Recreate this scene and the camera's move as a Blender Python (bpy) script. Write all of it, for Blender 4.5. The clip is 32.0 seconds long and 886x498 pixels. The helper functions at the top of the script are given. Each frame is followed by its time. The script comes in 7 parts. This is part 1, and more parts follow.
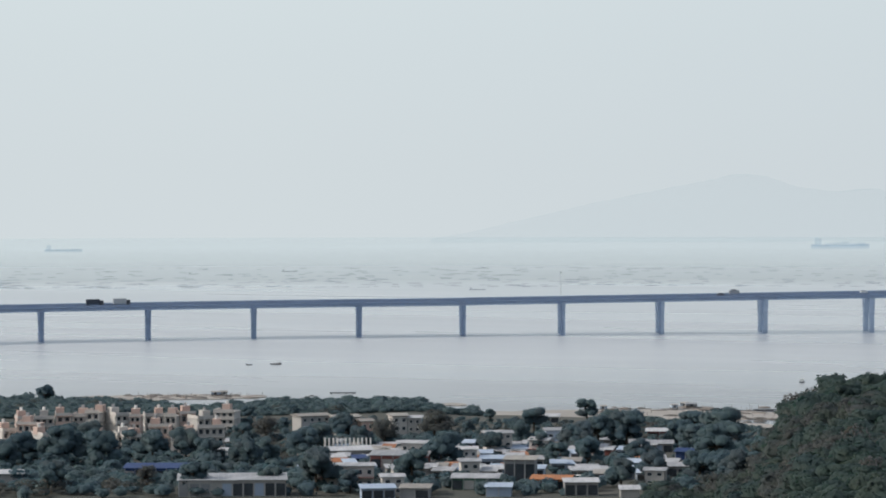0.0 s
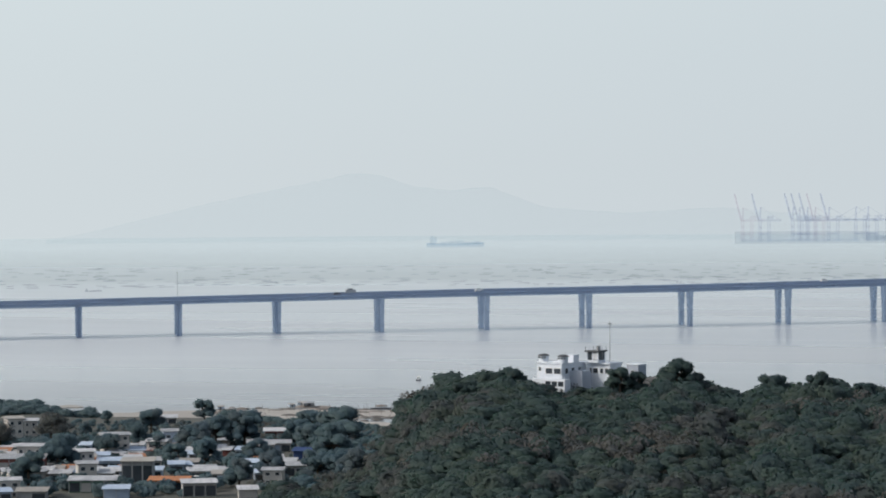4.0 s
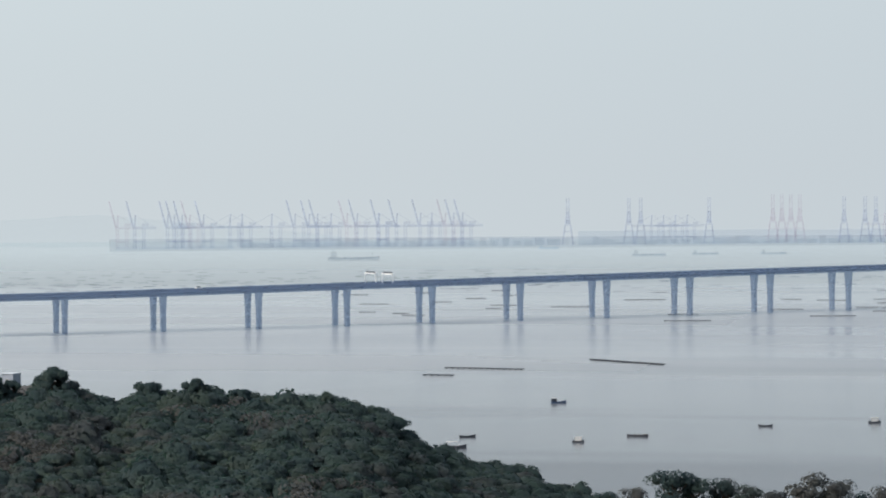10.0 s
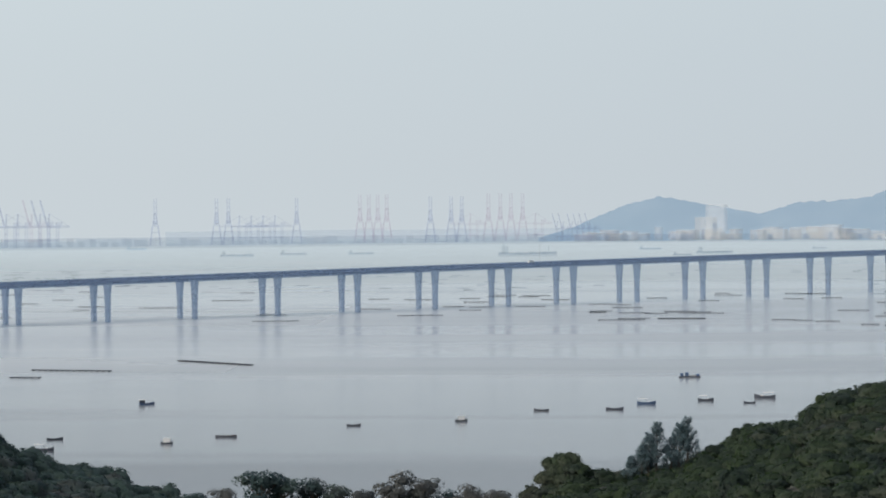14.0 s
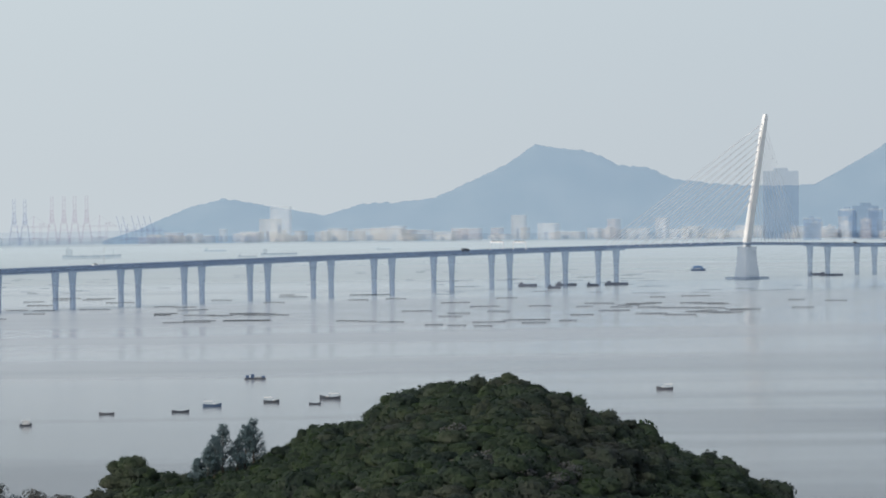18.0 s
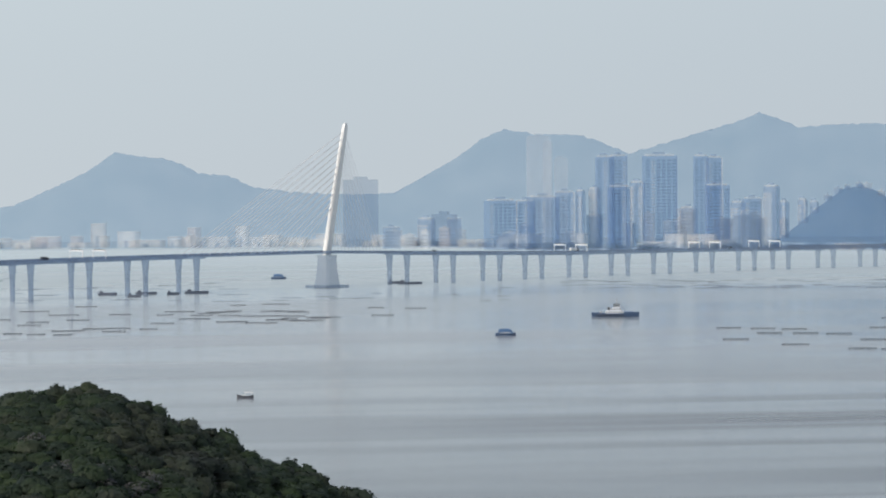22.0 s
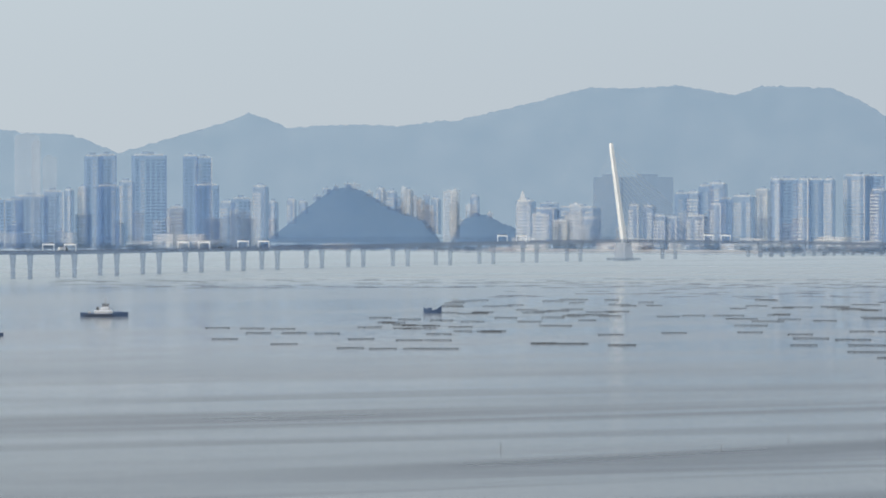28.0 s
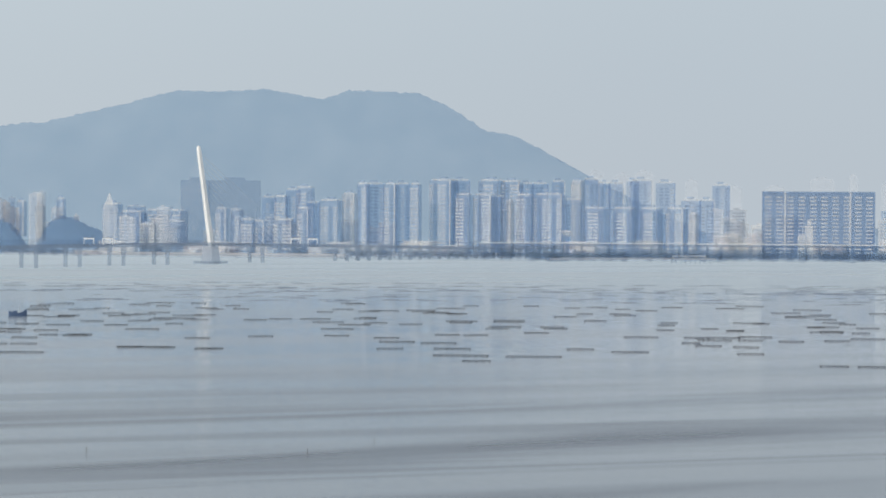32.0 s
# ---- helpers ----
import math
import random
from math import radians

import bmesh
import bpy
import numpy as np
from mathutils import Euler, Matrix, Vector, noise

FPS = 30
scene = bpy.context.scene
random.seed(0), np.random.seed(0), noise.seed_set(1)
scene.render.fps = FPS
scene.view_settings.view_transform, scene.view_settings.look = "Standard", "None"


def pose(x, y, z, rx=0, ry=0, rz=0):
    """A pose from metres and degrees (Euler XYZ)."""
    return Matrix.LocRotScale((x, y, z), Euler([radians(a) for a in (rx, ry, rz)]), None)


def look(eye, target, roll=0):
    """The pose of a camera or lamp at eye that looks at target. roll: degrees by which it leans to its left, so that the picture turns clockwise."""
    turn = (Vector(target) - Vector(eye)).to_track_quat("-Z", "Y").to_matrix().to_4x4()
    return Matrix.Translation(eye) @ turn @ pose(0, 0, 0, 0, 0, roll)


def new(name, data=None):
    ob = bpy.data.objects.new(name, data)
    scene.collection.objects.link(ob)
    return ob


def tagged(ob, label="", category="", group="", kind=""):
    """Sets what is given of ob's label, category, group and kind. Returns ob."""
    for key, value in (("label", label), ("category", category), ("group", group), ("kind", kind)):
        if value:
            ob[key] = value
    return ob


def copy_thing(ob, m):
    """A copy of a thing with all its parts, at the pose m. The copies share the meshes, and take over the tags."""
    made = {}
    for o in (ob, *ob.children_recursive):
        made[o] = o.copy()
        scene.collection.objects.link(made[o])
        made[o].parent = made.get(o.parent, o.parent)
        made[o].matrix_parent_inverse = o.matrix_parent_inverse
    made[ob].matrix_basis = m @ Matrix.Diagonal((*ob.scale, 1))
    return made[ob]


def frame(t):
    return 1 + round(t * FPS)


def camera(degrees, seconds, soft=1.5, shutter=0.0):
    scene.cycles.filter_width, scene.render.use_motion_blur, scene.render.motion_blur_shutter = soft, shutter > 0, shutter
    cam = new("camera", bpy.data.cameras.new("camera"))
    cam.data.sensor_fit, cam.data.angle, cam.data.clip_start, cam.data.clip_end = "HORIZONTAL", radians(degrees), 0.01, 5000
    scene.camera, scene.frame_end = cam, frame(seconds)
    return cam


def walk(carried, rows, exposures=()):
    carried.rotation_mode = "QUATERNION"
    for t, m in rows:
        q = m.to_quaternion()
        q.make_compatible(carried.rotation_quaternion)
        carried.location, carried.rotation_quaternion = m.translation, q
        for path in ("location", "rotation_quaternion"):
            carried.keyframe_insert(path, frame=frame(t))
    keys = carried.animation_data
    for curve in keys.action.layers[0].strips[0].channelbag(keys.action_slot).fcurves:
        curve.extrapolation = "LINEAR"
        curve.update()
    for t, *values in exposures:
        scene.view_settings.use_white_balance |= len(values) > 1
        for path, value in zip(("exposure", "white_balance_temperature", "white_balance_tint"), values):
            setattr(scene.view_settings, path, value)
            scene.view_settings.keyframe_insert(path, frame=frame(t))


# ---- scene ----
# The camera stands on a hilltop 105 m above the bay and turns on the spot.
# Plan: polar round the camera's foot; azimuth in degrees, 0 along +y, positive to the right (+x).
EYE_Z = 105.0
cam = camera(14.89, 32.0, soft=1.9)
ROWS = [
    (0, -26.998, -1.411, -0.115), (0.5, -26.464, -1.388, -0.124), (1, -25.772, -1.388, -0.149), (1.5, -25.013, -1.394, -0.190),
    (2, -24.209, -1.401, -0.240), (2.5, -23.356, -1.412, -0.286), (3, -22.452, -1.421, -0.322), (3.5, -21.505, -1.429, -0.345),
    (5.5, -17.587, -1.468, -0.387), (6, -16.694, -1.472, -0.381), (6.5, -15.825, -1.458, -0.375), (7, -14.969, -1.442, -0.369),
    (7.5, -14.127, -1.433, -0.363), (8, -13.296, -1.416, -0.354), (8.5, -12.467, -1.401, -0.344), (9, -11.638, -1.390, -0.334),
    (9.5, -10.809, -1.377, -0.327), (10, -9.981, -1.371, -0.325), (10.5, -9.152, -1.365, -0.325), (11, -8.328, -1.367, -0.327),
    (11.5, -7.504, -1.374, -0.334), (12, -6.608, -1.382, -0.347), (12.5, -5.712, -1.386, -0.363), (13, -4.818, -1.394, -0.379),
    (13.5, -3.922, -1.399, -0.392), (14, -3.021, -1.403, -0.402), (14.5, -2.115, -1.407, -0.410), (16.5, 1.552, -1.416, -0.521),
    (17, 2.470, -1.429, -0.535), (17.5, 3.387, -1.443, -0.545), (18, 4.326, -1.427, -0.549), (18.5, 5.251, -1.400, -0.545),
    (19, 6.172, -1.368, -0.533), (19.5, 7.102, -1.339, -0.516), (20, 8.027, -1.318, -0.498), (20.5, 8.938, -1.311, -0.479),
    (21, 9.805, -1.310, -0.456), (21.5, 10.633, -1.326, -0.428), (22, 11.411, -1.343, -0.392), (22.5, 12.164, -1.356, -0.348),
    (23, 12.866, -1.367, -0.297), (23.5, 13.529, -1.377, -0.244), (24, 14.238, -1.394, -0.197), (24.5, 14.952, -1.403, -0.161),
    (25, 15.669, -1.402, -0.137), (25.5, 16.382, -1.398, -0.120), (27.5, 19.277, -1.380, -0.060), (28, 20.028, -1.375, -0.037),
    (28.5, 20.794, -1.364, -0.004), (29, 21.573, -1.356, 0.041), (29.5, 22.302, -1.350, 0.096), (30, 23.134, -1.339, 0.155),
    (30.5, 24.036, -1.331, 0.213), (31, 24.975, -1.316, 0.263), (31.5, 25.960, -1.305, 0.301), (32, 26.998, -1.301, 0.327),
]
walk(cam, [(t, pose(0, 0, EYE_Z, 90 + tilt, 0, -turn) @ pose(0, 0, 0, 0, 0, roll)) for t, turn, tilt, roll in ROWS])

scene.cycles.transparent_max_bounces = 32

# ---- light: hazy winter sun from the left, bright milky sky ----
SUN_AZ, SUN_EL = -117.0, 38.0


def polar(az, d, z=0.0):
    a = radians(az)
    return Vector((d * math.sin(a), d * math.cos(a), z))


def make_world():
    w = bpy.data.worlds.new("hazy_sky")
    scene.world = w
    w.use_nodes = True
    nt = w.node_tree
    nt.nodes.clear()
    N = lambda kind: nt.nodes.new(kind)
    co, sep, comb = N("ShaderNodeTexCoord"), N("ShaderNodeSeparateXYZ"), N("ShaderNodeCombineXYZ")
    nt.links.new(co.outputs["Generated"], sep.inputs[0])
    lift = N("ShaderNodeMath")
    lift.operation, lift.inputs[1].default_value = "MAXIMUM", 0.03
    nt.links.new(sep.outputs[2], lift.inputs[0])
    for i in (0, 1):
        nt.links.new(sep.outputs[i], comb.inputs[i])
    nt.links.new(lift.outputs[0], comb.inputs[2])
    sky = N("ShaderNodeTexSky")
    sky.sky_type, sky.sun_disc = "NISHITA", False
    sky.sun_elevation, sky.sun_rotation, sky.dust_density, sky.altitude = radians(SUN_EL), radians(SUN_AZ), 6.0, 50
    nt.links.new(comb.outputs[0], sky.inputs[0])
    dim = N("ShaderNodeVectorMath")
    dim.operation, dim.inputs["Scale"].default_value = "SCALE", 0.11
    nt.links.new(sky.outputs[0], dim.inputs[0])
    # milky haze, brighter towards the sun
    side = N("ShaderNodeMapRange")
    side.inputs["From Min"].default_value, side.inputs["From Max"].default_value = -0.50, 0.50
    nt.links.new(sep.outputs[0], side.inputs["Value"])
    haze = N("ShaderNodeMix")
    haze.data_type = "RGBA"
    haze.inputs[6].default_value, haze.inputs[7].default_value = (0.685, 0.769, 0.802, 1), (0.520, 0.600, 0.667, 1)
    nt.links.new(side.outputs[0], haze.inputs[0])
    # the thickest air lies low and is a little greyer and warmer
    low = N("ShaderNodeMapRange")
    low.inputs["From Min"].default_value, low.inputs["From Max"].default_value = 0.0, 0.05
    nt.links.new(sep.outputs[2], low.inputs["Value"])
    grey = N("ShaderNodeMix")
    grey.data_type, grey.blend_type = "RGBA", "MULTIPLY"
    grey.inputs[0].default_value = 1.0
    tint = N("ShaderNodeMix")
    tint.data_type = "RGBA"
    tint.inputs[6].default_value, tint.inputs[7].default_value = (0.975, 0.955, 0.955, 1), (1.055, 1.05, 1.05, 1)
    nt.links.new(low.outputs[0], tint.inputs[0])
    nt.links.new(haze.outputs[2], grey.inputs[6])
    nt.links.new(tint.outputs[2], grey.inputs[7])
    up = N("ShaderNodeMapRange")
    up.inputs["From Min"].default_value, up.inputs["From Max"].default_value = 0.0, 0.6
    up.inputs["To Min"].default_value, up.inputs["To Max"].default_value = 0.94, 0.25
    nt.links.new(sep.outputs[2], up.inputs["Value"])
    mix = N("ShaderNodeMix")
    mix.data_type = "RGBA"
    nt.links.new(up.outputs[0], mix.inputs[0])
    nt.links.new(dim.outputs[0], mix.inputs[6])
    nt.links.new(grey.outputs[2], mix.inputs[7])
    bg, out = N("ShaderNodeBackground"), N("ShaderNodeOutputWorld")
    nt.links.new(mix.outputs[2], bg.inputs[0])
    nt.links.new(bg.outputs[0], out.inputs[0])


make_world()
sun_data = bpy.data.lights.new("sun", "SUN")
sun_data.energy, sun_data.angle, sun_data.color = 2.3, radians(9.0), (1.0, 0.955, 0.90)
sun = new("sun", sun_data)
sun.matrix_world = look(polar(SUN_AZ, 900, 900 * math.tan(radians(SUN_EL))), (0, 0, 0))


# ---- materials ----
def material(name, tone, tone2=None, scale=0.3, rough=0.75, metal=0.0, bump=0.0, bump_scale=None, clear=1.0, air=(0.80, 0.88, 1.0),
             per_object=0.0, per_island=0.0, stretch=(1, 1, 1), detail=5.0, fade=None):
    """A principled surface with two scales of variation. clear below 1: haze on a distant surface is imitated by a
    see-through share, tinted with air.
    """
    m = bpy.data.materials.new(name)
    m.use_nodes = True
    nt = m.node_tree
    nt.nodes.clear()
    N, L = nt.nodes.new, nt.links.new
    out, bsdf = N("ShaderNodeOutputMaterial"), N("ShaderNodeBsdfPrincipled")
    bsdf.inputs["Roughness"].default_value, bsdf.inputs["Metallic"].default_value = rough, metal
    tone2 = tone2 or tuple(c * 0.72 for c in tone)
    geo, mapping = N("ShaderNodeNewGeometry"), N("ShaderNodeMapping")
    mapping.inputs["Scale"].default_value = stretch
    L(geo.outputs["Position"], mapping.inputs[0])
    big, small = N("ShaderNodeTexNoise"), N("ShaderNodeTexNoise")
    big.inputs["Scale"].default_value, big.inputs["Detail"].default_value = scale, detail
    small.inputs["Scale"].default_value, small.inputs["Detail"].default_value = scale * 9, 3.0
    for n in (big, small):
        L(mapping.outputs[0], n.inputs["Vector"])
    add = N("ShaderNodeMath")
    add.operation, add.inputs[1].default_value = "MULTIPLY_ADD", 0.65
    half = N("ShaderNodeMath")
    half.operation, half.inputs[1].default_value = "MULTIPLY", 0.35
    L(small.outputs[0], half.inputs[0])
    L(big.outputs[0], add.inputs[0])
    L(half.outputs[0], add.inputs[2])
    fac = add.outputs[0]
    info = N("ShaderNodeObjectInfo")
    for share, socket in ((per_object, info.outputs["Random"]), (per_island, geo.outputs["Random Per Island"])):
        if share:
            mul, sub = N("ShaderNodeMath"), N("ShaderNodeMath")
            mul.operation, mul.inputs[1].default_value = "MULTIPLY_ADD", share
            sub.operation, sub.inputs[1].default_value = "SUBTRACT", share / 2
            L(socket, mul.inputs[0])
            L(fac, mul.inputs[2])
            L(mul.outputs[0], sub.inputs[0])
            fac = sub.outputs[0]
    ramp = N("ShaderNodeMapRange")
    ramp.inputs["From Min"].default_value, ramp.inputs["From Max"].default_value = 0.3, 0.7
    L(fac, ramp.inputs["Value"])
    mix = N("ShaderNodeMix")
    mix.data_type = "RGBA"
    mix.inputs[6].default_value, mix.inputs[7].default_value = (*tone, 1), (*tone2, 1)
    L(ramp.outputs[0], mix.inputs[0])
    L(mix.outputs[2], bsdf.inputs["Base Color"])
    if bump:
        b, n = N("ShaderNodeBump"), N("ShaderNodeTexNoise")
        n.inputs["Scale"].default_value = bump_scale or scale * 6
        L(mapping.outputs[0], n.inputs["Vector"])
        L(n.outputs[0], b.inputs["Height"])
        b.inputs["Strength"].default_value, b.inputs["Distance"].default_value = 0.6, bump
        L(b.outputs[0], bsdf.inputs["Normal"])
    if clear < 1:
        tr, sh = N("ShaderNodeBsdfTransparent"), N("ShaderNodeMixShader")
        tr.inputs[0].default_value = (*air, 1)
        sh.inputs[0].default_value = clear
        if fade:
            # (near, share, far, share): haze imitated, more see-through and paler with distance
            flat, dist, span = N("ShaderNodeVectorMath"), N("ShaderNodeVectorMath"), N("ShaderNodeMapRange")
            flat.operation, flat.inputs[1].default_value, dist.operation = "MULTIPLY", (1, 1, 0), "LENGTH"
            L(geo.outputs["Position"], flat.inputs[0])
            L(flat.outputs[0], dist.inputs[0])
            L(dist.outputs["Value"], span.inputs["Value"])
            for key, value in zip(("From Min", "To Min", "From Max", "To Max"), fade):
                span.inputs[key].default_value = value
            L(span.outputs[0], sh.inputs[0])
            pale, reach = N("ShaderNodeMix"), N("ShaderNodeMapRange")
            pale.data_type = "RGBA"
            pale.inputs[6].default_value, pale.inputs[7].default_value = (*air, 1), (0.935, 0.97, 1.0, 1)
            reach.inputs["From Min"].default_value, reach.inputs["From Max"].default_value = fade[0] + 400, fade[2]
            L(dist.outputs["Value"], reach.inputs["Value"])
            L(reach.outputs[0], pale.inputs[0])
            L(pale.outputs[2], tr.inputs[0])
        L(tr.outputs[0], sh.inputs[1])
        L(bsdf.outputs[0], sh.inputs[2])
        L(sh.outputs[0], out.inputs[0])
    else:
        L(bsdf.outputs[0], out.inputs[0])
    return m


def leaf_material(name, tone, tone2, scale=0.13, autumn=0.0, haze_sheen=0.08):
    m = material(name, tone, tone2, scale=scale, rough=0.7, per_island=0.06, per_object=0.30, bump=0.35, bump_scale=1.3)
    nt = m.node_tree
    bsdf = next(n for n in nt.nodes if n.type == "BSDF_PRINCIPLED")
    out = next(n for n in nt.nodes if n.type == "OUTPUT_MATERIAL")
    src = bsdf.inputs["Base Color"].links[0].from_socket
    # every tree has its own shade
    own, scaled, ramp = nt.nodes.new("ShaderNodeAttribute"), nt.nodes.new("ShaderNodeMath"), next(n for n in nt.nodes if n.type == "MAP_RANGE")
    own.attribute_name = "tree_shade"
    scaled.operation, scaled.inputs[1].default_value = "MULTIPLY_ADD", 0.26
    nt.links.new(ramp.inputs["Value"].links[0].from_socket, scaled.inputs[2])
    nt.links.new(own.outputs["Fac"], scaled.inputs[0])
    nt.links.new(scaled.outputs[0], ramp.inputs["Value"])
    # stands of browned and of yellow-green trees among the dark ones
    for tint, place_, size in (((0.082, 0.071, 0.071, 1), 11.0, 0.024), ((0.058, 0.086, 0.054, 1), 47.0, 0.055)) if autumn else ():
        geo, shift, patch, lift, blend = (nt.nodes.new("ShaderNode" + k) for k in ("NewGeometry", "VectorMath", "TexNoise", "MapRange", "Mix"))
        shift.inputs[1].default_value = (place_, place_, place_)
        patch.inputs["Scale"].default_value, patch.inputs["Detail"].default_value = size, 6.0
        for k, v in (("From Min", 0.54), ("From Max", 0.64), ("To Max", autumn)):
            lift.inputs[k].default_value = v
        blend.data_type = "RGBA"
        blend.inputs[7].default_value = tint
        nt.links.new(geo.outputs["Position"], shift.inputs[0])
        nt.links.new(shift.outputs[0], patch.inputs["Vector"])
        near = nt.nodes.new("ShaderNodeMath")
        near.operation, near.inputs[1].default_value = "MULTIPLY_ADD", 0.16 if place_ < 20 else -0.16
        nt.links.new(own.outputs["Fac"], near.inputs[0])
        nt.links.new(patch.outputs[0], near.inputs[2])
        nt.links.new(near.outputs[0], lift.inputs["Value"])
        nt.links.new(lift.outputs[0], blend.inputs[0])
        nt.links.new(src, blend.inputs[6])
        src = blend.outputs[2]
        nt.links.new(src, bsdf.inputs["Base Color"])
    # bluish sheen stands in for the haze in front of the trees
    bsdf.inputs["Sheen Weight"].default_value, bsdf.inputs["Sheen Roughness"].default_value = haze_sheen, 0.7
    bsdf.inputs["Sheen Tint"].default_value = (0.62, 0.80, 1.0, 1)
    tl, sh = nt.nodes.new("ShaderNodeBsdfTranslucent"), nt.nodes.new("ShaderNodeMixShader")
    sh.inputs[0].default_value = 0.52
    nt.links.new(src, tl.inputs[0])
    nt.links.new(bsdf.outputs[0], sh.inputs[1])
    nt.links.new(tl.outputs[0], sh.inputs[2])
    nt.links.new(sh.outputs[0], out.inputs[0])
    return m


def sea_material():
    m = bpy.data.materials.new("bay_water")
    m.use_nodes = True
    nt = m.node_tree
    N, L = nt.nodes.new, nt.links.new
    bsdf = next(n for n in nt.nodes if n.type == "BSDF_PRINCIPLED")
    geo = N("ShaderNodeNewGeometry")

    def noise_at(sx, sy, scale, detail=4.0, twist=0.0):
        mp, tx = N("ShaderNodeMapping"), N("ShaderNodeTexNoise")
        mp.inputs["Scale"].default_value = (sx, sy, 1)
        mp.inputs["Rotation"].default_value = (0, 0, radians(-12))
        tx.inputs["Scale"].default_value, tx.inputs["Detail"].default_value = scale, detail
        tx.inputs["Distortion"].default_value = twist
        L(geo.outputs["Position"], mp.inputs[0])
        L(mp.outputs[0], tx.inputs["Vector"])
        return tx.outputs[0]

    def ranged(v, a, b, c, d):
        r = N("ShaderNodeMapRange")
        for k, x in zip(("From Min", "From Max", "To Min", "To Max"), (a, b, c, d)):
            r.inputs[k].default_value = x
        L(v, r.inputs["Value"])
        return r.outputs[0]

    streak = noise_at(0.20, 1.0, 0.008, 4.5, 1.2)
    mix = N("ShaderNodeMix")
    mix.data_type = "RGBA"
    mix.inputs[6].default_value, mix.inputs[7].default_value = (0.092, 0.116, 0.144, 1), (0.192, 0.206, 0.222, 1)
    L(ranged(streak, 0.34, 0.70, 0, 1), mix.inputs[0])
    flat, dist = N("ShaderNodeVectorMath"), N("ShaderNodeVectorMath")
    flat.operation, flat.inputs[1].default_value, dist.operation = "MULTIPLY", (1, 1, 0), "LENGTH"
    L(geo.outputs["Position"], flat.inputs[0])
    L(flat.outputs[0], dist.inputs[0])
    # sky reflection put into base colour: paler west and far, mauve bands, dark nearby
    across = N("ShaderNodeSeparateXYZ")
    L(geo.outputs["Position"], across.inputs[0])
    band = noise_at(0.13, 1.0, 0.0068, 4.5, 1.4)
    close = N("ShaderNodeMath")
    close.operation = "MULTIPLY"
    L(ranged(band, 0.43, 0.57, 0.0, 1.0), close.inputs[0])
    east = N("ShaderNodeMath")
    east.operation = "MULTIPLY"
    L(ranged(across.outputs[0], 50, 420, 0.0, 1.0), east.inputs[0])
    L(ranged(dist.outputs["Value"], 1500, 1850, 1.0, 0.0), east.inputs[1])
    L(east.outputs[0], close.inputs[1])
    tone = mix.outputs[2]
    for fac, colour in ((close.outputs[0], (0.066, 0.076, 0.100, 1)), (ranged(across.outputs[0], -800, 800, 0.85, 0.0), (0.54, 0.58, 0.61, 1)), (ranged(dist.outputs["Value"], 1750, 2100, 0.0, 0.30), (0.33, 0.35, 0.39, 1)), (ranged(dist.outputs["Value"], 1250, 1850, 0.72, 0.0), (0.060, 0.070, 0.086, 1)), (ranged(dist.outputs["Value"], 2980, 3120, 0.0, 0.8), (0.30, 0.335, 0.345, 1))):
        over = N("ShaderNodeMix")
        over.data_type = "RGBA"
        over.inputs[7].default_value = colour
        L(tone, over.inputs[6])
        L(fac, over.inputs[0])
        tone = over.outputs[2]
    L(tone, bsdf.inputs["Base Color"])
    bsdf.inputs["IOR"].default_value = 1.33
    ripple = N("ShaderNodeBump")
    ripple.inputs["Strength"].default_value, ripple.inputs["Distance"].default_value = 0.35, 0.30
    L(noise_at(0.5, 1.0, 0.35, 3.0), ripple.inputs["Height"])
    L(ripple.outputs[0], bsdf.inputs["Normal"])
    # far out the water turns see-through, imitating haze over the bay
    windy = N("ShaderNodeMath")
    L(ranged(noise_at(0.16, 1.0, 0.005, 5.0), 0.44, 0.56, 0.05, 0.14), windy.inputs[0])
    L(ranged(dist.outputs["Value"], 2980, 3120, 0.0, 0.16), windy.inputs[1])
    # a light breeze ruffles the western bay
    ruffled = N("ShaderNodeMath")
    L(ranged(across.outputs[0], -700, 800, 0.20, 0.0), ruffled.inputs[0])
    L(windy.outputs[0], ruffled.inputs[1])
    gust = N("ShaderNodeMath")
    gust.operation, gust.inputs[1].default_value = "MULTIPLY_ADD", 0.13
    L(close.outputs[0], gust.inputs[0])
    L(ruffled.outputs[0], gust.inputs[2])
    L(gust.outputs[0], bsdf.inputs["Roughness"])
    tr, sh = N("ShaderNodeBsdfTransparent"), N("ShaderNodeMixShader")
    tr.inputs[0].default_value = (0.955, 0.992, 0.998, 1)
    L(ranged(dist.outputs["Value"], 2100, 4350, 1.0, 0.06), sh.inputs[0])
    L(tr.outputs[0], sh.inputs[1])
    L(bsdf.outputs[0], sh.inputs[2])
    L(sh.outputs[0], next(n for n in nt.nodes if n.type == "OUTPUT_MATERIAL").inputs[0])
    return m


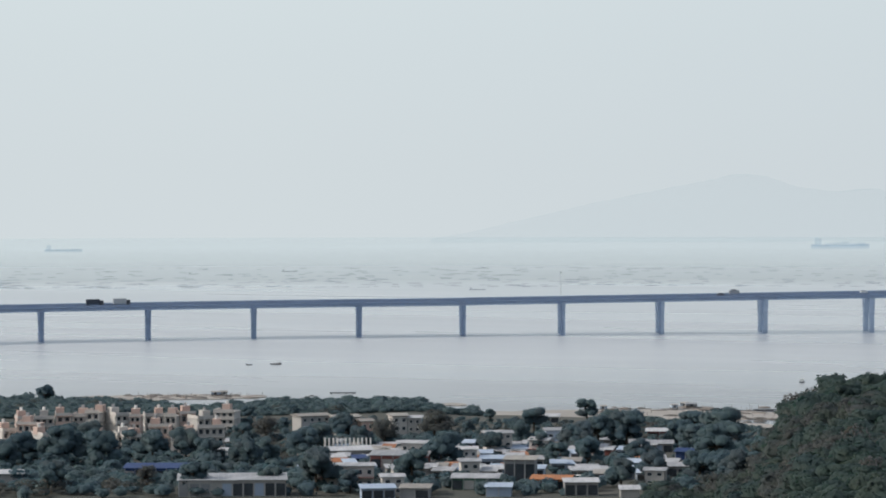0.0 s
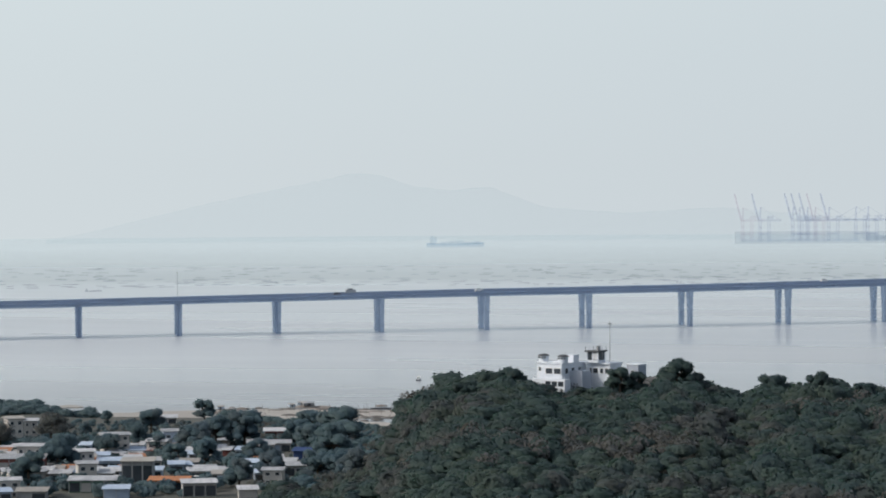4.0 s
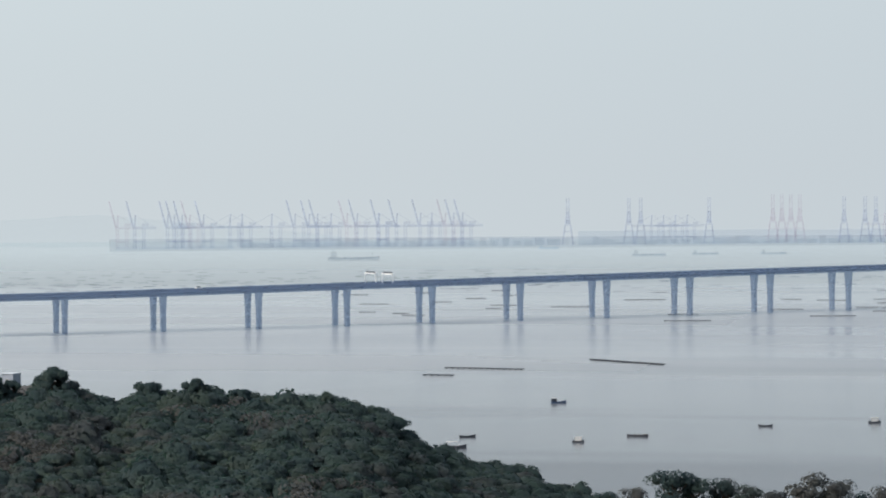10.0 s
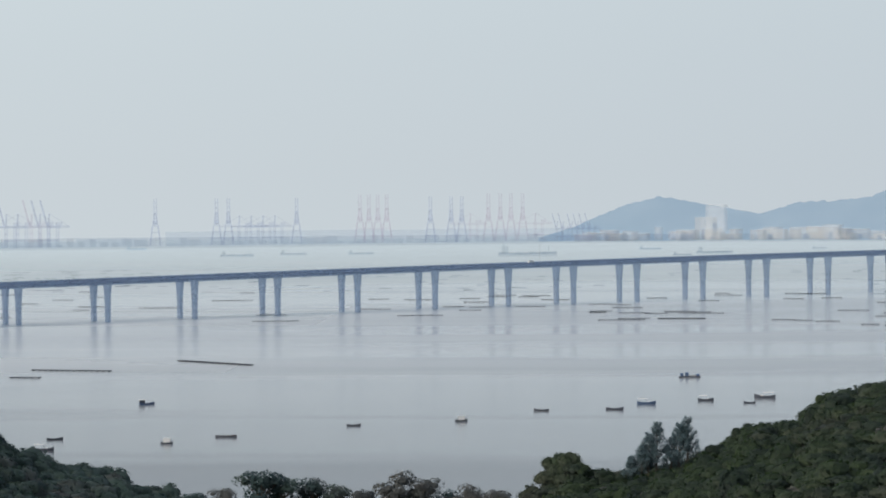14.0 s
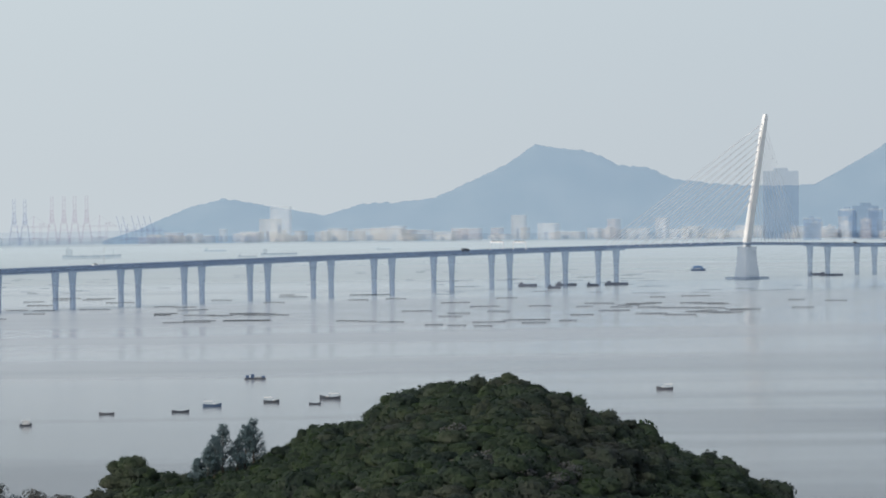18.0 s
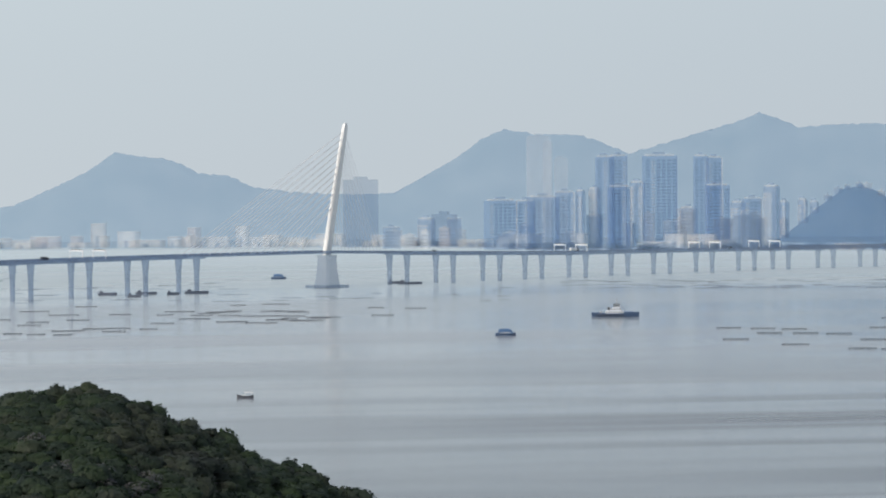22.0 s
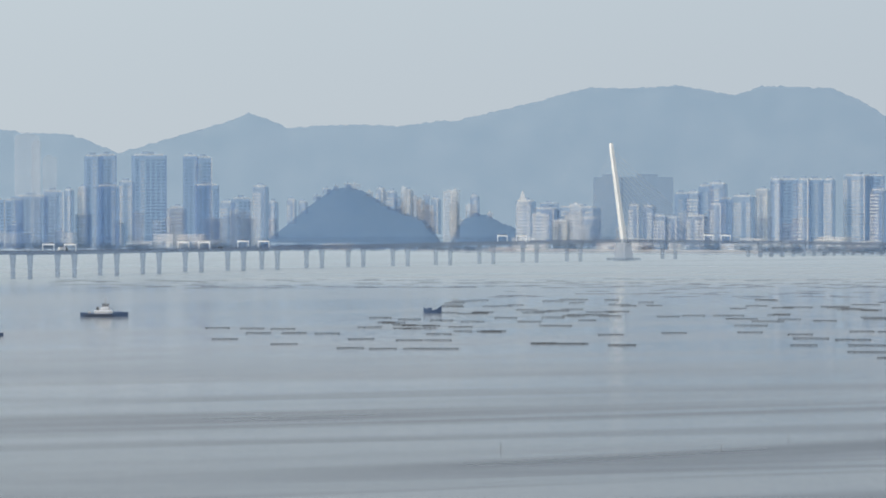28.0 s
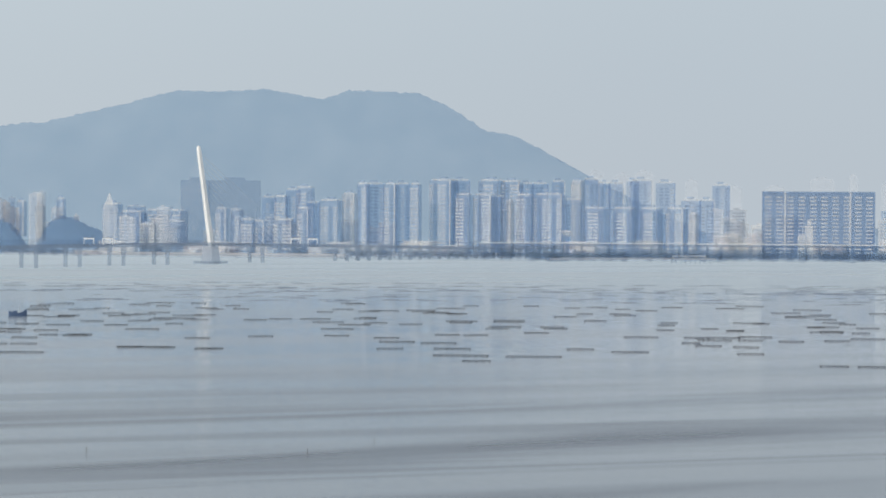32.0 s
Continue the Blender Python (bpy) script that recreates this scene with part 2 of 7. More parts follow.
SEA = sea_material()
# haze put into the concrete: bluish base, see-through share growing with distance
CONCRETE = material("hazed_bridge_concrete", (0.34, 0.385, 0.46), (0.265, 0.305, 0.37), scale=0.08, rough=0.85, bump=0.05, per_object=0.15, clear=0.60, air=(0.79, 0.885, 1.0), fade=(1900, 0.50, 3700, 0.30))
WHITE_CONCRETE = material("white_painted_concrete", (0.80, 0.80, 0.78), (0.70, 0.70, 0.69), scale=0.06, rough=0.6)
# haze on cables and pedestal imitated by a see-through share
CABLE = material("hazed_white_cable", (0.72, 0.74, 0.77), (0.66, 0.68, 0.71), scale=0.5, rough=0.5, clear=0.55, air=(1.0, 1.0, 1.0))
PEDESTAL = material("hazed_pale_pedestal", (0.58, 0.62, 0.68), (0.50, 0.54, 0.60), scale=0.06, rough=0.8, clear=0.46, air=(0.95, 0.975, 1.0))
EARTH = material("dry_earth", (0.085, 0.082, 0.074), (0.040, 0.052, 0.042), scale=0.05, rough=0.95, bump=0.2)
MUD = material("tidal_mud", (0.26, 0.235, 0.21), (0.38, 0.36, 0.33), scale=0.04, rough=0.6, stretch=(0.4, 1.4, 1))
# haze put into LEAF, VILLAGE_LEAF and MANGROVE_LEAF as bluish lifted tones
LEAF = leaf_material("broadleaf_foliage", (0.017, 0.047, 0.050), (0.042, 0.080, 0.062), autumn=0.62, haze_sheen=0.10)
KNOLL_LEAF = leaf_material("dark_scrub_foliage", (0.010, 0.025, 0.015), (0.046, 0.078, 0.025), autumn=0.35, haze_sheen=0.03)
VILLAGE_LEAF = leaf_material("hazed_garden_foliage", (0.046, 0.104, 0.132), (0.084, 0.146, 0.146), autumn=0.4, haze_sheen=0.24)
MANGROVE_LEAF = leaf_material("mangrove_foliage", (0.052, 0.104, 0.112), (0.074, 0.126, 0.122), autumn=0.0, haze_sheen=0.30)
LEAF_DRY = leaf_material("dry_shrub_foliage", (0.100, 0.094, 0.082), (0.074, 0.082, 0.068), haze_sheen=0.16)
BARK = material("bark", (0.10, 0.08, 0.06), (0.06, 0.05, 0.04), scale=1.5, rough=0.95)
# blue-tinted see-through surfaces imitate haze on the far hills and shore
FAR_HILL = material("hazed_wooded_hill", (0.02, 0.05, 0.04), (0.20, 0.22, 0.19), scale=0.018, rough=0.95, clear=0.24, air=(0.70, 0.842, 1.0))
FAINT_HILL = material("hazed_wooded_island", (0.10, 0.14, 0.15), (0.13, 0.16, 0.17), scale=0.01, rough=0.95, clear=0.035, air=(0.972, 0.99, 0.998))
FAR_SHORE = material("hazed_shore_ground", (0.25, 0.30, 0.36), (0.18, 0.23, 0.29), scale=0.02, rough=0.95, clear=0.24, air=(0.97, 0.985, 1.0))


# ---- mesh helpers ----
def finish(bm, name, mat, smooth=False):
    me = bpy.data.meshes.new(name)
    bm.to_mesh(me)
    bm.free()
    me.materials.append(mat)
    if smooth:
        me.polygons.foreach_set("use_smooth", [True] * len(me.polygons))
    return me


def part(name, bm, mat, parent, label="", smooth=False):
    """Links a bmesh (or a ready mesh) as one object under parent."""
    me = bm if isinstance(bm, bpy.types.Mesh) else finish(bm, name, mat, smooth)
    ob = new(name, me)
    ob.parent = parent
    return tagged(ob, label) if label else ob


def thing(name, m, label, category, group="", kind=""):
    ob = new(name)
    ob.matrix_world = m
    ob.empty_display_size = 0.5
    return tagged(ob, label, category, group, kind)


def box(bm, x0, x1, y0, y1, z0, z1, bevel=0.0):
    v = [bm.verts.new((x, y, z)) for z in (z0, z1) for y in (y0, y1) for x in (x0, x1)]
    fs = [bm.faces.new([v[i] for i in q]) for q in ((0, 2, 3, 1), (4, 5, 7, 6), (0, 1, 5, 4), (2, 6, 7, 3), (0, 4, 6, 2), (1, 3, 7, 5))]
    if bevel:
        bmesh.ops.bevel(bm, geom=list({e for f in fs for e in f.edges}), offset=bevel, segments=1, affect="EDGES")
    return bm


def boxed(*a, bevel=0.0):
    return box(bmesh.new(), *a, bevel=bevel)


def rings(bm, sections, closed=True):
    """Loft: a list of rings of equal length, each a list of points."""
    rows = [[bm.verts.new(p) for p in r] for r in sections]
    n = len(rows[0])
    for a, b in zip(rows, rows[1:]):
        for i in range(n if closed else n - 1):
            j = (i + 1) % n
            bm.faces.new((a[i], a[j], b[j], b[i]))
    if closed:
        bm.faces.new(rows[0][::-1])
        bm.faces.new(rows[-1])
    return bm


def tube(bm, a, b, r0, r1=None, n=6):
    a, b = Vector(a), Vector(b)
    r1 = r0 if r1 is None else r1
    q = (b - a).to_track_quat("Z", "Y").to_matrix()
    ring = lambda c, r: [c + q @ Vector((r * math.cos(k * math.tau / n), r * math.sin(k * math.tau / n), 0)) for k in range(n)]
    return rings(bm, [ring(a, r0), ring(b, r1)])


def raw_mesh(name, verts, faces, mat):
    """A mesh from numpy arrays: verts (n, 3), faces (m, 3 or 4)."""
    me = bpy.data.meshes.new(name)
    k = faces.shape[1]
    me.vertices.add(len(verts))
    me.vertices.foreach_set("co", verts.astype(np.float32).ravel())
    me.loops.add(faces.size)
    me.loops.foreach_set("vertex_index", faces.astype(np.int32).ravel())
    me.polygons.add(len(faces))
    me.polygons.foreach_set("loop_start", np.arange(0, faces.size, k, dtype=np.int32))
    me.polygons.foreach_set("loop_total", np.full(len(faces), k, dtype=np.int32))
    me.update(calc_edges=True)
    me.materials.append(mat)
    return me


def profile(points, az):
    """Height by azimuth, linear between the given points."""
    return np.interp(az, [p[0] for p in points], [p[1] for p in points])


# ---- the bay ----
def sea():
    bm = bmesh.new()
    radii = [0.0, 400, 900, 1500, 2200, 3000, 3800, 4400, 4960]
    seg = 96
    rows = [[bm.verts.new((0, 0, 0))]]
    for r in radii[1:]:
        rows.append([bm.verts.new((r * math.sin(k * math.tau / seg), r * math.cos(k * math.tau / seg), 0)) for k in range(seg)])
    for k in range(seg):
        j = (k + 1) % seg
        bm.faces.new((rows[0][0], rows[1][j], rows[1][k]))
        for a, b in zip(rows[1:], rows[2:]):
            bm.faces.new((a[k], a[j], b[j], b[k]))
    bmesh.ops.recalc_face_normals(bm, faces=bm.faces)
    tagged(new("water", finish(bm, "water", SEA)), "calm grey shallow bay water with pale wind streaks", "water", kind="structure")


sea()

# ---- land round the camera: the camera's own hill, the village flat and two wooded hills ----
RIDGE_STATION = [(-25, 4), (-22.6, 6), (-21.9, 14), (-21.3, 27), (-21.0, 34), (-20.5, 38.3), (-19.9, 40), (-19.2, 41), (-18.5, 37.5), (-17.3, 39), (-16.5, 40), (-16.1, 37.5), (-15.6, 34),
                 (-15, 36.5), (-14.2, 37.5), (-13.4, 36), (-12.6, 36), (-11.9, 36), (-11.0, 31), (-10.4, 22.3), (-9.6, 16.5), (-8.8, 14.5), (-8.2, 10.5), (-7.6, 7), (-6.8, 3), (-5, -3)]
RIDGE_KNOLL = [(-4, 2), (-2.2, 18), (-1.5, 27), (-0.5, 30), (0.1, 30), (1.2, 34), (1.62, 36.2), (2.05, 40.5), (2.86, 42.6), (3.34, 47.3), (4.1, 50), (4.68, 51.2), (5.35, 52.5), (5.92, 50.8), (6.3, 48.2),
               (6.78, 45.4), (7.3, 42.8), (7.68, 39), (8.2, 36), (8.5, 34), (9.2, 31), (9.5, 27.5), (10.2, 23.5), (11, 15), (12, 7), (15, -6)]


def smoothstep(a, b, x):
    t = np.clip((x - a) / (b - a), 0, 1)
    return t * t * (3 - 2 * t)


def ground_height(az, d):
    """Height of the land (metres over the sea) by azimuth (degrees) and distance; below zero it lies under the water."""
    az, d = np.asarray(az, float), np.asarray(d, float)
    own = 103.0 * np.exp(-(d / 260.0) ** 2)
    # flat with the village, west of the station hill, out to the shore
    shore = np.interp(az, [-60, -36, -34.4, -32.6, -31.9, -31.3, -30.4, -29.8, -28.8, -27.5, -27.0, -26.5, -24, -22, -20, -16, -10, -6, -2, 4, 12, 40], [1560, 1530, 1526, 1512, 1492, 1464, 1474, 1510, 1502, 1504, 1455, 1425, 1400, 1370, 1300, 1180, 1080, 960, 900, 930, 880, 600])
    flat = np.where(d < shore, 4.0 * smoothstep(0, 130, shore - d) + 1.2 * smoothstep(2, 14, shore - d) + 0.1, -3.0 * smoothstep(0, 120, d - shore))
    hill1 = (profile(RIDGE_STATION, az) - 1.3 - 1.2 * smoothstep(-15.5, -13, az)) * np.where(d < 1000, np.exp(-((d - 1000) / 330.0) ** 2), np.exp(-((d - 1000) / 110.0) ** 2))
    hill2 = (profile(RIDGE_KNOLL, az) - 1.5) * np.where(d < 800, np.exp(-((d - 800) / 260.0) ** 2), np.exp(-((d - 800) / 90.0) ** 2))
    return np.maximum.reduce([flat, hill1 + np.minimum(flat, 0), hill2 + np.minimum(flat, 0), own + np.minimum(flat, 0)])


def place(az, d, dz=0.0):
    return polar(az, d, float(ground_height(az, d)) + dz)


def land():
    azs = np.concatenate([np.linspace(-180, -62, 40), np.linspace(-60, 60, 401), np.linspace(62, 180, 40)])
    ds = np.concatenate([[-3.0], np.linspace(14, 500, 30), np.linspace(515, 1640, 130)])
    A, D = np.meshgrid(azs, ds)
    Z = ground_height(A, D)
    V = np.stack([D * np.sin(np.radians(A)), D * np.cos(np.radians(A)), Z], -1).reshape(-1, 3)
    n, m = len(ds), len(azs)
    i, j = np.meshgrid(np.arange(n - 1), np.arange(m - 1), indexing="ij")
    q = np.stack([i * m + j, i * m + j + 1, (i + 1) * m + j + 1, (i + 1) * m + j], -1).reshape(-1, 4)
    me = raw_mesh("ground", V, q, EARTH)
    tagged(new("ground", me), "earthy ground under woods and village", "ground", kind="structure")


land()


def ridge(name, points, d_front, d_top, mat, label, rough=6.0, step=0.05, seed=0.0):
    """A far range: a slope that climbs from d_front to its crest at d_top and falls off behind."""
    a0, a1 = points[0][0], points[-1][0]
    azs = np.arange(a0, a1 + step / 2, step)
    top = profile(points, azs)
    fr = [0.0, 0.2, 0.4, 0.6, 0.8, 0.9, 1.0]
    V = []
    for f in fr:
        for az, z in zip(azs, top):
            d = d_front + (d_top - d_front) * f
            k = math.sin(min(f, 1.0) * math.pi / 2) ** 1.2 if f <= 1 else 0.55
            bump = noise.fractal((az * 0.9 + seed, f * 3.0, seed), 0.9, 2.1, 4) * rough * min(1, z / 60) * (0.25 + 0.75 * (1 - abs(f - 0.5)))
            if f == 1.0:
                bump = noise.fractal((az * 9.0 + seed, 1.0, seed), 0.7, 2.1, 5) * 2.4 * min(1, z / 60)
            V.append(polar(az, d, max(0.0, z * k + bump) - (2.0 if f == 0 else 0.0)))
    n, m = len(fr), len(azs)
    V = np.array(V)
    i, j = np.meshgrid(np.arange(n - 1), np.arange(m - 1), indexing="ij")
    q = np.stack([i * m + j, i * m + j + 1, (i + 1) * m + j + 1, (i + 1) * m + j], -1).reshape(-1, 4)
    me = raw_mesh(name, V, q, mat)
    me.polygons.foreach_set("use_smooth", [True] * len(me.polygons))
    return tagged(new(name, me), label, "mountain", kind="structure")


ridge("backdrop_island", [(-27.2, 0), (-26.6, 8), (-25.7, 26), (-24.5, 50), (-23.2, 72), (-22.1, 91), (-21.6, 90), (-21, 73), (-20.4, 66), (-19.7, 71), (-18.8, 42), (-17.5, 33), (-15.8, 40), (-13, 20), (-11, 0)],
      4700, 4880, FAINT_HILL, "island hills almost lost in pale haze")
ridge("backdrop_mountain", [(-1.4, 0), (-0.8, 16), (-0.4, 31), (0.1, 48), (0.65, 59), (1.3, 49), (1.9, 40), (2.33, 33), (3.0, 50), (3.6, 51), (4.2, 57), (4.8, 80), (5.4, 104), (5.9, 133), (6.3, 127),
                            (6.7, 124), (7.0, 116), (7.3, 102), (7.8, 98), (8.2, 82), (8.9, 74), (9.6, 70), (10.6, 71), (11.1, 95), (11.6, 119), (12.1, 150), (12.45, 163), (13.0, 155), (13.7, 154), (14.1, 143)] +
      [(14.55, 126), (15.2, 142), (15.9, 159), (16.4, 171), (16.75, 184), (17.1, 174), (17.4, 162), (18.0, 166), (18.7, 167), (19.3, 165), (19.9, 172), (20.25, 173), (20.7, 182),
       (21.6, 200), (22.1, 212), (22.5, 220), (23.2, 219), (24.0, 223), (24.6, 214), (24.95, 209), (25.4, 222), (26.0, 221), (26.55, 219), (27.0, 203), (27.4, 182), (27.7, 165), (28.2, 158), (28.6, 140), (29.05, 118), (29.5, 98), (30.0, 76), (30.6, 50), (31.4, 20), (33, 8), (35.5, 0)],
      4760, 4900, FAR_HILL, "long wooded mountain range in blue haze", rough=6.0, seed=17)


# ---- the sea bridge: two parallel decks in a wide curve ----
PIER_AZ = [-37.3, -35.55, -33.77, -31.98, -30.20, -28.42, -26.66, -24.98, -23.31, -21.57, -19.79, -18.06, -16.36, -14.71, -13.10, -11.61, -10.17, -8.68, -7.22, -5.82,
           -4.47, -3.16, -1.92, -0.82, 0.25, 1.36, 2.43, 3.46, 4.47, 5.45, 6.39, 7.25, 10.80, 11.58, 12.37, 13.08, 13.82, 14.53, 15.24, 15.95,
           16.66, 17.23, 17.98, 18.68, 19.43, 20.15, 20.88, 21.61, 22.35]
PYLON_AZ, FAR_PYLON_AZ = 9.60, 23.19
DECK_Z = [(-40, 21.5), (-34, 21.8), (-27, 22.4), (-20, 25), (-16, 25.8), (-10, 28.6), (-5, 30.6), (2, 32.8), (6, 33.4), (9.5, 32.9), (12, 28), (13.5, 25.4), (17, 23.6), (22, 23.2), (23.1, 23.2), (25, 19.0), (26.2, 16.8), (27.4, 13.8), (29, 12.6), (31, 12.4)]


def deck_distance(az):
    u = az / 30.0
    return (((-180.83 * u - 51.9) * u + 767.9) * u + 1173.82) * u + 2599.18


def row_gap(az):
    """Angle (degrees) by which the far deck stands to the left of the near one."""
    u = az / 30.0
    return math.degrees(max(-6.0, ((((-3.855 * u + 13.474) * u + 0.663) * u - 35.333) * u + 12.211) * u + 30.886) / 6000.0)


def deck_point(az, far=False):
    d = deck_distance(az)
    z = float(profile(DECK_Z, az)) - 0.8
    if not far:
        return polar(az, d, z)
    g = row_gap(az)
    side = radians(g) * d
    return polar(az - g, d + math.sqrt(max(19.5 ** 2 - side * side, 25)), z)


def deck_heading(az, far=False):
    a, b = deck_point(az - 0.15, far), deck_point(az + 0.15, far)
    return (b - a).xy.normalized()


def sweep(az0, az1, section, far, step=0.35):
    """Lofts a section of (across, up) points along one deck; across is positive towards the camera's side."""
    rows = []
    n = max(2, int((az1 - az0) / step))
    for k in range(n + 1):
        az = az0 + (az1 - az0) * k / n
        p, h = deck_point(az, far), deck_heading(az, far)
        side = Vector((h.y, -h.x, 0))
        rows.append([p + side * s + Vector((0, 0, u)) for s, u in section])
    return rings(bmesh.new(), rows)


GIRDER = [(8.0, 0), (8.0, -0.45), (3.9, -0.9), (2.9, -2.9), (-2.9, -2.9), (-3.9, -0.9), (-8.0, -0.45), (-8.0, 0)]
SLIM_GIRDER = [(8.0, 0), (8.0, -0.4), (4.2, -0.7), (3.4, -1.7), (-3.4, -1.7), (-4.2, -0.7), (-8.0, -0.4), (-8.0, 0)]
BRIDGE_END_AZ = 29.3


def pier_mesh(height):
    """A slender pier, wide at the girder and curving in to its foot: local x along the deck, y across it, top at z = 0."""
    rows = []
    for f, w, l in ((0.0, 7.2, 2.9), (0.03, 7.0, 2.8), (0.12, 6.4, 2.8), (0.25, 5.4, 2.8), (0.4, 4.6, 2.8), (0.55, 4.1, 2.8), (1.0, 4.0, 2.8)):
        z, x, y, c = -height * f, l / 2, w / 2, 0.35
        rows.append([(x, -y + c, z), (x, y - c, z), (x - c, y, z), (-x + c, y, z), (-x, y - c, z), (-x, -y + c, z), (-x + c, -y, z), (x - c, -y, z)])
    return finish(rings(bmesh.new(), rows[::-1]), "pier", CONCRETE)


def bridge():
    root = thing("sea_bridge", pose(0, 0, 0), "long grey concrete sea bridge with two parallel decks on slender piers", "bridge")
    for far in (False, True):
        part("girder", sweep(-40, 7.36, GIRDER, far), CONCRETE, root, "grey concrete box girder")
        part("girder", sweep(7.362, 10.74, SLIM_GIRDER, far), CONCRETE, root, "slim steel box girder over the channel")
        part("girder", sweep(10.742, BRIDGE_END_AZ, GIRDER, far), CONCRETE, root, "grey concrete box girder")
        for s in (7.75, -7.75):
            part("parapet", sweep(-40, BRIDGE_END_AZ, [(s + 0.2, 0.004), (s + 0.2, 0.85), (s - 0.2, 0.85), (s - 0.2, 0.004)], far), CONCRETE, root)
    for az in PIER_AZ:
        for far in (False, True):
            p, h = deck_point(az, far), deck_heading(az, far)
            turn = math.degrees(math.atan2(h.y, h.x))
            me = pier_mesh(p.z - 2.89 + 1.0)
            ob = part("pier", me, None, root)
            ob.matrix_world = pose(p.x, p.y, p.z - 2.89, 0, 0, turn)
    # approach piers near the far shore, closer together
    for k in range(30):
        az = 23.95 + (29.0 - 23.95) * (k / 29) ** 0.8
        if 23.95 < az < 25.2:
            continue
        for far in (False, True) if az < 26 else (False,):
            p, h = deck_point(az, far), deck_heading(az, far)
            ob = part("pier", pier_mesh(max(3.0, p.z - 2.89 + 1.0)), None, root)
            ob.matrix_world = pose(p.x, p.y, p.z - 2.89, 0, 0, math.degrees(math.atan2(h.y, h.x)))
    return root


BRIDGE = bridge()


def pylon(az, lean, top_z, main_side, spans, cable=0.30, tower_scale=1.0):
    """An inclined single tower between the decks with two fans of stays. lean: metres along the deck at the top; main_side: -1 where the long span lies to the left."""
    mid = (deck_point(az) + deck_point(az, True)) / 2
    h = deck_heading(az)
    fwd, side = Vector((h.x, h.y, 0)), Vector((h.y, -h.x, 0))
    zd = mid.z
    root = part("pylon", rings(bmesh.new(), [
        [Vector((mid.x, mid.y, z)) + fwd * (lean * (z - zd) / (top_z - zd) + sx * w) + side * (sy * v) for sx, sy in ((1, -0.9), (1, 0.9), (0.9, 1), (-0.9, 1), (-1, 0.9), (-1, -0.9), (-0.9, -1), (0.9, -1))]
        for z, w, v in ((zd - 3.2, 3.2 * tower_scale, 2.6), (zd + 20, 3.2 * tower_scale, 2.4), (zd + 60, 2.8 * tower_scale, 2.1), (top_z - 14, 2.5 * tower_scale, 1.8), (top_z - 4, 2.3 * tower_scale, 1.7), (top_z, 1.3, 1.2))]),
        WHITE_CONCRETE, BRIDGE, "white inclined cable tower")
    # broad pedestal from the water to the decks
    rows = []
    for z, a, b in ((-1.5, 9.0, 9.6), (3.0, 8.6, 9.0), (14, 7.2, 7.6), (zd - 6, 6.2, 7.2), (zd - 3.25, 6.0, 8.4)):
        rows.append([Vector((mid.x, mid.y, z)) + fwd * x * a + side * y * b for x, y in ((1, -0.8), (1, 0.8), (0.75, 1), (-0.75, 1), (-1, 0.8), (-1, -0.8), (-0.75, -1), (0.75, -1))])
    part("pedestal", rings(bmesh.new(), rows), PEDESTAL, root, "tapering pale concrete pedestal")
    rows = [[Vector((mid.x, mid.y, z)) + fwd * x * 15 + side * y * 13 for x, y in ((1, -1), (1, 1), (-1, 1), (-1, -1))] for z in (-1, 1.6)]
    part("fender", rings(bmesh.new(), rows), CONCRETE, root, "dark low fender platform")
    for sgn, reach, count in ((main_side, spans[0], 12), (-main_side, spans[1], 12)):
        for k in range(count):
            f = k / (count - 1)
            zt = zd + (top_z - zd) * (0.36 + 0.58 * f)
            a = Vector((mid.x, mid.y, zt)) + fwd * lean * (zt - zd) / (top_z - zd)
            along = sgn * (spans[2] + (reach - spans[2]) * f)
            q = mid + fwd * along
            # keep to the curve of the deck
            az_q = math.degrees(math.atan2(q.x, q.y))
            for far, s in ((False, -6.9), (True, 6.9)):
                p, hh = deck_point(az_q, far), deck_heading(az_q, far)
                e = p + Vector((hh.y, -hh.x, 0)) * s
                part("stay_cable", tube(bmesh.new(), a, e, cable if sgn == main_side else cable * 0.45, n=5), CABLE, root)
    return root


pylon(PYLON_AZ, 25.0, 147.6, -1, (165.0, 78.0, 26.0))
pylon(FAR_PYLON_AZ, -20.0, 133.0, 1, (150.0, 70.0, 24.0), cable=0.10, tower_scale=0.85)


# ---- vegetation ----
rng = np.random.default_rng(7)


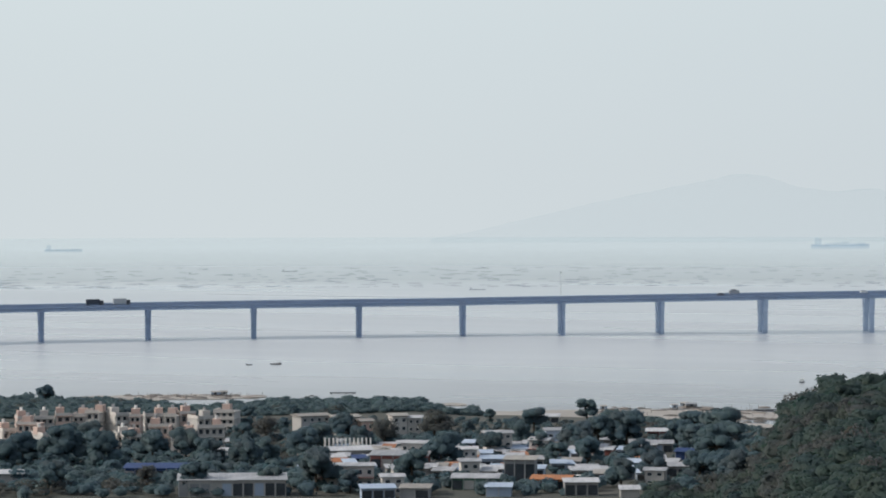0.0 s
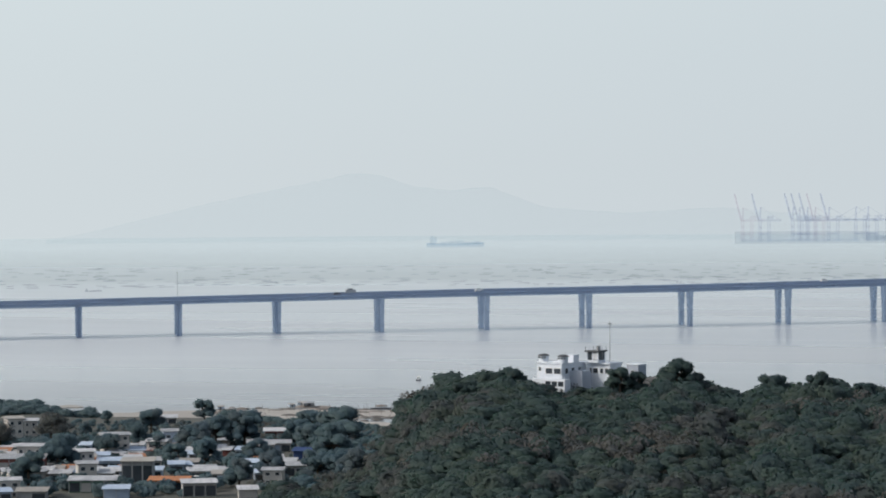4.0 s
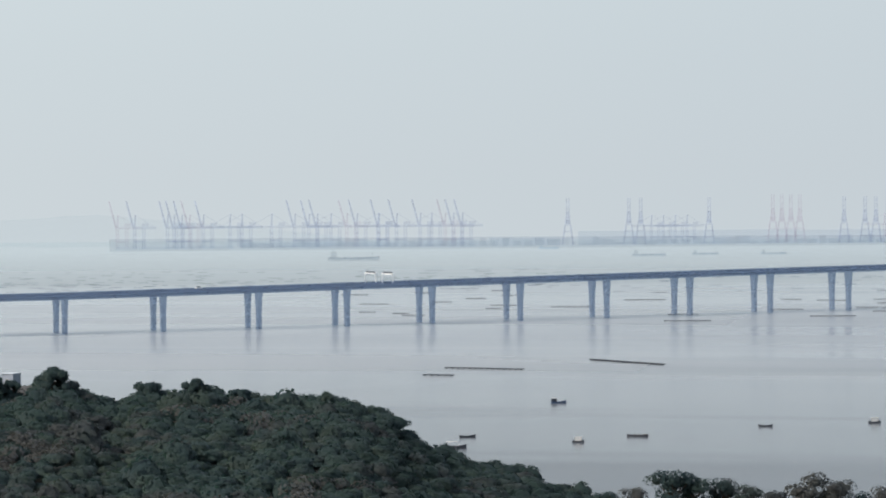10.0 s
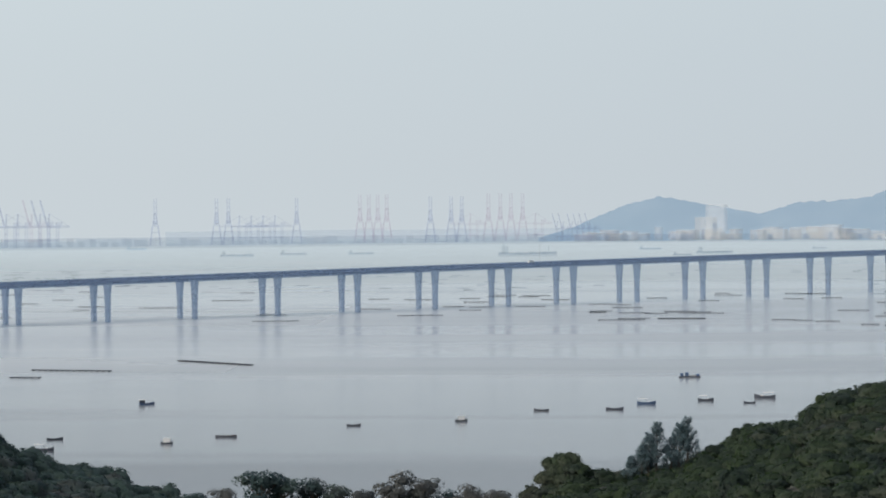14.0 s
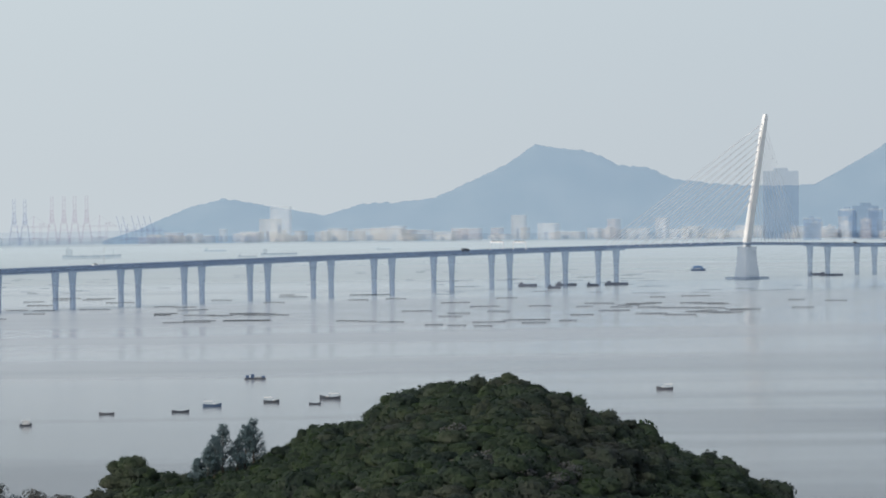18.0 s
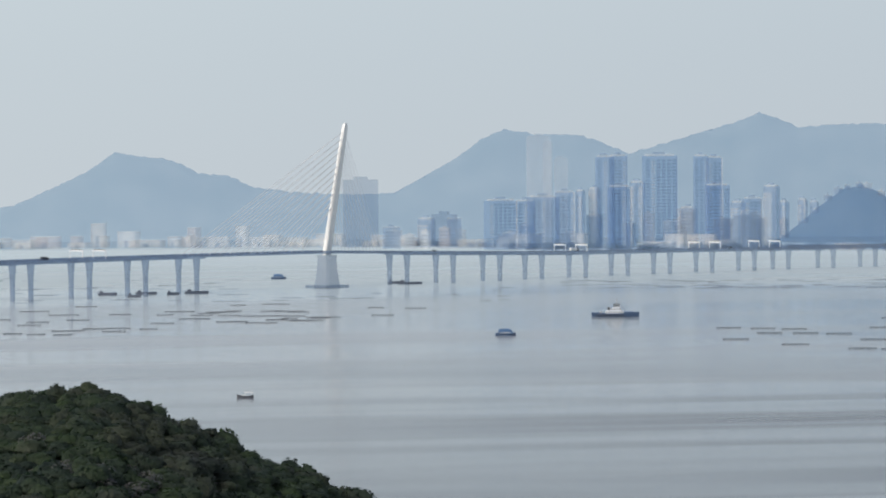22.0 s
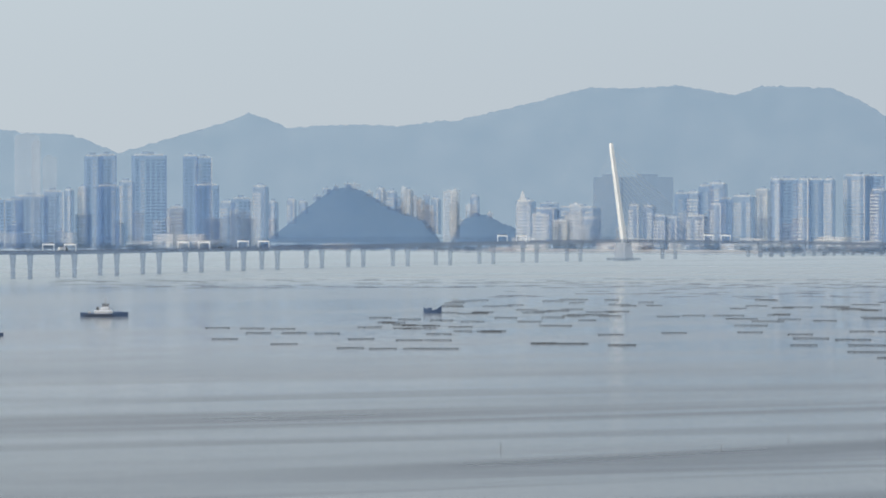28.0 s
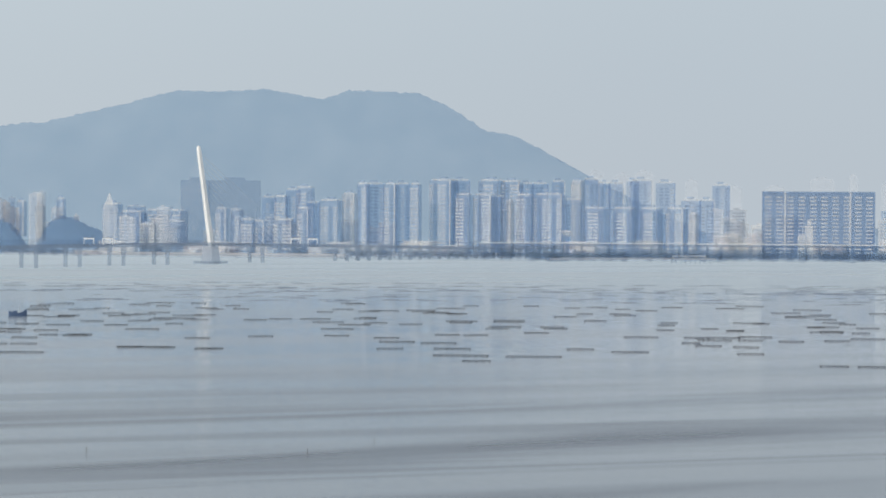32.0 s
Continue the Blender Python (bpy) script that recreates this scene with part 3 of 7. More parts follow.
def leaf_crown(n, seed, size=0.105, squash=0.8, lumps=0.34, core=0.84, la=5, lo=8):
    """A crown of about unit radius: n leaf clumps (bent quads) over a lumpy dome, and a dark inner core that closes it. Returns verts and quads."""
    r = np.random.default_rng(seed)
    d = r.normal(size=(n, 3))
    d /= np.linalg.norm(d, axis=1)[:, None]
    d[:, 2] = np.where(d[:, 2] < -0.35, -d[:, 2], d[:, 2])
    knobs = r.normal(size=(9, 3))
    knobs /= np.linalg.norm(knobs, axis=1)[:, None]
    swell = np.max(np.clip((d @ knobs.T - 0.55) / 0.45, 0, 1), axis=1)
    rad = (0.72 + lumps * swell) * r.uniform(0.88, 1.06, n)
    c = d * rad[:, None] * np.array([1, 1, squash])
    nrm = d + r.normal(scale=0.34, size=(n, 3))
    nrm /= np.linalg.norm(nrm, axis=1)[:, None]
    t = np.cross(nrm, r.normal(size=(n, 3)))
    t /= np.linalg.norm(t, axis=1)[:, None]
    b = np.cross(nrm, t)
    s = size * r.uniform(0.6, 1.25, (n, 1))
    V = np.stack([c - t * s - b * s * 0.5, c + b * s * -0.8 + t * s * 0.6 + nrm * s * 0.15, c + t * s + b * s * 0.6, c - t * s * 0.5 + b * s * 0.9 - nrm * s * 0.2], 1).reshape(-1, 3)
    Q = np.arange(4 * n).reshape(-1, 4)
    # core: a rough lat-long blob
    pts = []
    for i in range(la + 1):
        th = math.pi * i / la
        for j in range(lo):
            ph = math.tau * j / lo
            v = np.array([math.sin(th) * math.cos(ph), math.sin(th) * math.sin(ph), math.cos(th)])
            sw = max(0.0, float(np.max((knobs @ v - 0.55) / 0.45)))
            pts.append(v * core * (0.80 + 0.32 * min(sw, 1)) * r.uniform(0.93, 1.07) * np.array([1, 1, squash]))
    q = [[i * lo + j, (i + 1) * lo + j, (i + 1) * lo + (j + 1) % lo, i * lo + (j + 1) % lo] for i in range(la) for j in range(lo)]
    return np.vstack([V, np.array(pts)]), np.vstack([Q, np.array(q) + len(V)])


CROWNS = [leaf_crown(120, k, size=0.115) for k in range(9)]
CROWNS_SMALL = [leaf_crown(64, 20 + k, size=0.17, core=0.82, la=4, lo=7) for k in range(7)]
CROWNS_LOOSE = [leaf_crown(150, 40 + k, size=0.10, core=0.42, lumps=0.5) for k in range(4)]

SPRAYS = [leaf_crown(20, 60 + k, size=0.22, core=0.05, lumps=0.6) for k in range(3)]


def crowns_mesh(name, centres, radii, heights, templates, mat):
    """Many crowns joined into one mesh; the leaves take the soft rounding of their crown."""
    VV, QQ, NN, shade, base = [], [], [], [], 0
    for c, r, h in zip(centres, radii, heights):
        V, Q = templates[int(rng.integers(len(templates)))]
        a = rng.uniform(0, math.tau)
        R = np.array([[math.cos(a), -math.sin(a), 0], [math.sin(a), math.cos(a), 0], [0, 0, 1]])
        VV.append((V @ R.T) * np.array([r, r, h]) + c)
        NN.append(VV[-1] - c + np.array([0, 0, 1.5 * h]) + rng.normal(scale=0.30 * r, size=V.shape))
        shade.append(np.full(len(V), rng.uniform(-0.5, 0.5)))
        QQ.append(Q + base)
        base += len(V)
    me = raw_mesh(name, np.vstack(VV), np.vstack(QQ), mat)
    me.attributes.new("tree_shade", "FLOAT", "POINT").data.foreach_set("value", np.concatenate(shade).astype(np.float32))
    N = np.vstack(NN)
    N /= np.linalg.norm(N, axis=1)[:, None]
    me.polygons.foreach_set("use_smooth", np.ones(len(me.polygons), dtype=bool))
    me.normals_split_custom_set_from_vertices(N.astype(np.float32))
    return me


def scatter(a0, a1, d0, d1, step, keep):
    """Points of a jittered grid over a polar patch where keep(az, d, z) holds: arrays az, d, z."""
    out = []
    d = d0
    while d < d1:
        da = math.degrees(step / d)
        for az in np.arange(a0, a1, da):
            a2, d2 = az + rng.uniform(-0.45, 0.45) * da, d + rng.uniform(-0.45, 0.45) * step
            out.append((a2, d2))
        d += step
    A, D = np.array(out).T
    Z = ground_height(A, D)
    k = keep(A, D, Z) & (Z > 1.0) & (Z > EYE_Z - D * 0.106 - 8)
    return A[k], D[k], Z[k]


def woods(name, a0, a1, d0, d1, step, radius, label, keep=lambda a, d, z: a > -999, dry=0.05, small=False):
    A, D, Z = scatter(a0, a1, d0, d1, step, keep)
    X, Y = D * np.sin(np.radians(A)), D * np.cos(np.radians(A))
    patch = np.array([noise.noise((x * 0.02, y * 0.02, 3.7)) for x, y in zip(X, Y)]) + rng.normal(scale=0.22, size=len(X))
    is_dry = patch > np.quantile(patch, 1 - dry)
    for suffix, sel, mats, templates in (("woodland", ~is_dry, {"mangrove": MANGROVE_LEAF, "knoll": KNOLL_LEAF, "village": VILLAGE_LEAF, "shore_scrub": MANGROVE_LEAF}.get(name, LEAF), CROWNS_SMALL if small else CROWNS), ("dry_shrubs", is_dry, LEAF_DRY, CROWNS_LOOSE)):
        n = int(sel.sum())
        r = radius * rng.uniform(0.6, 1.35, n) * np.where(rng.uniform(size=n) < 0.12, 1.35, 1.0)
        if name == "village":
            r = r * np.where(D[sel] > 1230, 0.5, 1.0)
        h = r * np.where(rng.uniform(size=n) < 0.12, 1.2, rng.uniform(0.42, 0.85, n)) * (0.55 if name == "mangrove" else 1.0)
        c = np.stack([X[sel], Y[sel], Z[sel] + (h if name == "mangrove" else r) * 0.6], 1)
        me = crowns_mesh(suffix, c, r, h, templates, mats)
        tagged(new(suffix, me), label if suffix == "woodland" else "greyish-brown dry shrubs among the trees of a hillside", "woods" if suffix == "woodland" else "shrubs", kind="stuff")


in_station = lambda a, d, z: ~((np.abs(a + 18.15) < 1.2) & (d > 962)) & (d < 1018)
woods("station", -23.5, -5.5, 700, 1045, 4.5, 3.0, "dense dark green broadleaf woods covering a coastal hill", in_station, dry=0.06)
woods("knoll", -3.6, 11.5, 560, 850, 3.7, 2.5, "dense dark green scrub woods covering a rounded knoll", keep=lambda a, d, z: d < 818, dry=0.012)
woods("station_yard", -19.6, -16.7, 958, 990, 2.6, 1.9, "low green shrubs below the hilltop station", dry=0.3, small=True)


def limb(bm, a, b, r0, r1, n=6):
    return tube(bm, a, b, r0, r1, n)


def tree(m, height, radius, label, mat=LEAF, seed=0, loose=False, group="hillside trees", stem=0.0, small=False):
    """A broadleaf tree: a tapered trunk with limbs, and a crown of leaf clumps in several lobes."""
    r = random.Random(seed)
    root = thing("tree", m, label, "tree", group)
    bm = bmesh.new()
    fork = Vector((r.uniform(-0.3, 0.3), r.uniform(-0.3, 0.3), height * 0.42 + stem))
    limb(bm, (0, 0, -1.0), fork, 0.045 * height, 0.03 * height)
    lobes = []
    for k in range(24 if small else 16):
        a = k * 2.4 + r.uniform(-0.4, 0.4)
        low = r.uniform(0.34, 0.84)
        out = radius * r.uniform(0.25, 0.80) * (0.3 if k == 0 else 1.15 - low * 0.4)
        tip = Vector((math.cos(a) * out, math.sin(a) * out, stem + (height * low if k else height * 0.82)))
        limb(bm, fork, tip, 0.02 * height, 0.006 * height, 5)
        lobes.append(tip)
    part("trunk", bm, BARK, root)
    c = np.array([tuple(p) for p in lobes])
    rad = np.array([radius * (r.uniform(0.26, 0.42) if small else r.uniform(0.32, 0.48)) for _ in lobes])
    part("crown", crowns_mesh("crown", c, rad, rad * r.uniform(0.8, 1.05), CROWNS_LOOSE if loose else CROWNS, mat), mat, root)
    return root


def casuarina(m, height, seed):
    """A feathery she-oak: a thin leader with upswept wispy sprays."""
    r = random.Random(seed)
    root = thing("casuarina_tree", m, "tall feathery she-oak tree standing above the scrub", "tree", "hillside trees")
    bm = bmesh.new()
    limb(bm, (0, 0, -1), (0.3, 0, height), 0.03 * height, 0.03)
    pts = []
    for k in range(64):
        f = r.uniform(0.15, 0.97)
        a = r.uniform(0, math.tau)
        ln = height * 0.34 * (1.05 - f) + 0.5
        b0 = Vector((0.3 * f, 0, height * f))
        tip = b0 + Vector((math.cos(a) * ln * 0.75, math.sin(a) * ln * 0.75, ln * 0.75))
        limb(bm, b0, tip, 0.05, 0.02, 4)
        for q in (0.35, 0.6, 0.85, 1.0):
            pts.append(tuple(b0.lerp(tip, q)))
    part("trunk", bm, BARK, root)
    rad = np.array([r.uniform(0.24, 0.54) for _ in pts])
    part("crown", crowns_mesh("crown", np.array(pts), rad, rad * 1.6, SPRAYS, MANGROVE_LEAF), MANGROVE_LEAF, root)
    return root


DARK_TREE = "dark green broadleaf tree with a rounded crown on the wooded hill"
for k, (az, d, h, r) in enumerate([(-16.6, 985, 10.0, 5.0), (-16.3, 984, 7.0, 4.2), (-14.95, 990, 8.0, 4.8), (-14.2, 985, 9.4, 3.9), (-14.05, 986, 8.0, 3.4), (-13.4, 990, 7.6, 4.0), (-12.62, 988, 6.6, 3.4), (-12.0, 985, 6.8, 3.4), (-21.0, 900, 5.0, 5.0), (-20.7, 925, 5, 5.0),
                                   (-21.9, 900, 6, 6.2), (-20.2, 960, 6, 5.0), (-20.3, 990, 5.2, 4.0), (-19.75, 985, 5.4, 4.4), (-19.35, 992, 5.6, 4.0), (-17.55, 973, 9.6, 4.2), (-17.25, 976, 7.8, 3.6), (-18.2, 975, 4.2, 2.6), (-18.75, 974, 4.0, 2.6), (-15.9, 985, 4.6, 3.6), (-10.95, 985, 4.6, 3.4),
                                   (-1.1, 800, 10.4, 5.6), (-0.75, 795, 7.6, 4.4), (-0.3, 790, 5.2, 4.0), (1.6, 795, 4.6, 3.4), (2.05, 800, 4.8, 3.4), (3.45, 800, 4.8, 3.2), (5.35, 800, 4.6, 3.8), (7.5, 800, 5.4, 2.6), (4.2, 800, 4.4, 3.2), (6.3, 800, 4.2, 3.0)]):
    tree(Matrix.Translation(place(az, d)), h, r, DARK_TREE, LEAF if az < -4 else KNOLL_LEAF, seed=k)
for k, (az, h) in enumerate([(0.3, 9.5), (0.42, 12.0), (0.56, 14.0), (0.8, 9.5), (0.94, 12.5), (1.08, 13.5), (0.12, 7.5)]):
    casuarina(Matrix.Translation(place(az, 795)), h, 90 + k)


# ---- houses and sheds of the village ----
def paint(name, a, b, **k):
    return material(name, a, b, scale=0.25, rough=0.8, bump=0.02, per_object=0.25, **k)


WALL = [paint("cream_render", (0.60, 0.57, 0.53), (0.48, 0.46, 0.44)), paint("peach_render", (0.56, 0.41, 0.35), (0.46, 0.36, 0.32)), paint("grey_render", (0.44, 0.43, 0.41), (0.33, 0.325, 0.32)),
        paint("pale_blue_sheet", (0.42, 0.50, 0.60), (0.30, 0.38, 0.50)), paint("dark_blue_tarpaulin", (0.03, 0.07, 0.20), (0.02, 0.045, 0.13)), paint("dull_red_sheet", (0.30, 0.10, 0.08), (0.20, 0.09, 0.08)),
        paint("grey_sheet", (0.30, 0.31, 0.32), (0.20, 0.21, 0.22)), paint("green_sheet", (0.08, 0.20, 0.13), (0.06, 0.14, 0.10)), paint("rusty_orange_sheet", (0.42, 0.18, 0.08), (0.28, 0.12, 0.06))]
WHITE_ROOF = material("white_sheet_roof", (0.52, 0.53, 0.55), (0.24, 0.25, 0.27), scale=0.45, rough=0.5, per_object=0.3, stretch=(1, 0.3, 1))
GREY_ROOF = material("weathered_roof", (0.36, 0.35, 0.33), (0.24, 0.23, 0.22), scale=0.3, rough=0.85, per_object=0.4)
WINDOW = material("dark_window_glass", (0.035, 0.045, 0.055), (0.06, 0.07, 0.085), scale=0.6, rough=0.12, per_object=0.4)
CANVAS_BLIND = material("pale_window_blind", (0.66, 0.68, 0.70), (0.56, 0.58, 0.60), scale=0.8, rough=0.7)
STEEL = material("galvanised_steel", (0.48, 0.49, 0.50), (0.36, 0.37, 0.38), scale=1.0, rough=0.45, metal=0.6)
WHITE_PAINT = material("white_paint", (0.80, 0.80, 0.78), (0.66, 0.66, 0.64), scale=0.3, rough=0.6, per_object=0.1)
DARK_PAINT = material("dark_trim", (0.05, 0.055, 0.065), (0.08, 0.085, 0.09), scale=0.5, rough=0.6)


def window_part(root, x, z, w, h, y):
    """A framed window on the face at local y, looking to -y."""
    win = part("window", boxed(x - w / 2, x + w / 2, y - 0.06, y + 0.06, z, z + h), WHITE_PAINT, root)
    part("pane", boxed(x - w / 2 + 0.1, x + w / 2 - 0.1, y - 0.09, y - 0.062, z + 0.1, z + h - 0.1), WINDOW, win)
    return win


def facing(az, d, turn=0.0, dz=0.0):
    """A pose on the ground whose -y side looks at the camera's hill, turned by some degrees."""
    p = place(az, d, dz)
    return pose(p.x, p.y, p.z, 0, 0, -az + turn)


def villa(m, w, h, tone, seed):
    """A three-storey village house: walls, floor bands, pillared balconies, roof parapet, stair house and water tank."""
    r = random.Random(seed)
    dep = 9.5
    words = ("cream", "peach", "grey", "pale blue")[tone]
    h -= 1.1
    root = thing("village_house", m, words + " rendered three-storey village house with balconies and a flat roof", "house", "village houses")
    part("wall", boxed(-w / 2, w / 2, 0, dep, -0.8, h), WALL[tone], root)
    floors = max(2, round(h / 3.1))
    fh = h / floors
    for k in range(1, floors + 1):
        part("floor_band", boxed(-w / 2 - 0.25, w / 2 + 0.25, -1.25, dep + 0.2, k * fh - 0.16, k * fh + 0.18, bevel=0.04), WALL[0] if tone != 1 else WALL[1], root)
    n = max(2, round(w / 2.6))
    for k in range(n + 1):
        x = -w / 2 + 0.2 + (w - 0.4) * k / n
        part("pillar", boxed(x - 0.2, x + 0.2, -1.2, -0.8, -0.8, h - 0.17), WALL[0], root)
    for f in range(floors):
        for k in range(n):
            x = -w / 2 + 0.2 + (w - 0.4) * (k + 0.5) / n
            window_part(root, x, f * fh + 0.75, (w - 0.4) / n * 0.62, fh * 0.58, -0.062)
        part("balcony_rail", boxed(-w / 2, w / 2, -1.22, -1.12, f * fh + 0.19, f * fh + 1.05), WALL[2] if r.random() < 0.4 else WALL[tone], root)
    part("parapet", boxed(-w / 2 - 0.1, w / 2 + 0.1, -1.1, -0.85, h + 0.185, h + 1.1), WALL[0], root)
    part("parapet", boxed(-w / 2 - 0.1, -w / 2 + 0.12, -0.845, dep, h + 0.185, h + 1.1), WALL[0], root)
    sx = r.uniform(-0.3, 0.3) * w
    stair = part("stair_house", boxed(sx - 1.5, sx + 1.5, 3.0, 7.0, h + 0.185, h + 2.7), WALL[1] if r.random() < 0.5 else WALL[tone], root)
    part("tank", rings(bmesh.new(), [[(sx + 0.55 * math.cos(a * math.tau / 10), 5 + 0.55 * math.sin(a * math.tau / 10), z) for a in range(10)] for z in (h + 2.705, h + 3.9)]), STEEL if r.random() < 0.5 else WHITE_PAINT, stair)
    return root


def house(m, w, h, tone, seed):
    """A low older house: walls, sheet roof with eaves, windows and a door."""
    r = random.Random(seed)
    dep = 8.0
    words = ("cream", "peach", "grey", "pale blue")[tone]
    root = thing("village_house", m, words + " rendered house with a white sheet-metal roof", "house", "village houses")
    part("wall", boxed(-w / 2, w / 2, 0, dep, -0.8, h), WALL[tone], root)
    over = 0.7
    rows = [[(x, -over, h + 0.005), (x, -over, h + 0.2), (x, dep / 2, h + 0.9), (x, dep + over, h + 0.2), (x, dep + over, h + 0.005)] for x in (-w / 2 - over, w / 2 + over)]
    part("roof", rings(bmesh.new(), rows), WHITE_ROOF if r.random() < 0.65 else GREY_ROOF, root)
    floors = max(1, round(h / 3.0))
    n = max(2, round(w / 2.8))
    for f in range(floors):
        for k in range(n):
            window_part(root, -w / 2 + w * (k + 0.5) / n, f * h / floors + 0.9, w / n * 0.5, h / floors * 0.45, -0.062)
    if r.random() < 0.6:
        part("awning", boxed(-w / 2, w / 2, -2.2, -0.075, h * 0.5, h * 0.5 + 0.12), WALL[r.choice((3, 5, 6, 7))], root)
    return root


def shed(m, w, h, tone, seed):
    """A shed: posts, sheet walls, a low-pitched ribbed sheet roof, dark openings."""
    r = random.Random(seed)
    dep = min(14.0, max(5.0, w * 0.45))
    names = {0: "white", 2: "grey", 3: "pale blue", 4: "dark blue", 5: "dull red", 6: "grey", 7: "green", 8: "rusty orange"}
    root = thing("shed", m, names[tone] + " sheet-metal shed with a low roof in the village", "shed", "village sheds")
    h = max(2.4, h)
    part("wall", boxed(-w / 2, w / 2, 0.3, dep, -0.8, h), WALL[tone if tone else 2], root)
    rows = [[(x, -0.6, h + 0.005), (x, -0.6, h + 0.16), (x, dep + 0.6, h + 1.0), (x, dep + 0.6, h + 0.84)] for x in (-w / 2 - 0.5, w / 2 + 0.5)]
    roof_mat = {3: WALL[3], 4: WALL[4], 7: WHITE_ROOF, 8: WALL[8], 6: GREY_ROOF}.get(tone, WHITE_ROOF)
    roof = part("roof", rings(bmesh.new(), rows), roof_mat, root)
    for k in range(int(w / 1.6)):
        x = -w / 2 + 0.8 + k * 1.6
        part("roof_rib", rings(bmesh.new(), [[(x - 0.06, -0.6, h + 0.165), (x + 0.06, -0.6, h + 0.165), (x + 0.06, -0.6, h + 0.22), (x - 0.06, -0.6, h + 0.22)], [(x - 0.06, dep + 0.6, h + 1.005), (x + 0.06, dep + 0.6, h + 1.005), (x + 0.06, dep + 0.6, h + 1.06), (x - 0.06, dep + 0.6, h + 1.06)]]), roof_mat, roof)
    n = max(1, int(w / 3.2))
    for k in range(n):
        x = -w / 2 + w * (k + 0.5) / n
        part("post", boxed(x - w / n * 0.5 + 0.02, x - w / n * 0.5 + 0.2, -0.45, -0.25, -0.8, h), STEEL, root)
        if r.random() < 0.92:
            part("opening", boxed(x - w / n * 0.42, x + w / n * 0.42, 0.2, 0.27, 0.2, h * 0.8), WINDOW if r.random() < 0.75 else WALL[r.choice((2, 3, 6, 6))], root)
    return root

HOUSES_A = [
    ("villa", -34.32, 1197, 4.8, 8.0, 0), ("villa", -34.01, 1190, 7.5, 10.7, 1), ("villa", -33.65, 1175, 5.5, 8.0, 0), ("villa", -33.30, 1174, 8.8, 7.6, 1),
    ("villa", -32.87, 1178, 8.6, 7.5, 0), ("villa", -32.41, 1181, 3.7, 7.3, 0), ("villa", -32.15, 1171, 7.0, 7.6, 2), ("villa", -31.80, 1171, 7.2, 10.9, 1),
    ("villa", -31.40, 1165, 8.3, 8.9, 0), ("villa", -30.93, 1169, 9.7, 10.7, 2), ("villa", -34.04, 1233, 5.8, 9.5, 1), ("villa", -33.72, 1237, 7.4, 9.3, 2),
    ("villa", -33.40, 1236, 5.8, 10.3, 1), ("villa", -33.15, 1246, 4.6, 9.3, 0), ("villa", -32.91, 1245, 5.6, 10.6, 0), ("villa", -32.43, 1244, 5.4, 9.7, 0),
    ("villa", -32.20, 1244, 4.1, 9.1, 1), ("villa", -31.88, 1259, 7.3, 8.2, 2),
]
HOUSES_B = [
    ("villa", -31.60, 1258, 4.6, 8.2, 0), ("villa", -31.32, 1263, 5.9, 8.6, 1), ("villa", -31.00, 1246, 7.7, 8.1, 2), ("villa", -30.70, 1267, 8.0, 8.9, 0),
    ("house", -29.16, 1233, 11.9, 8.6, 2), ("house", -28.61, 1232, 9.9, 8.2, 0), ("house", -27.73, 1226, 5.7, 9.0, 0), ("house", -27.49, 1226, 4.7, 8.2, 2),
    ("house", -28.28, 1227, 4.5, 7.0, 1), ("house", -26.05, 1163, 9.3, 7.6, 0), ("house", -25.39, 1154, 6.9, 6.0, 0), ("house", -25.02, 1177, 10.2, 7.5, 3),
    ("house", -26.61, 1116, 7.4, 6.0, 0), ("house", -23.00, 1200, 4.8, 6.0, 0), ("house", -27.51, 1134, 9.1, 6.6, 2), ("house", -26.54, 1069, 6.1, 6.1, 0),
    ("house", -28.65, 1044, 18.1, 7.0, 0), ("house", -27.85, 1022, 6.8, 5.6, 0),
]
HOUSES_C = [
    ("house", -23.43, 1050, 6.3, 4.5, 0),
]
HOUSES = HOUSES_A + HOUSES_B + HOUSES_C
SHEDS_A = [
    ("shed", -30.57, 1022, 32.4, 5.8, 0), ("shed", -31.86, 1075, 19.7, 4.7, 4), ("shed", -30.92, 1147, 7.1, 3.1, 0), ("shed", -30.49, 1150, 11.9, 3.3, 0),
    ("shed", -30.47, 1133, 7.9, 2.8, 0), ("shed", -27.76, 1093, 18.6, 7.1, 5), ("shed", -28.61, 1135, 17.0, 4.9, 2), ("shed", -25.71, 1068, 9.8, 8.0, 6),
    ("shed", -26.19, 1080, 7.2, 3.2, 0), ("shed", -26.47, 1039, 14.2, 4.3, 7), ("shed", -26.09, 1100, 11.0, 5.0, 3), ("shed", -23.65, 1099, 13.2, 3.7, 3),
    ("shed", -22.94, 1084, 11.2, 4.0, 0), ("shed", -23.37, 1177, 10.2, 3.5, 0), ("shed", -23.35, 1229, 9.0, 3.7, 5), ("shed", -24.28, 1200, 4.0, 2.8, 0),
    ("shed", -24.08, 1198, 3.6, 2.8, 0), ("shed", -25.19, 1042, 12.2, 3.5, 8),
]
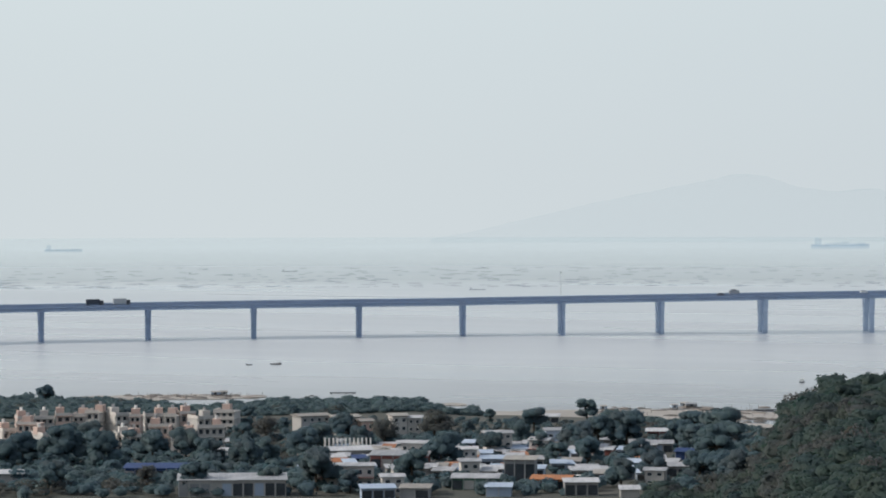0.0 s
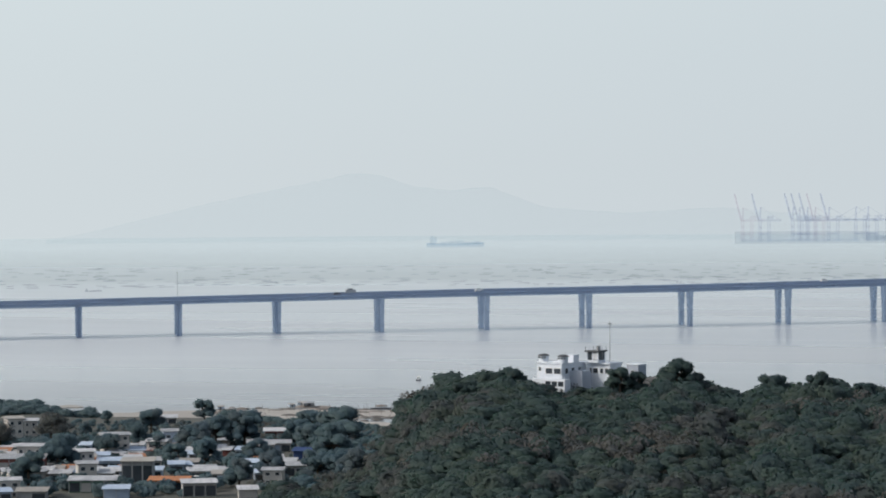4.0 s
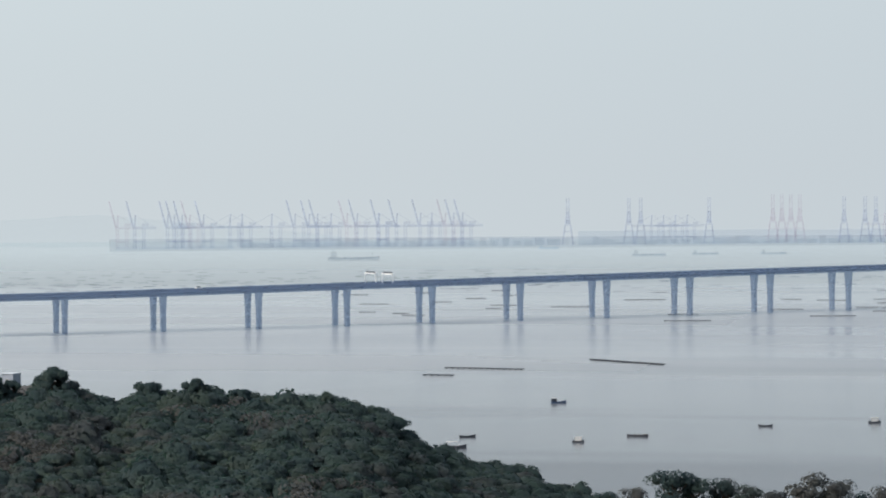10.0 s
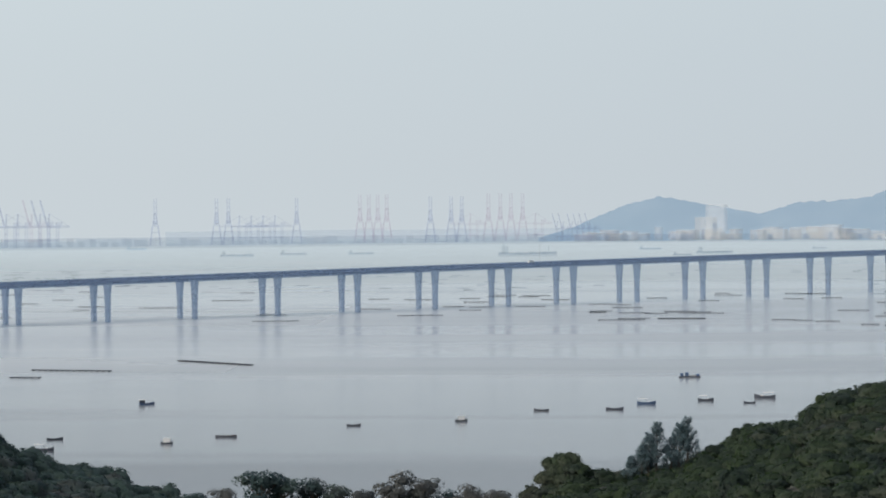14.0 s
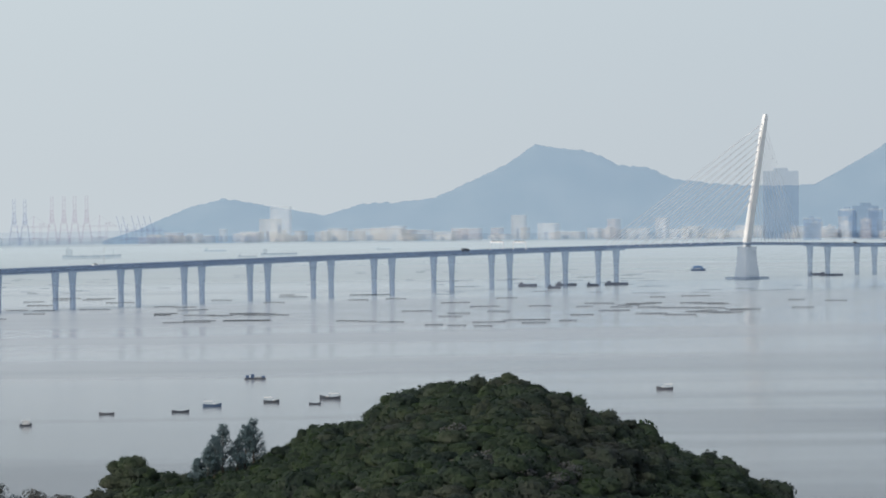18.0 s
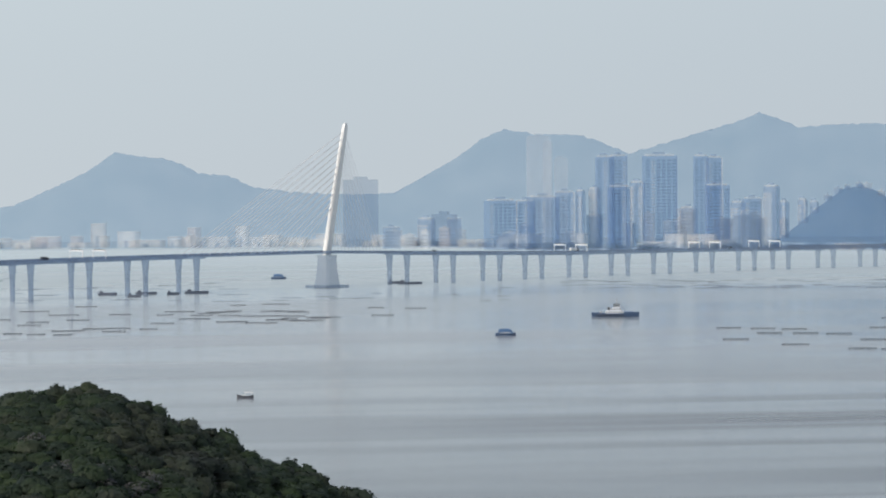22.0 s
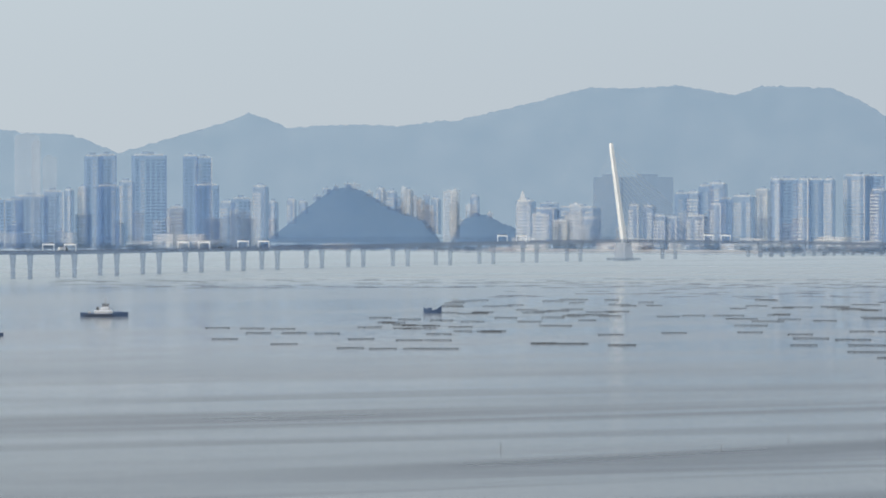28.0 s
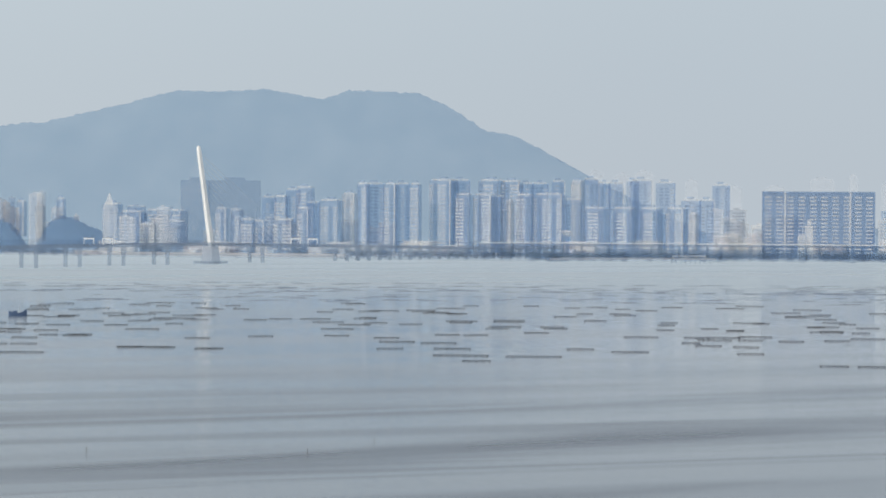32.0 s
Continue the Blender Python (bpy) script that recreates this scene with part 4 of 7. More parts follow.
SHEDS_B = [
    ("shed", -24.66, 1021, 10.2, 4.8, 0), ("shed", -23.84, 1014, 5.7, 3.0, 0), ("shed", -23.25, 1018, 7.5, 3.1, 0), ("shed", -30.53, 1196, 6.0, 2.6, 0),
    ("shed", -27.49, 1012, 8.8, 3.7, 6), ("shed", -26.07, 1018, 7.6, 3.4, 3), ("shed", -34.04, 1153, 5.4, 5.2, 0), ("shed", -34.27, 1065, 7.1, 4.3, 2),
    ("shed", -25.33, 1321, 13.2, 2.2, 0), ("shed", -24.59, 1072, 9.3, 3.6, 2), ("shed", -28.10, 1012, 10.1, 3.7, 3),
]
SHEDS = SHEDS_A + SHEDS_B
VILLAGE_TREES_A = [
    (-33.70, 1480, 3.9, 0), (-34.08, 1136, 6.0, 0), (-33.42, 1124, 7.9, 0), (-32.76, 1117, 6.8, 0),
    (-33.04, 1173, 6.2, 0), (-31.91, 1136, 6.0, 0), (-31.34, 1139, 6.0, 0), (-32.28, 1172, 4.5, 0),
    (-30.96, 1126, 4.9, 0), (-30.39, 1116, 5.9, 0), (-29.43, 1145, 6.0, 0), (-29.15, 1166, 6.1, 0),
    (-30.01, 1128, 4.9, 0), (-28.77, 1228, 5.4, 0), (-28.39, 1179, 4.6, 0), (-29.15, 1038, 7.3, 0),
    (-28.58, 1030, 3.6, 0), (-27.05, 1104, 6.8, 0), (-27.14, 1216, 6.4, 1), (-26.57, 1246, 6.1, 0),
    (-26.21, 1316, 5.1, 0), (-25.90, 1266, 4.4, 0),
]
VILLAGE_TREES_B = [
    (-25.47, 1253, 5.3, 0), (-25.71, 1191, 5.2, 0), (-26.19, 1157, 4.5, 0), (-24.57, 1335, 4.7, 0),
    (-23.90, 1190, 7.3, 0), (-24.38, 1191, 6.3, 0), (-24.76, 1163, 6.1, 0), (-25.09, 1116, 4.3, 0),
    (-24.57, 1124, 4.9, 0), (-24.00, 1050, 4.6, 0), (-23.43, 1065, 5.2, 0), (-23.04, 1191, 5.2, 0),
    (-22.76, 1156, 6.1, 0), (-30.29, 1271, 5.6, 0), (-30.00, 1219, 4.7, 1), (-29.72, 1257, 6.2, 0),
    (-30.39, 1196, 4.6, 0), (-29.53, 1341, 4.7, 0), (-30.29, 1327, 5.8, 0), (-28.00, 1193, 5.2, 1),
    (-27.53, 1066, 5.6, 0), (-34.36, 1126, 4.9, 0),
]
VILLAGE_TREES_C = [
    (-33.61, 1038, 5.4, 0), (-32.00, 1044, 3.7, 1), (-31.24, 1027, 5.4, 0), (-29.91, 1032, 4.0, 0),
    (-25.33, 1156, 4.5, 0), (-23.71, 1124, 4.9, 0), (-24.18, 1265, 4.4, 0), (-22.38, 1124, 7.9, 0),
    (-22.28, 1215, 7.4, 0), (-22.76, 1239, 5.4, 0),
    (-22.30, 1047, 5.6, 0), (-22.66, 1065, 5.6, 0), (-22.05, 1000, 5.6, 0),
]
VILLAGE_TREES = VILLAGE_TREES_A + VILLAGE_TREES_B + VILLAGE_TREES_C

for k, (kind, az, d, w, h, tone) in enumerate(HOUSES):
    (villa if kind == "villa" else house)(facing(az, d, random.Random(k).uniform(-22, 26)), max(4.0, w * 0.96), max(5.0, h), tone, k)
for k, (kind, az, d, w, h, tone) in enumerate(SHEDS):
    shed(facing(az, d, random.Random(50 + k).uniform(-10, 10)), w, h * 0.85, tone, k)
for k, (az, d, r, dry) in enumerate(VILLAGE_TREES):
    # the trees thin out and shrink towards the open shore
    r *= 0.5 if 1235 < d < 1400 and az < -25.6 else 1.0
    tree(Matrix.Translation(place(az, d)), r * 1.75 + 1.5, r * 1.1, "greyish-brown thin tree between village houses" if dry else "dark green spreading tree between village houses", LEAF_DRY if dry else VILLAGE_LEAF, seed=200 + k, loose=bool(dry), group="village trees", small=True)

# lean-tos and stalls crowded round the houses, and parked vans
for k in range(130):
    rr = random.Random(700 + k)
    shed(facing(rr.uniform(-29.4, -22.9), rr.uniform(1066, 1185), rr.uniform(-14, 14)), rr.uniform(2.6, 7.5), rr.uniform(2.2, 3.2), rr.choice((0, 0, 2, 2, 3, 3, 4, 5, 6, 6, 7, 7, 8)), 60 + k)


def van(m, mat, label):
    root = thing("parked_van", m, label, "vehicle", "parked vehicles")
    part("body", boxed(-2.4, 1.5, -0.95, 0.95, 0.4, 2.1, bevel=0.18), mat, root)
    part("bonnet", boxed(1.505, 2.5, -0.9, 0.9, 0.4, 1.25, bevel=0.15), mat, root)
    part("side_window", boxed(-1.9, 1.2, -0.98, -0.955, 1.35, 1.9), WINDOW, root)
    for x in (-1.6, 1.6):
        for y in (-0.95, 0.70):
            part("wheel", tube(bmesh.new(), (x, y, 0.36), (x, y + 0.24, 0.36), 0.36, n=10), DARK_PAINT, root)


for k in range(14):
    rr = random.Random(800 + k)
    white = rr.random() < 0.65
    van(facing(rr.uniform(-28.6, -24.0), rr.uniform(1066, 1092), rr.uniform(-25, 25)), WHITE_PAINT if white else WALL[3], "white parked van by the village sheds" if white else "pale blue parked van by the village sheds")

# a row of white posts behind a workshop
for k in range(12):
    rr = random.Random(k)
    post = thing("white_post", facing(-29.0 + 0.07 * k, 1152 + rr.uniform(-1, 1)), "tall white post in a row behind a village workshop", "post", "row of white posts")
    part("pole", tube(bmesh.new(), (0, 0, -0.5), (0, 0, 7.0), 0.32, 0.30, 8), WHITE_PAINT, post)
    part("cap", tube(bmesh.new(), (0, 0, 7.005), (0, 0, 7.2), 0.36, 0.2, 8), STEEL, post)
shed(facing(-28.6, 1140, 4), 19, 3.2, 6, 990)

# low scrub between the houses, and mangroves along the shore
woods("village", -36, -21.5, 1024, 1330, 6.0, 2.6, "low dark green scrub and trees between village houses", keep=lambda a, d, z: rng.uniform(size=len(a)) < np.where((d < 1190) & (a > -28.2), 0.42, 0.92), dry=0.15, small=True)
mangrove = lambda a, d, z: (d < np.interp(a, [-36, -34.4, -32.6, -31.9, -31.3, -30.4, -29.8, -28.8, -27.5, -27.0, -26.8], [1512, 1512, 1498, 1480, 1450, 1460, 1496, 1488, 1490, 1440, 1420])) & (d > np.interp(a, [-36, -31, -29, -27, -26.3], [1350, 1350, 1355, 1380, 1398]))
woods("mangrove", -36, -26.3, 1345, 1515, 3.4, 2.6, "low dark green mangrove belt along the muddy shore", keep=mangrove, dry=0.03, small=True)
woods("shore_scrub", -24.2, -21.6, 1290, 1370, 5.5, 1.6, "low green shore scrub by the mud flat", keep=lambda a, d, z: (np.abs(a + 23.4) < 0.75) & (d > 1330) | (d < 1305), dry=0.1, small=True)


def mud_flat():
    """Pale tidal mud and shell banks, a low sheet with an uneven rim just over the water."""
    bm = bmesh.new()
    for a0, a1, d0, d1, seed in ((-33.3, -30.0, 1524, 1556, 1), (-27.0, -20.6, 1395, 1452, 2), (-24.4, -21.2, 1300, 1392, 3), (-27.1, -26.6, 1474, 1492, 4)):
        n = 60
        rim = []
        for side in (0, 1):
            for k in range(n + 1):
                f = k / n if side == 0 else 1 - k / n
                az = a0 + (a1 - a0) * f
                mid, half = (d0 + d1) / 2, (d1 - d0) / 2 * math.sin(math.pi * min(max(f, 0.02), 0.98)) ** 0.5
                d = mid + (-half if side == 0 else half) + 9 * noise.noise((az * 3.0, side * 4.0, seed))
                rim.append(polar(az, d, 0.0))
        rings(bm, [[p + Vector((0, 0, -0.5)) for p in rim], [p + Vector((0, 0, 0.35 + 0.004 * seed)) for p in rim]])
    tagged(new("mud_flat", finish(bm, "mud_flat", MUD)), "pale brown tidal mud and shell banks at the shore", "ground", kind="structure")


mud_flat()


def shore_hut(m, w, seed):
    """A stilted oyster hut: posts, platform, patched walls and a white tarpaulin roof."""
    r = random.Random(seed)
    root = thing("stilt_hut", m, "dark patched stilt hut with a pale roof over the mud flat", "hut", "shore huts")
    for x in (-w / 2 + 0.2, 0, w / 2 - 0.2):
        for y in (0.2, 3.8):
            part("stilt", tube(bmesh.new(), (x, y, -1.5), (x, y, 1.2), 0.12), BARK, root)
    part("platform", boxed(-w / 2 - 0.4, w / 2 + 0.4, -0.6, 4.6, 1.205, 1.4), BARK, root)
    part("wall", boxed(-w / 2, w / 2, 0.4, 3.8, 1.405, 3.1), WALL[r.choice((3, 6, 2))], root)
    part("roof", rings(bmesh.new(), [[(x, -0.1, 3.105), (x, 2.1, 3.9), (x, 4.3, 3.105)] for x in (-w / 2 - 0.3, w / 2 + 0.3)]), GREY_ROOF if seed else WHITE_ROOF, root)
    part("opening", boxed(-w * 0.15, w * 0.15, 0.34, 0.395, 1.5, 3.0), WINDOW, root)
    return root


for k, (az, d, w) in enumerate([(-22.80, 1462, 6), (-22.93, 1466, 4.5), (-23.08, 1455, 3), (-24.3, 1446, 3), (-30.85, 1543, 5), (-30.7, 1546, 3.5)]):
    p = polar(az, d, 0.2)
    shore_hut(pose(p.x, p.y, p.z, 0, 0, -az + random.Random(k).uniform(-20, 20)), w, k).scale = (0.8, 0.8, 0.62)

def shore_debris():
    """Oyster stakes, shell heaps and driftwood along the tidal flats, too many to count."""
    bm = bmesh.new()
    rr = random.Random(21)
    for k in range(260):
        a = rr.choice((rr.uniform(-24.6, -20.9), rr.uniform(-24.6, -21.6), rr.uniform(-32.4, -30.0)))
        p = polar(a, rr.uniform(1528, 1552) if a < -28 else rr.uniform(1380, 1468), 0.2)
        if rr.random() < 0.55:
            tube(bm, p, p + Vector((rr.uniform(-0.3, 0.3), rr.uniform(-0.3, 0.3), rr.uniform(0.8, 2.2))), 0.09, 0.06, 4)
        else:
            s, hh = rr.uniform(0.8, 3.2), rr.uniform(0.3, 0.9)
            rings(bm, [[p + Vector((q * math.cos(t * math.tau / 7) * s * 1.6, q * math.sin(t * math.tau / 7) * s, z)) for t in range(7)] for q, z in ((1, 0), (0.8, hh * 0.6), (0.3, hh))])
    tagged(new("shore_debris", finish(bm, "shore_debris", RAFT_HEAP)), "dark oyster stakes and shell heaps on tidal flats", "debris", kind="stuff")


RAFT_HEAP = material("shell_and_driftwood", (0.20, 0.18, 0.165), (0.10, 0.095, 0.09), scale=0.6, rough=0.9, per_island=0.6)
shore_debris()

# trees at the foot of the near slope, their tops just in view
for k, (az, d, z_top, r, dry) in enumerate([(-6.12, 720, 40.6, 5.4, 0), (-5.75, 722, 39.4, 4.2, 0), (-5.27, 725, 38.8, 4.6, 0), (-4.85, 722, 37.2, 3.6, 0), (-3.83, 718, 40.3, 6.0, 1), (-3.40, 718, 38.8, 4.6, 1), (-2.59, 715, 37.6, 4.6, 1), (-2.1, 712, 37.0, 4.4, 1), (-6.75, 725, 37.0, 4.0, 1), (-4.35, 716, 36.6, 4.0, 0), (-7.3, 725, 36.0, 4.2, 0), (-3.0, 716, 36.6, 3.6, 0)]):
    h = r * 1.7 + 2
    p = polar(az, d, z_top - h)
    g0 = float(ground_height(az, d))
    ob = tree(pose(p.x, p.y, g0, 0, 0, 0), h, r, "grey leafless tree rising above the slope" if dry else "tall broadleaf tree rising from the slope below", LEAF_DRY if dry else LEAF, seed=400 + k, loose=True, group="slope trees", stem=z_top - g0 - h)


# ---- the white station on the hill ----
STATION_WHITE = material("weathered_white_render", (0.76, 0.81, 0.87), (0.60, 0.64, 0.70), scale=0.35, rough=0.7, bump=0.02, stretch=(1, 1, 0.4))
# shade put into the colour: a darker blue-grey copy of the station's white
SHADED_RENDER = paint("shaded_station_render", (0.44, 0.48, 0.55), (0.34, 0.38, 0.45))


def station():
    """Stepped white blocks turned to the sun, two round lookouts, a glazed control room and an annex."""
    turn = 33.0
    p = polar(-18.525, 990, 39.5)
    root = thing("hilltop_station", pose(p.x, p.y, p.z, 0, 0, 18.525 - turn), "white flat-roofed hilltop station with round lookouts and a glazed control room", "building")
    c, sn = math.cos(radians(turn)), math.sin(radians(turn))
    at = lambda x, y: (x * c - y * sn, x * sn + y * c)
    block = lambda name, x0, x1, y0, y1, z0, z1, mat=STATION_WHITE, bevel=0.05, parent=root: part(name, boxed(x0, x1, y0, y1, z0, z1, bevel=bevel), mat, parent)
    # main block and its terrace below
    main = block("wall", -8.7, 0, 0, 13.4, -4, 6.7)
    block("roof_slab", -8.9, 0.2, -0.2, 13.6, 6.71, 7.0)
    for x0, x1 in ((-8.9, -4.9), (-3.2, 0.2)):
        block("parapet", x0, x1, -0.2, 0.0, 7.01, 7.45)
    for x in (-4.4, -1.5):
        window_part(main, x, 3.8, 2.5, 1.75, -0.065)
        part("sill", boxed(x - 1.4, x + 1.4, -0.25, -0.005, 3.55, 3.75), STATION_WHITE, main)
    window_part(main, -7.6, 4.6, 0.9, 1.2, -0.065)
    for y, z in ((2.6, 3.9), (6.0, 3.9), (9.6, 3.9), (9.6, 0.8)):
        part("pane", boxed(0.005, 0.06, y - 0.7, y + 0.7, z, z + 1.5), WINDOW, main)
    terrace = block("terrace", -8.2, 3.2, -3.4, -0.26, -4, 2.5)
    for x in (-2.6, -0.4, 1.8):
        part("opening", boxed(x - 0.9, x + 0.9, -3.46, -3.405, 0.5, 1.9), WINDOW, terrace)
    for k in range(9):
        x = -8.0 + k * 1.36
        part("rail_post", boxed(x - 0.05, x + 0.05, -3.3, -3.2, 2.505, 3.4), STATION_WHITE, terrace)
    part("hand_rail", boxed(-8.1, 3.1, -3.32, -3.18, 3.405, 3.5), STATION_WHITE, terrace)
    block("drain_pipe", -8.95, -8.75, 1.0, 1.2, -3, 6.6, DARK_PAINT, 0.0)
    # round lookouts with shallow dark caps
    for x, y, z0, z1 in ((-7.4, 1.7, 7.0, 9.0), (-0.7, 1.9, 7.0, 8.9)):
        ring = lambda r, z: [(x + r * math.cos(a * math.tau / 12), y + r * math.sin(a * math.tau / 12), z) for a in range(12)]
        tower = part("lookout", rings(bmesh.new(), [ring(1.35, z0 + 0.005), ring(1.5, z1)]), STATION_WHITE, root)
        part("cap", rings(bmesh.new(), [ring(1.75, z1 + 0.005), ring(1.75, z1 + 0.16), ring(1.0, z1 + 0.5), ring(0.2, z1 + 0.62)]), DARK_PAINT, tower)
        for k in (6, 7, 8, 9, 10):
            a = (k + 0.5) * math.tau / 12
            part("pane", boxed(x + 1.46 * math.cos(a) - 0.22, x + 1.46 * math.cos(a) + 0.22, y + 1.46 * math.sin(a) - 0.06, y + 1.46 * math.sin(a) + 0.06, z1 - 0.75, z1 - 0.25), WINDOW, tower)
    block("stair_house", -2.6, 0.0, 6.4, 9.4, 7.005, 9.2)
    block("link_wall", 0.05, 4.4, 4.2, 9.0, -4, 4.6, SHADED_RENDER)
    # east block with the control room on its roof
    ex, ey = at(14.2, 5.0)
    east = block("wall", ex - 8.2, ex, ey, ey + 6.4, -4, 6.3)
    block("roof_slab", ex - 8.6, ex + 0.4, ey - 0.5, ey + 6.7, 6.31, 6.75)
    for x, w in ((-6.7, 0.8), (-5.0, 1.7), (-2.9, 1.2), (-1.2, 1.2)):
        window_part(east, ex + x, 3.6, w, 1.6, ey - 0.065)
    cx, cy = at(10.1, 8.5)
    room = block("control_room", cx - 2.0, cx + 2.0, cy - 2.0, cy + 2.0, 6.76, 7.5)
    part("glazing", boxed(cx - 1.8, cx + 1.8, cy - 1.8, cy + 1.8, 7.505, 9.9), WINDOW, room)
    for sx in (-1, 0, 1):
        for sy in (-1, 1):
            part("mullion", boxed(cx + sx * 1.85 - 0.14, cx + sx * 1.85 + 0.14, cy + sy * 1.85 - 0.14, cy + sy * 1.85 + 0.14, 7.505, 9.9), STATION_WHITE, room)
    part("blind", boxed(cx - 0.2, cx + 1.6, cy - 1.86, cy - 1.81, 7.7, 9.7), CANVAS_BLIND, room)
    part("roof", boxed(cx - 2.5, cx + 2.5, cy - 2.5, cy + 2.5, 9.905, 10.35, bevel=0.08), DARK_PAINT, room)
    part("tank", tube(bmesh.new(), (cx + 0.9, cy, 10.355), (cx + 0.9, cy, 11.7), 0.65, n=12), STEEL, room)
    for x, y in ((-2.2, -2.2), (2.2, -2.2), (-2.2, 2.2), (2.2, 2.2)):
        part("rail_post", tube(bmesh.new(), (cx + x, cy + y, 10.355), (cx + x, cy + y, 11.5), 0.08), DARK_PAINT, room)
    for x, y, h in ((-0.9, 3.5, 10.3), (-1.4, 9.2, 10.9), (cx - 2.3, cy, 12.0), (cx + 2.3, cy, 11.9)):
        part("antenna", tube(bmesh.new(), (x, y, 6.9), (x, y, h), 0.07, 0.03), STEEL, root)
    # annex behind the trees and the yard wall
    ax, ay = at(22.4, 2.0)
    annex = block("annex", ax - 4.0, ax, ay, ay + 4.4, -4, 6.2, SHADED_RENDER)
    block("roof_slab", ax - 4.2, ax + 0.2, ay - 0.2, ay + 4.6, 6.21, 6.45)
    window_part(annex, ax - 2.0, 3.4, 1.2, 1.4, ay - 0.065)
    bx, by = at(23.0, 1.0)
    yard = part("yard_wall", boxed(0, 6.0, 0, 0.3, -4, 2.9, bevel=0.04), WALL[2], root)
    yard.location, yard.rotation_euler = (bx, by, 0), (0, 0, radians(turn))
    return root


station()
p = polar(-17.71, 1000, 40)
mast = thing("radio_mast", pose(p.x, p.y, p.z), "thin grey steel radio mast beside the hilltop station", "mast")
part("pole", tube(bmesh.new(), (0, 0, -3), (0, 0, 18.6), 0.16, 0.09), STEEL, mast)
part("antenna_ring", rings(bmesh.new(), [[(0.7 * math.cos(a * math.tau / 8), 0.7 * math.sin(a * math.tau / 8), z) for a in range(8)] for z in (17.4, 17.7)]), STEEL, mast)


# ---- on the water ----
# RAFT_WOOD and SHIP_DECK are slightly see-through to imitate thin haze
RAFT_WOOD = material("wet_raft_timber", (0.036, 0.042, 0.054), (0.070, 0.076, 0.088), scale=1.0, rough=0.8, per_object=0.4, clear=0.88, air=(0.9, 0.95, 1.0))
HULL_DARK = material("dark_hull_paint", (0.035, 0.045, 0.065), (0.06, 0.065, 0.08), scale=0.8, rough=0.5, per_object=0.3)
HULL_BLUE = material("faded_blue_hull_paint", (0.045, 0.09, 0.19), (0.07, 0.11, 0.18), scale=0.8, rough=0.5)
COVER_BLUE = material("blue_tarpaulin_cover", (0.06, 0.14, 0.28), (0.04, 0.085, 0.17), scale=0.9, rough=0.55, bump=0.05)
SHIP_DECK = material("weathered_barge_steel", (0.10, 0.12, 0.17), (0.15, 0.17, 0.21), scale=0.3, rough=0.7, per_object=0.3, clear=0.85)
CANVAS = material("pale_canvas", (0.62, 0.62, 0.60), (0.48, 0.49, 0.50), scale=0.8, rough=0.8, per_object=0.3)
# haze over the ships imitated: they turn more see-through farther out
SHIP_GREY = material("hazed_ship_paint", (0.16, 0.17, 0.19), (0.22, 0.21, 0.21), scale=0.05, rough=0.7, per_object=0.4, clear=0.10, air=(0.975, 0.987, 1.0), fade=(3300, 0.16, 4500, 0.03))
SHIP_WHITE = material("hazed_ship_house_paint", (0.55, 0.55, 0.54), (0.45, 0.45, 0.45), scale=0.05, rough=0.7, clear=0.2, air=(0.98, 0.99, 1.0), fade=(3300, 0.22, 4500, 0.03))


def hull(length, beam, free, sheer=0.5, stern=0.75):
    """A boat's hull: bow to +x, waterline at z = 0."""
    rows = []
    for f in (0.0, 0.08, 0.25, 0.5, 0.75, 0.9, 1.0):
        x = (f - 0.5) * length
        w = beam / 2 * (stern if f == 0 else 1.0 if 0.2 < f < 0.6 else stern + (1 - stern) * f / 0.2 if f <= 0.2 else max(0.04, 1 - ((f - 0.55) / 0.45) ** 2))
        top = free * (1 + sheer * (2 * f - 0.9) ** 2)
        rows.append([(x, -w, top), (x, -w * 0.8, -0.3), (x, w * 0.8, -0.3), (x, w, top), (x, w * 0.82, top), (x, w * 0.7, top * 0.55), (x, -w * 0.7, top * 0.55), (x, -w * 0.82, top)])
    return rings(bmesh.new(), rows)


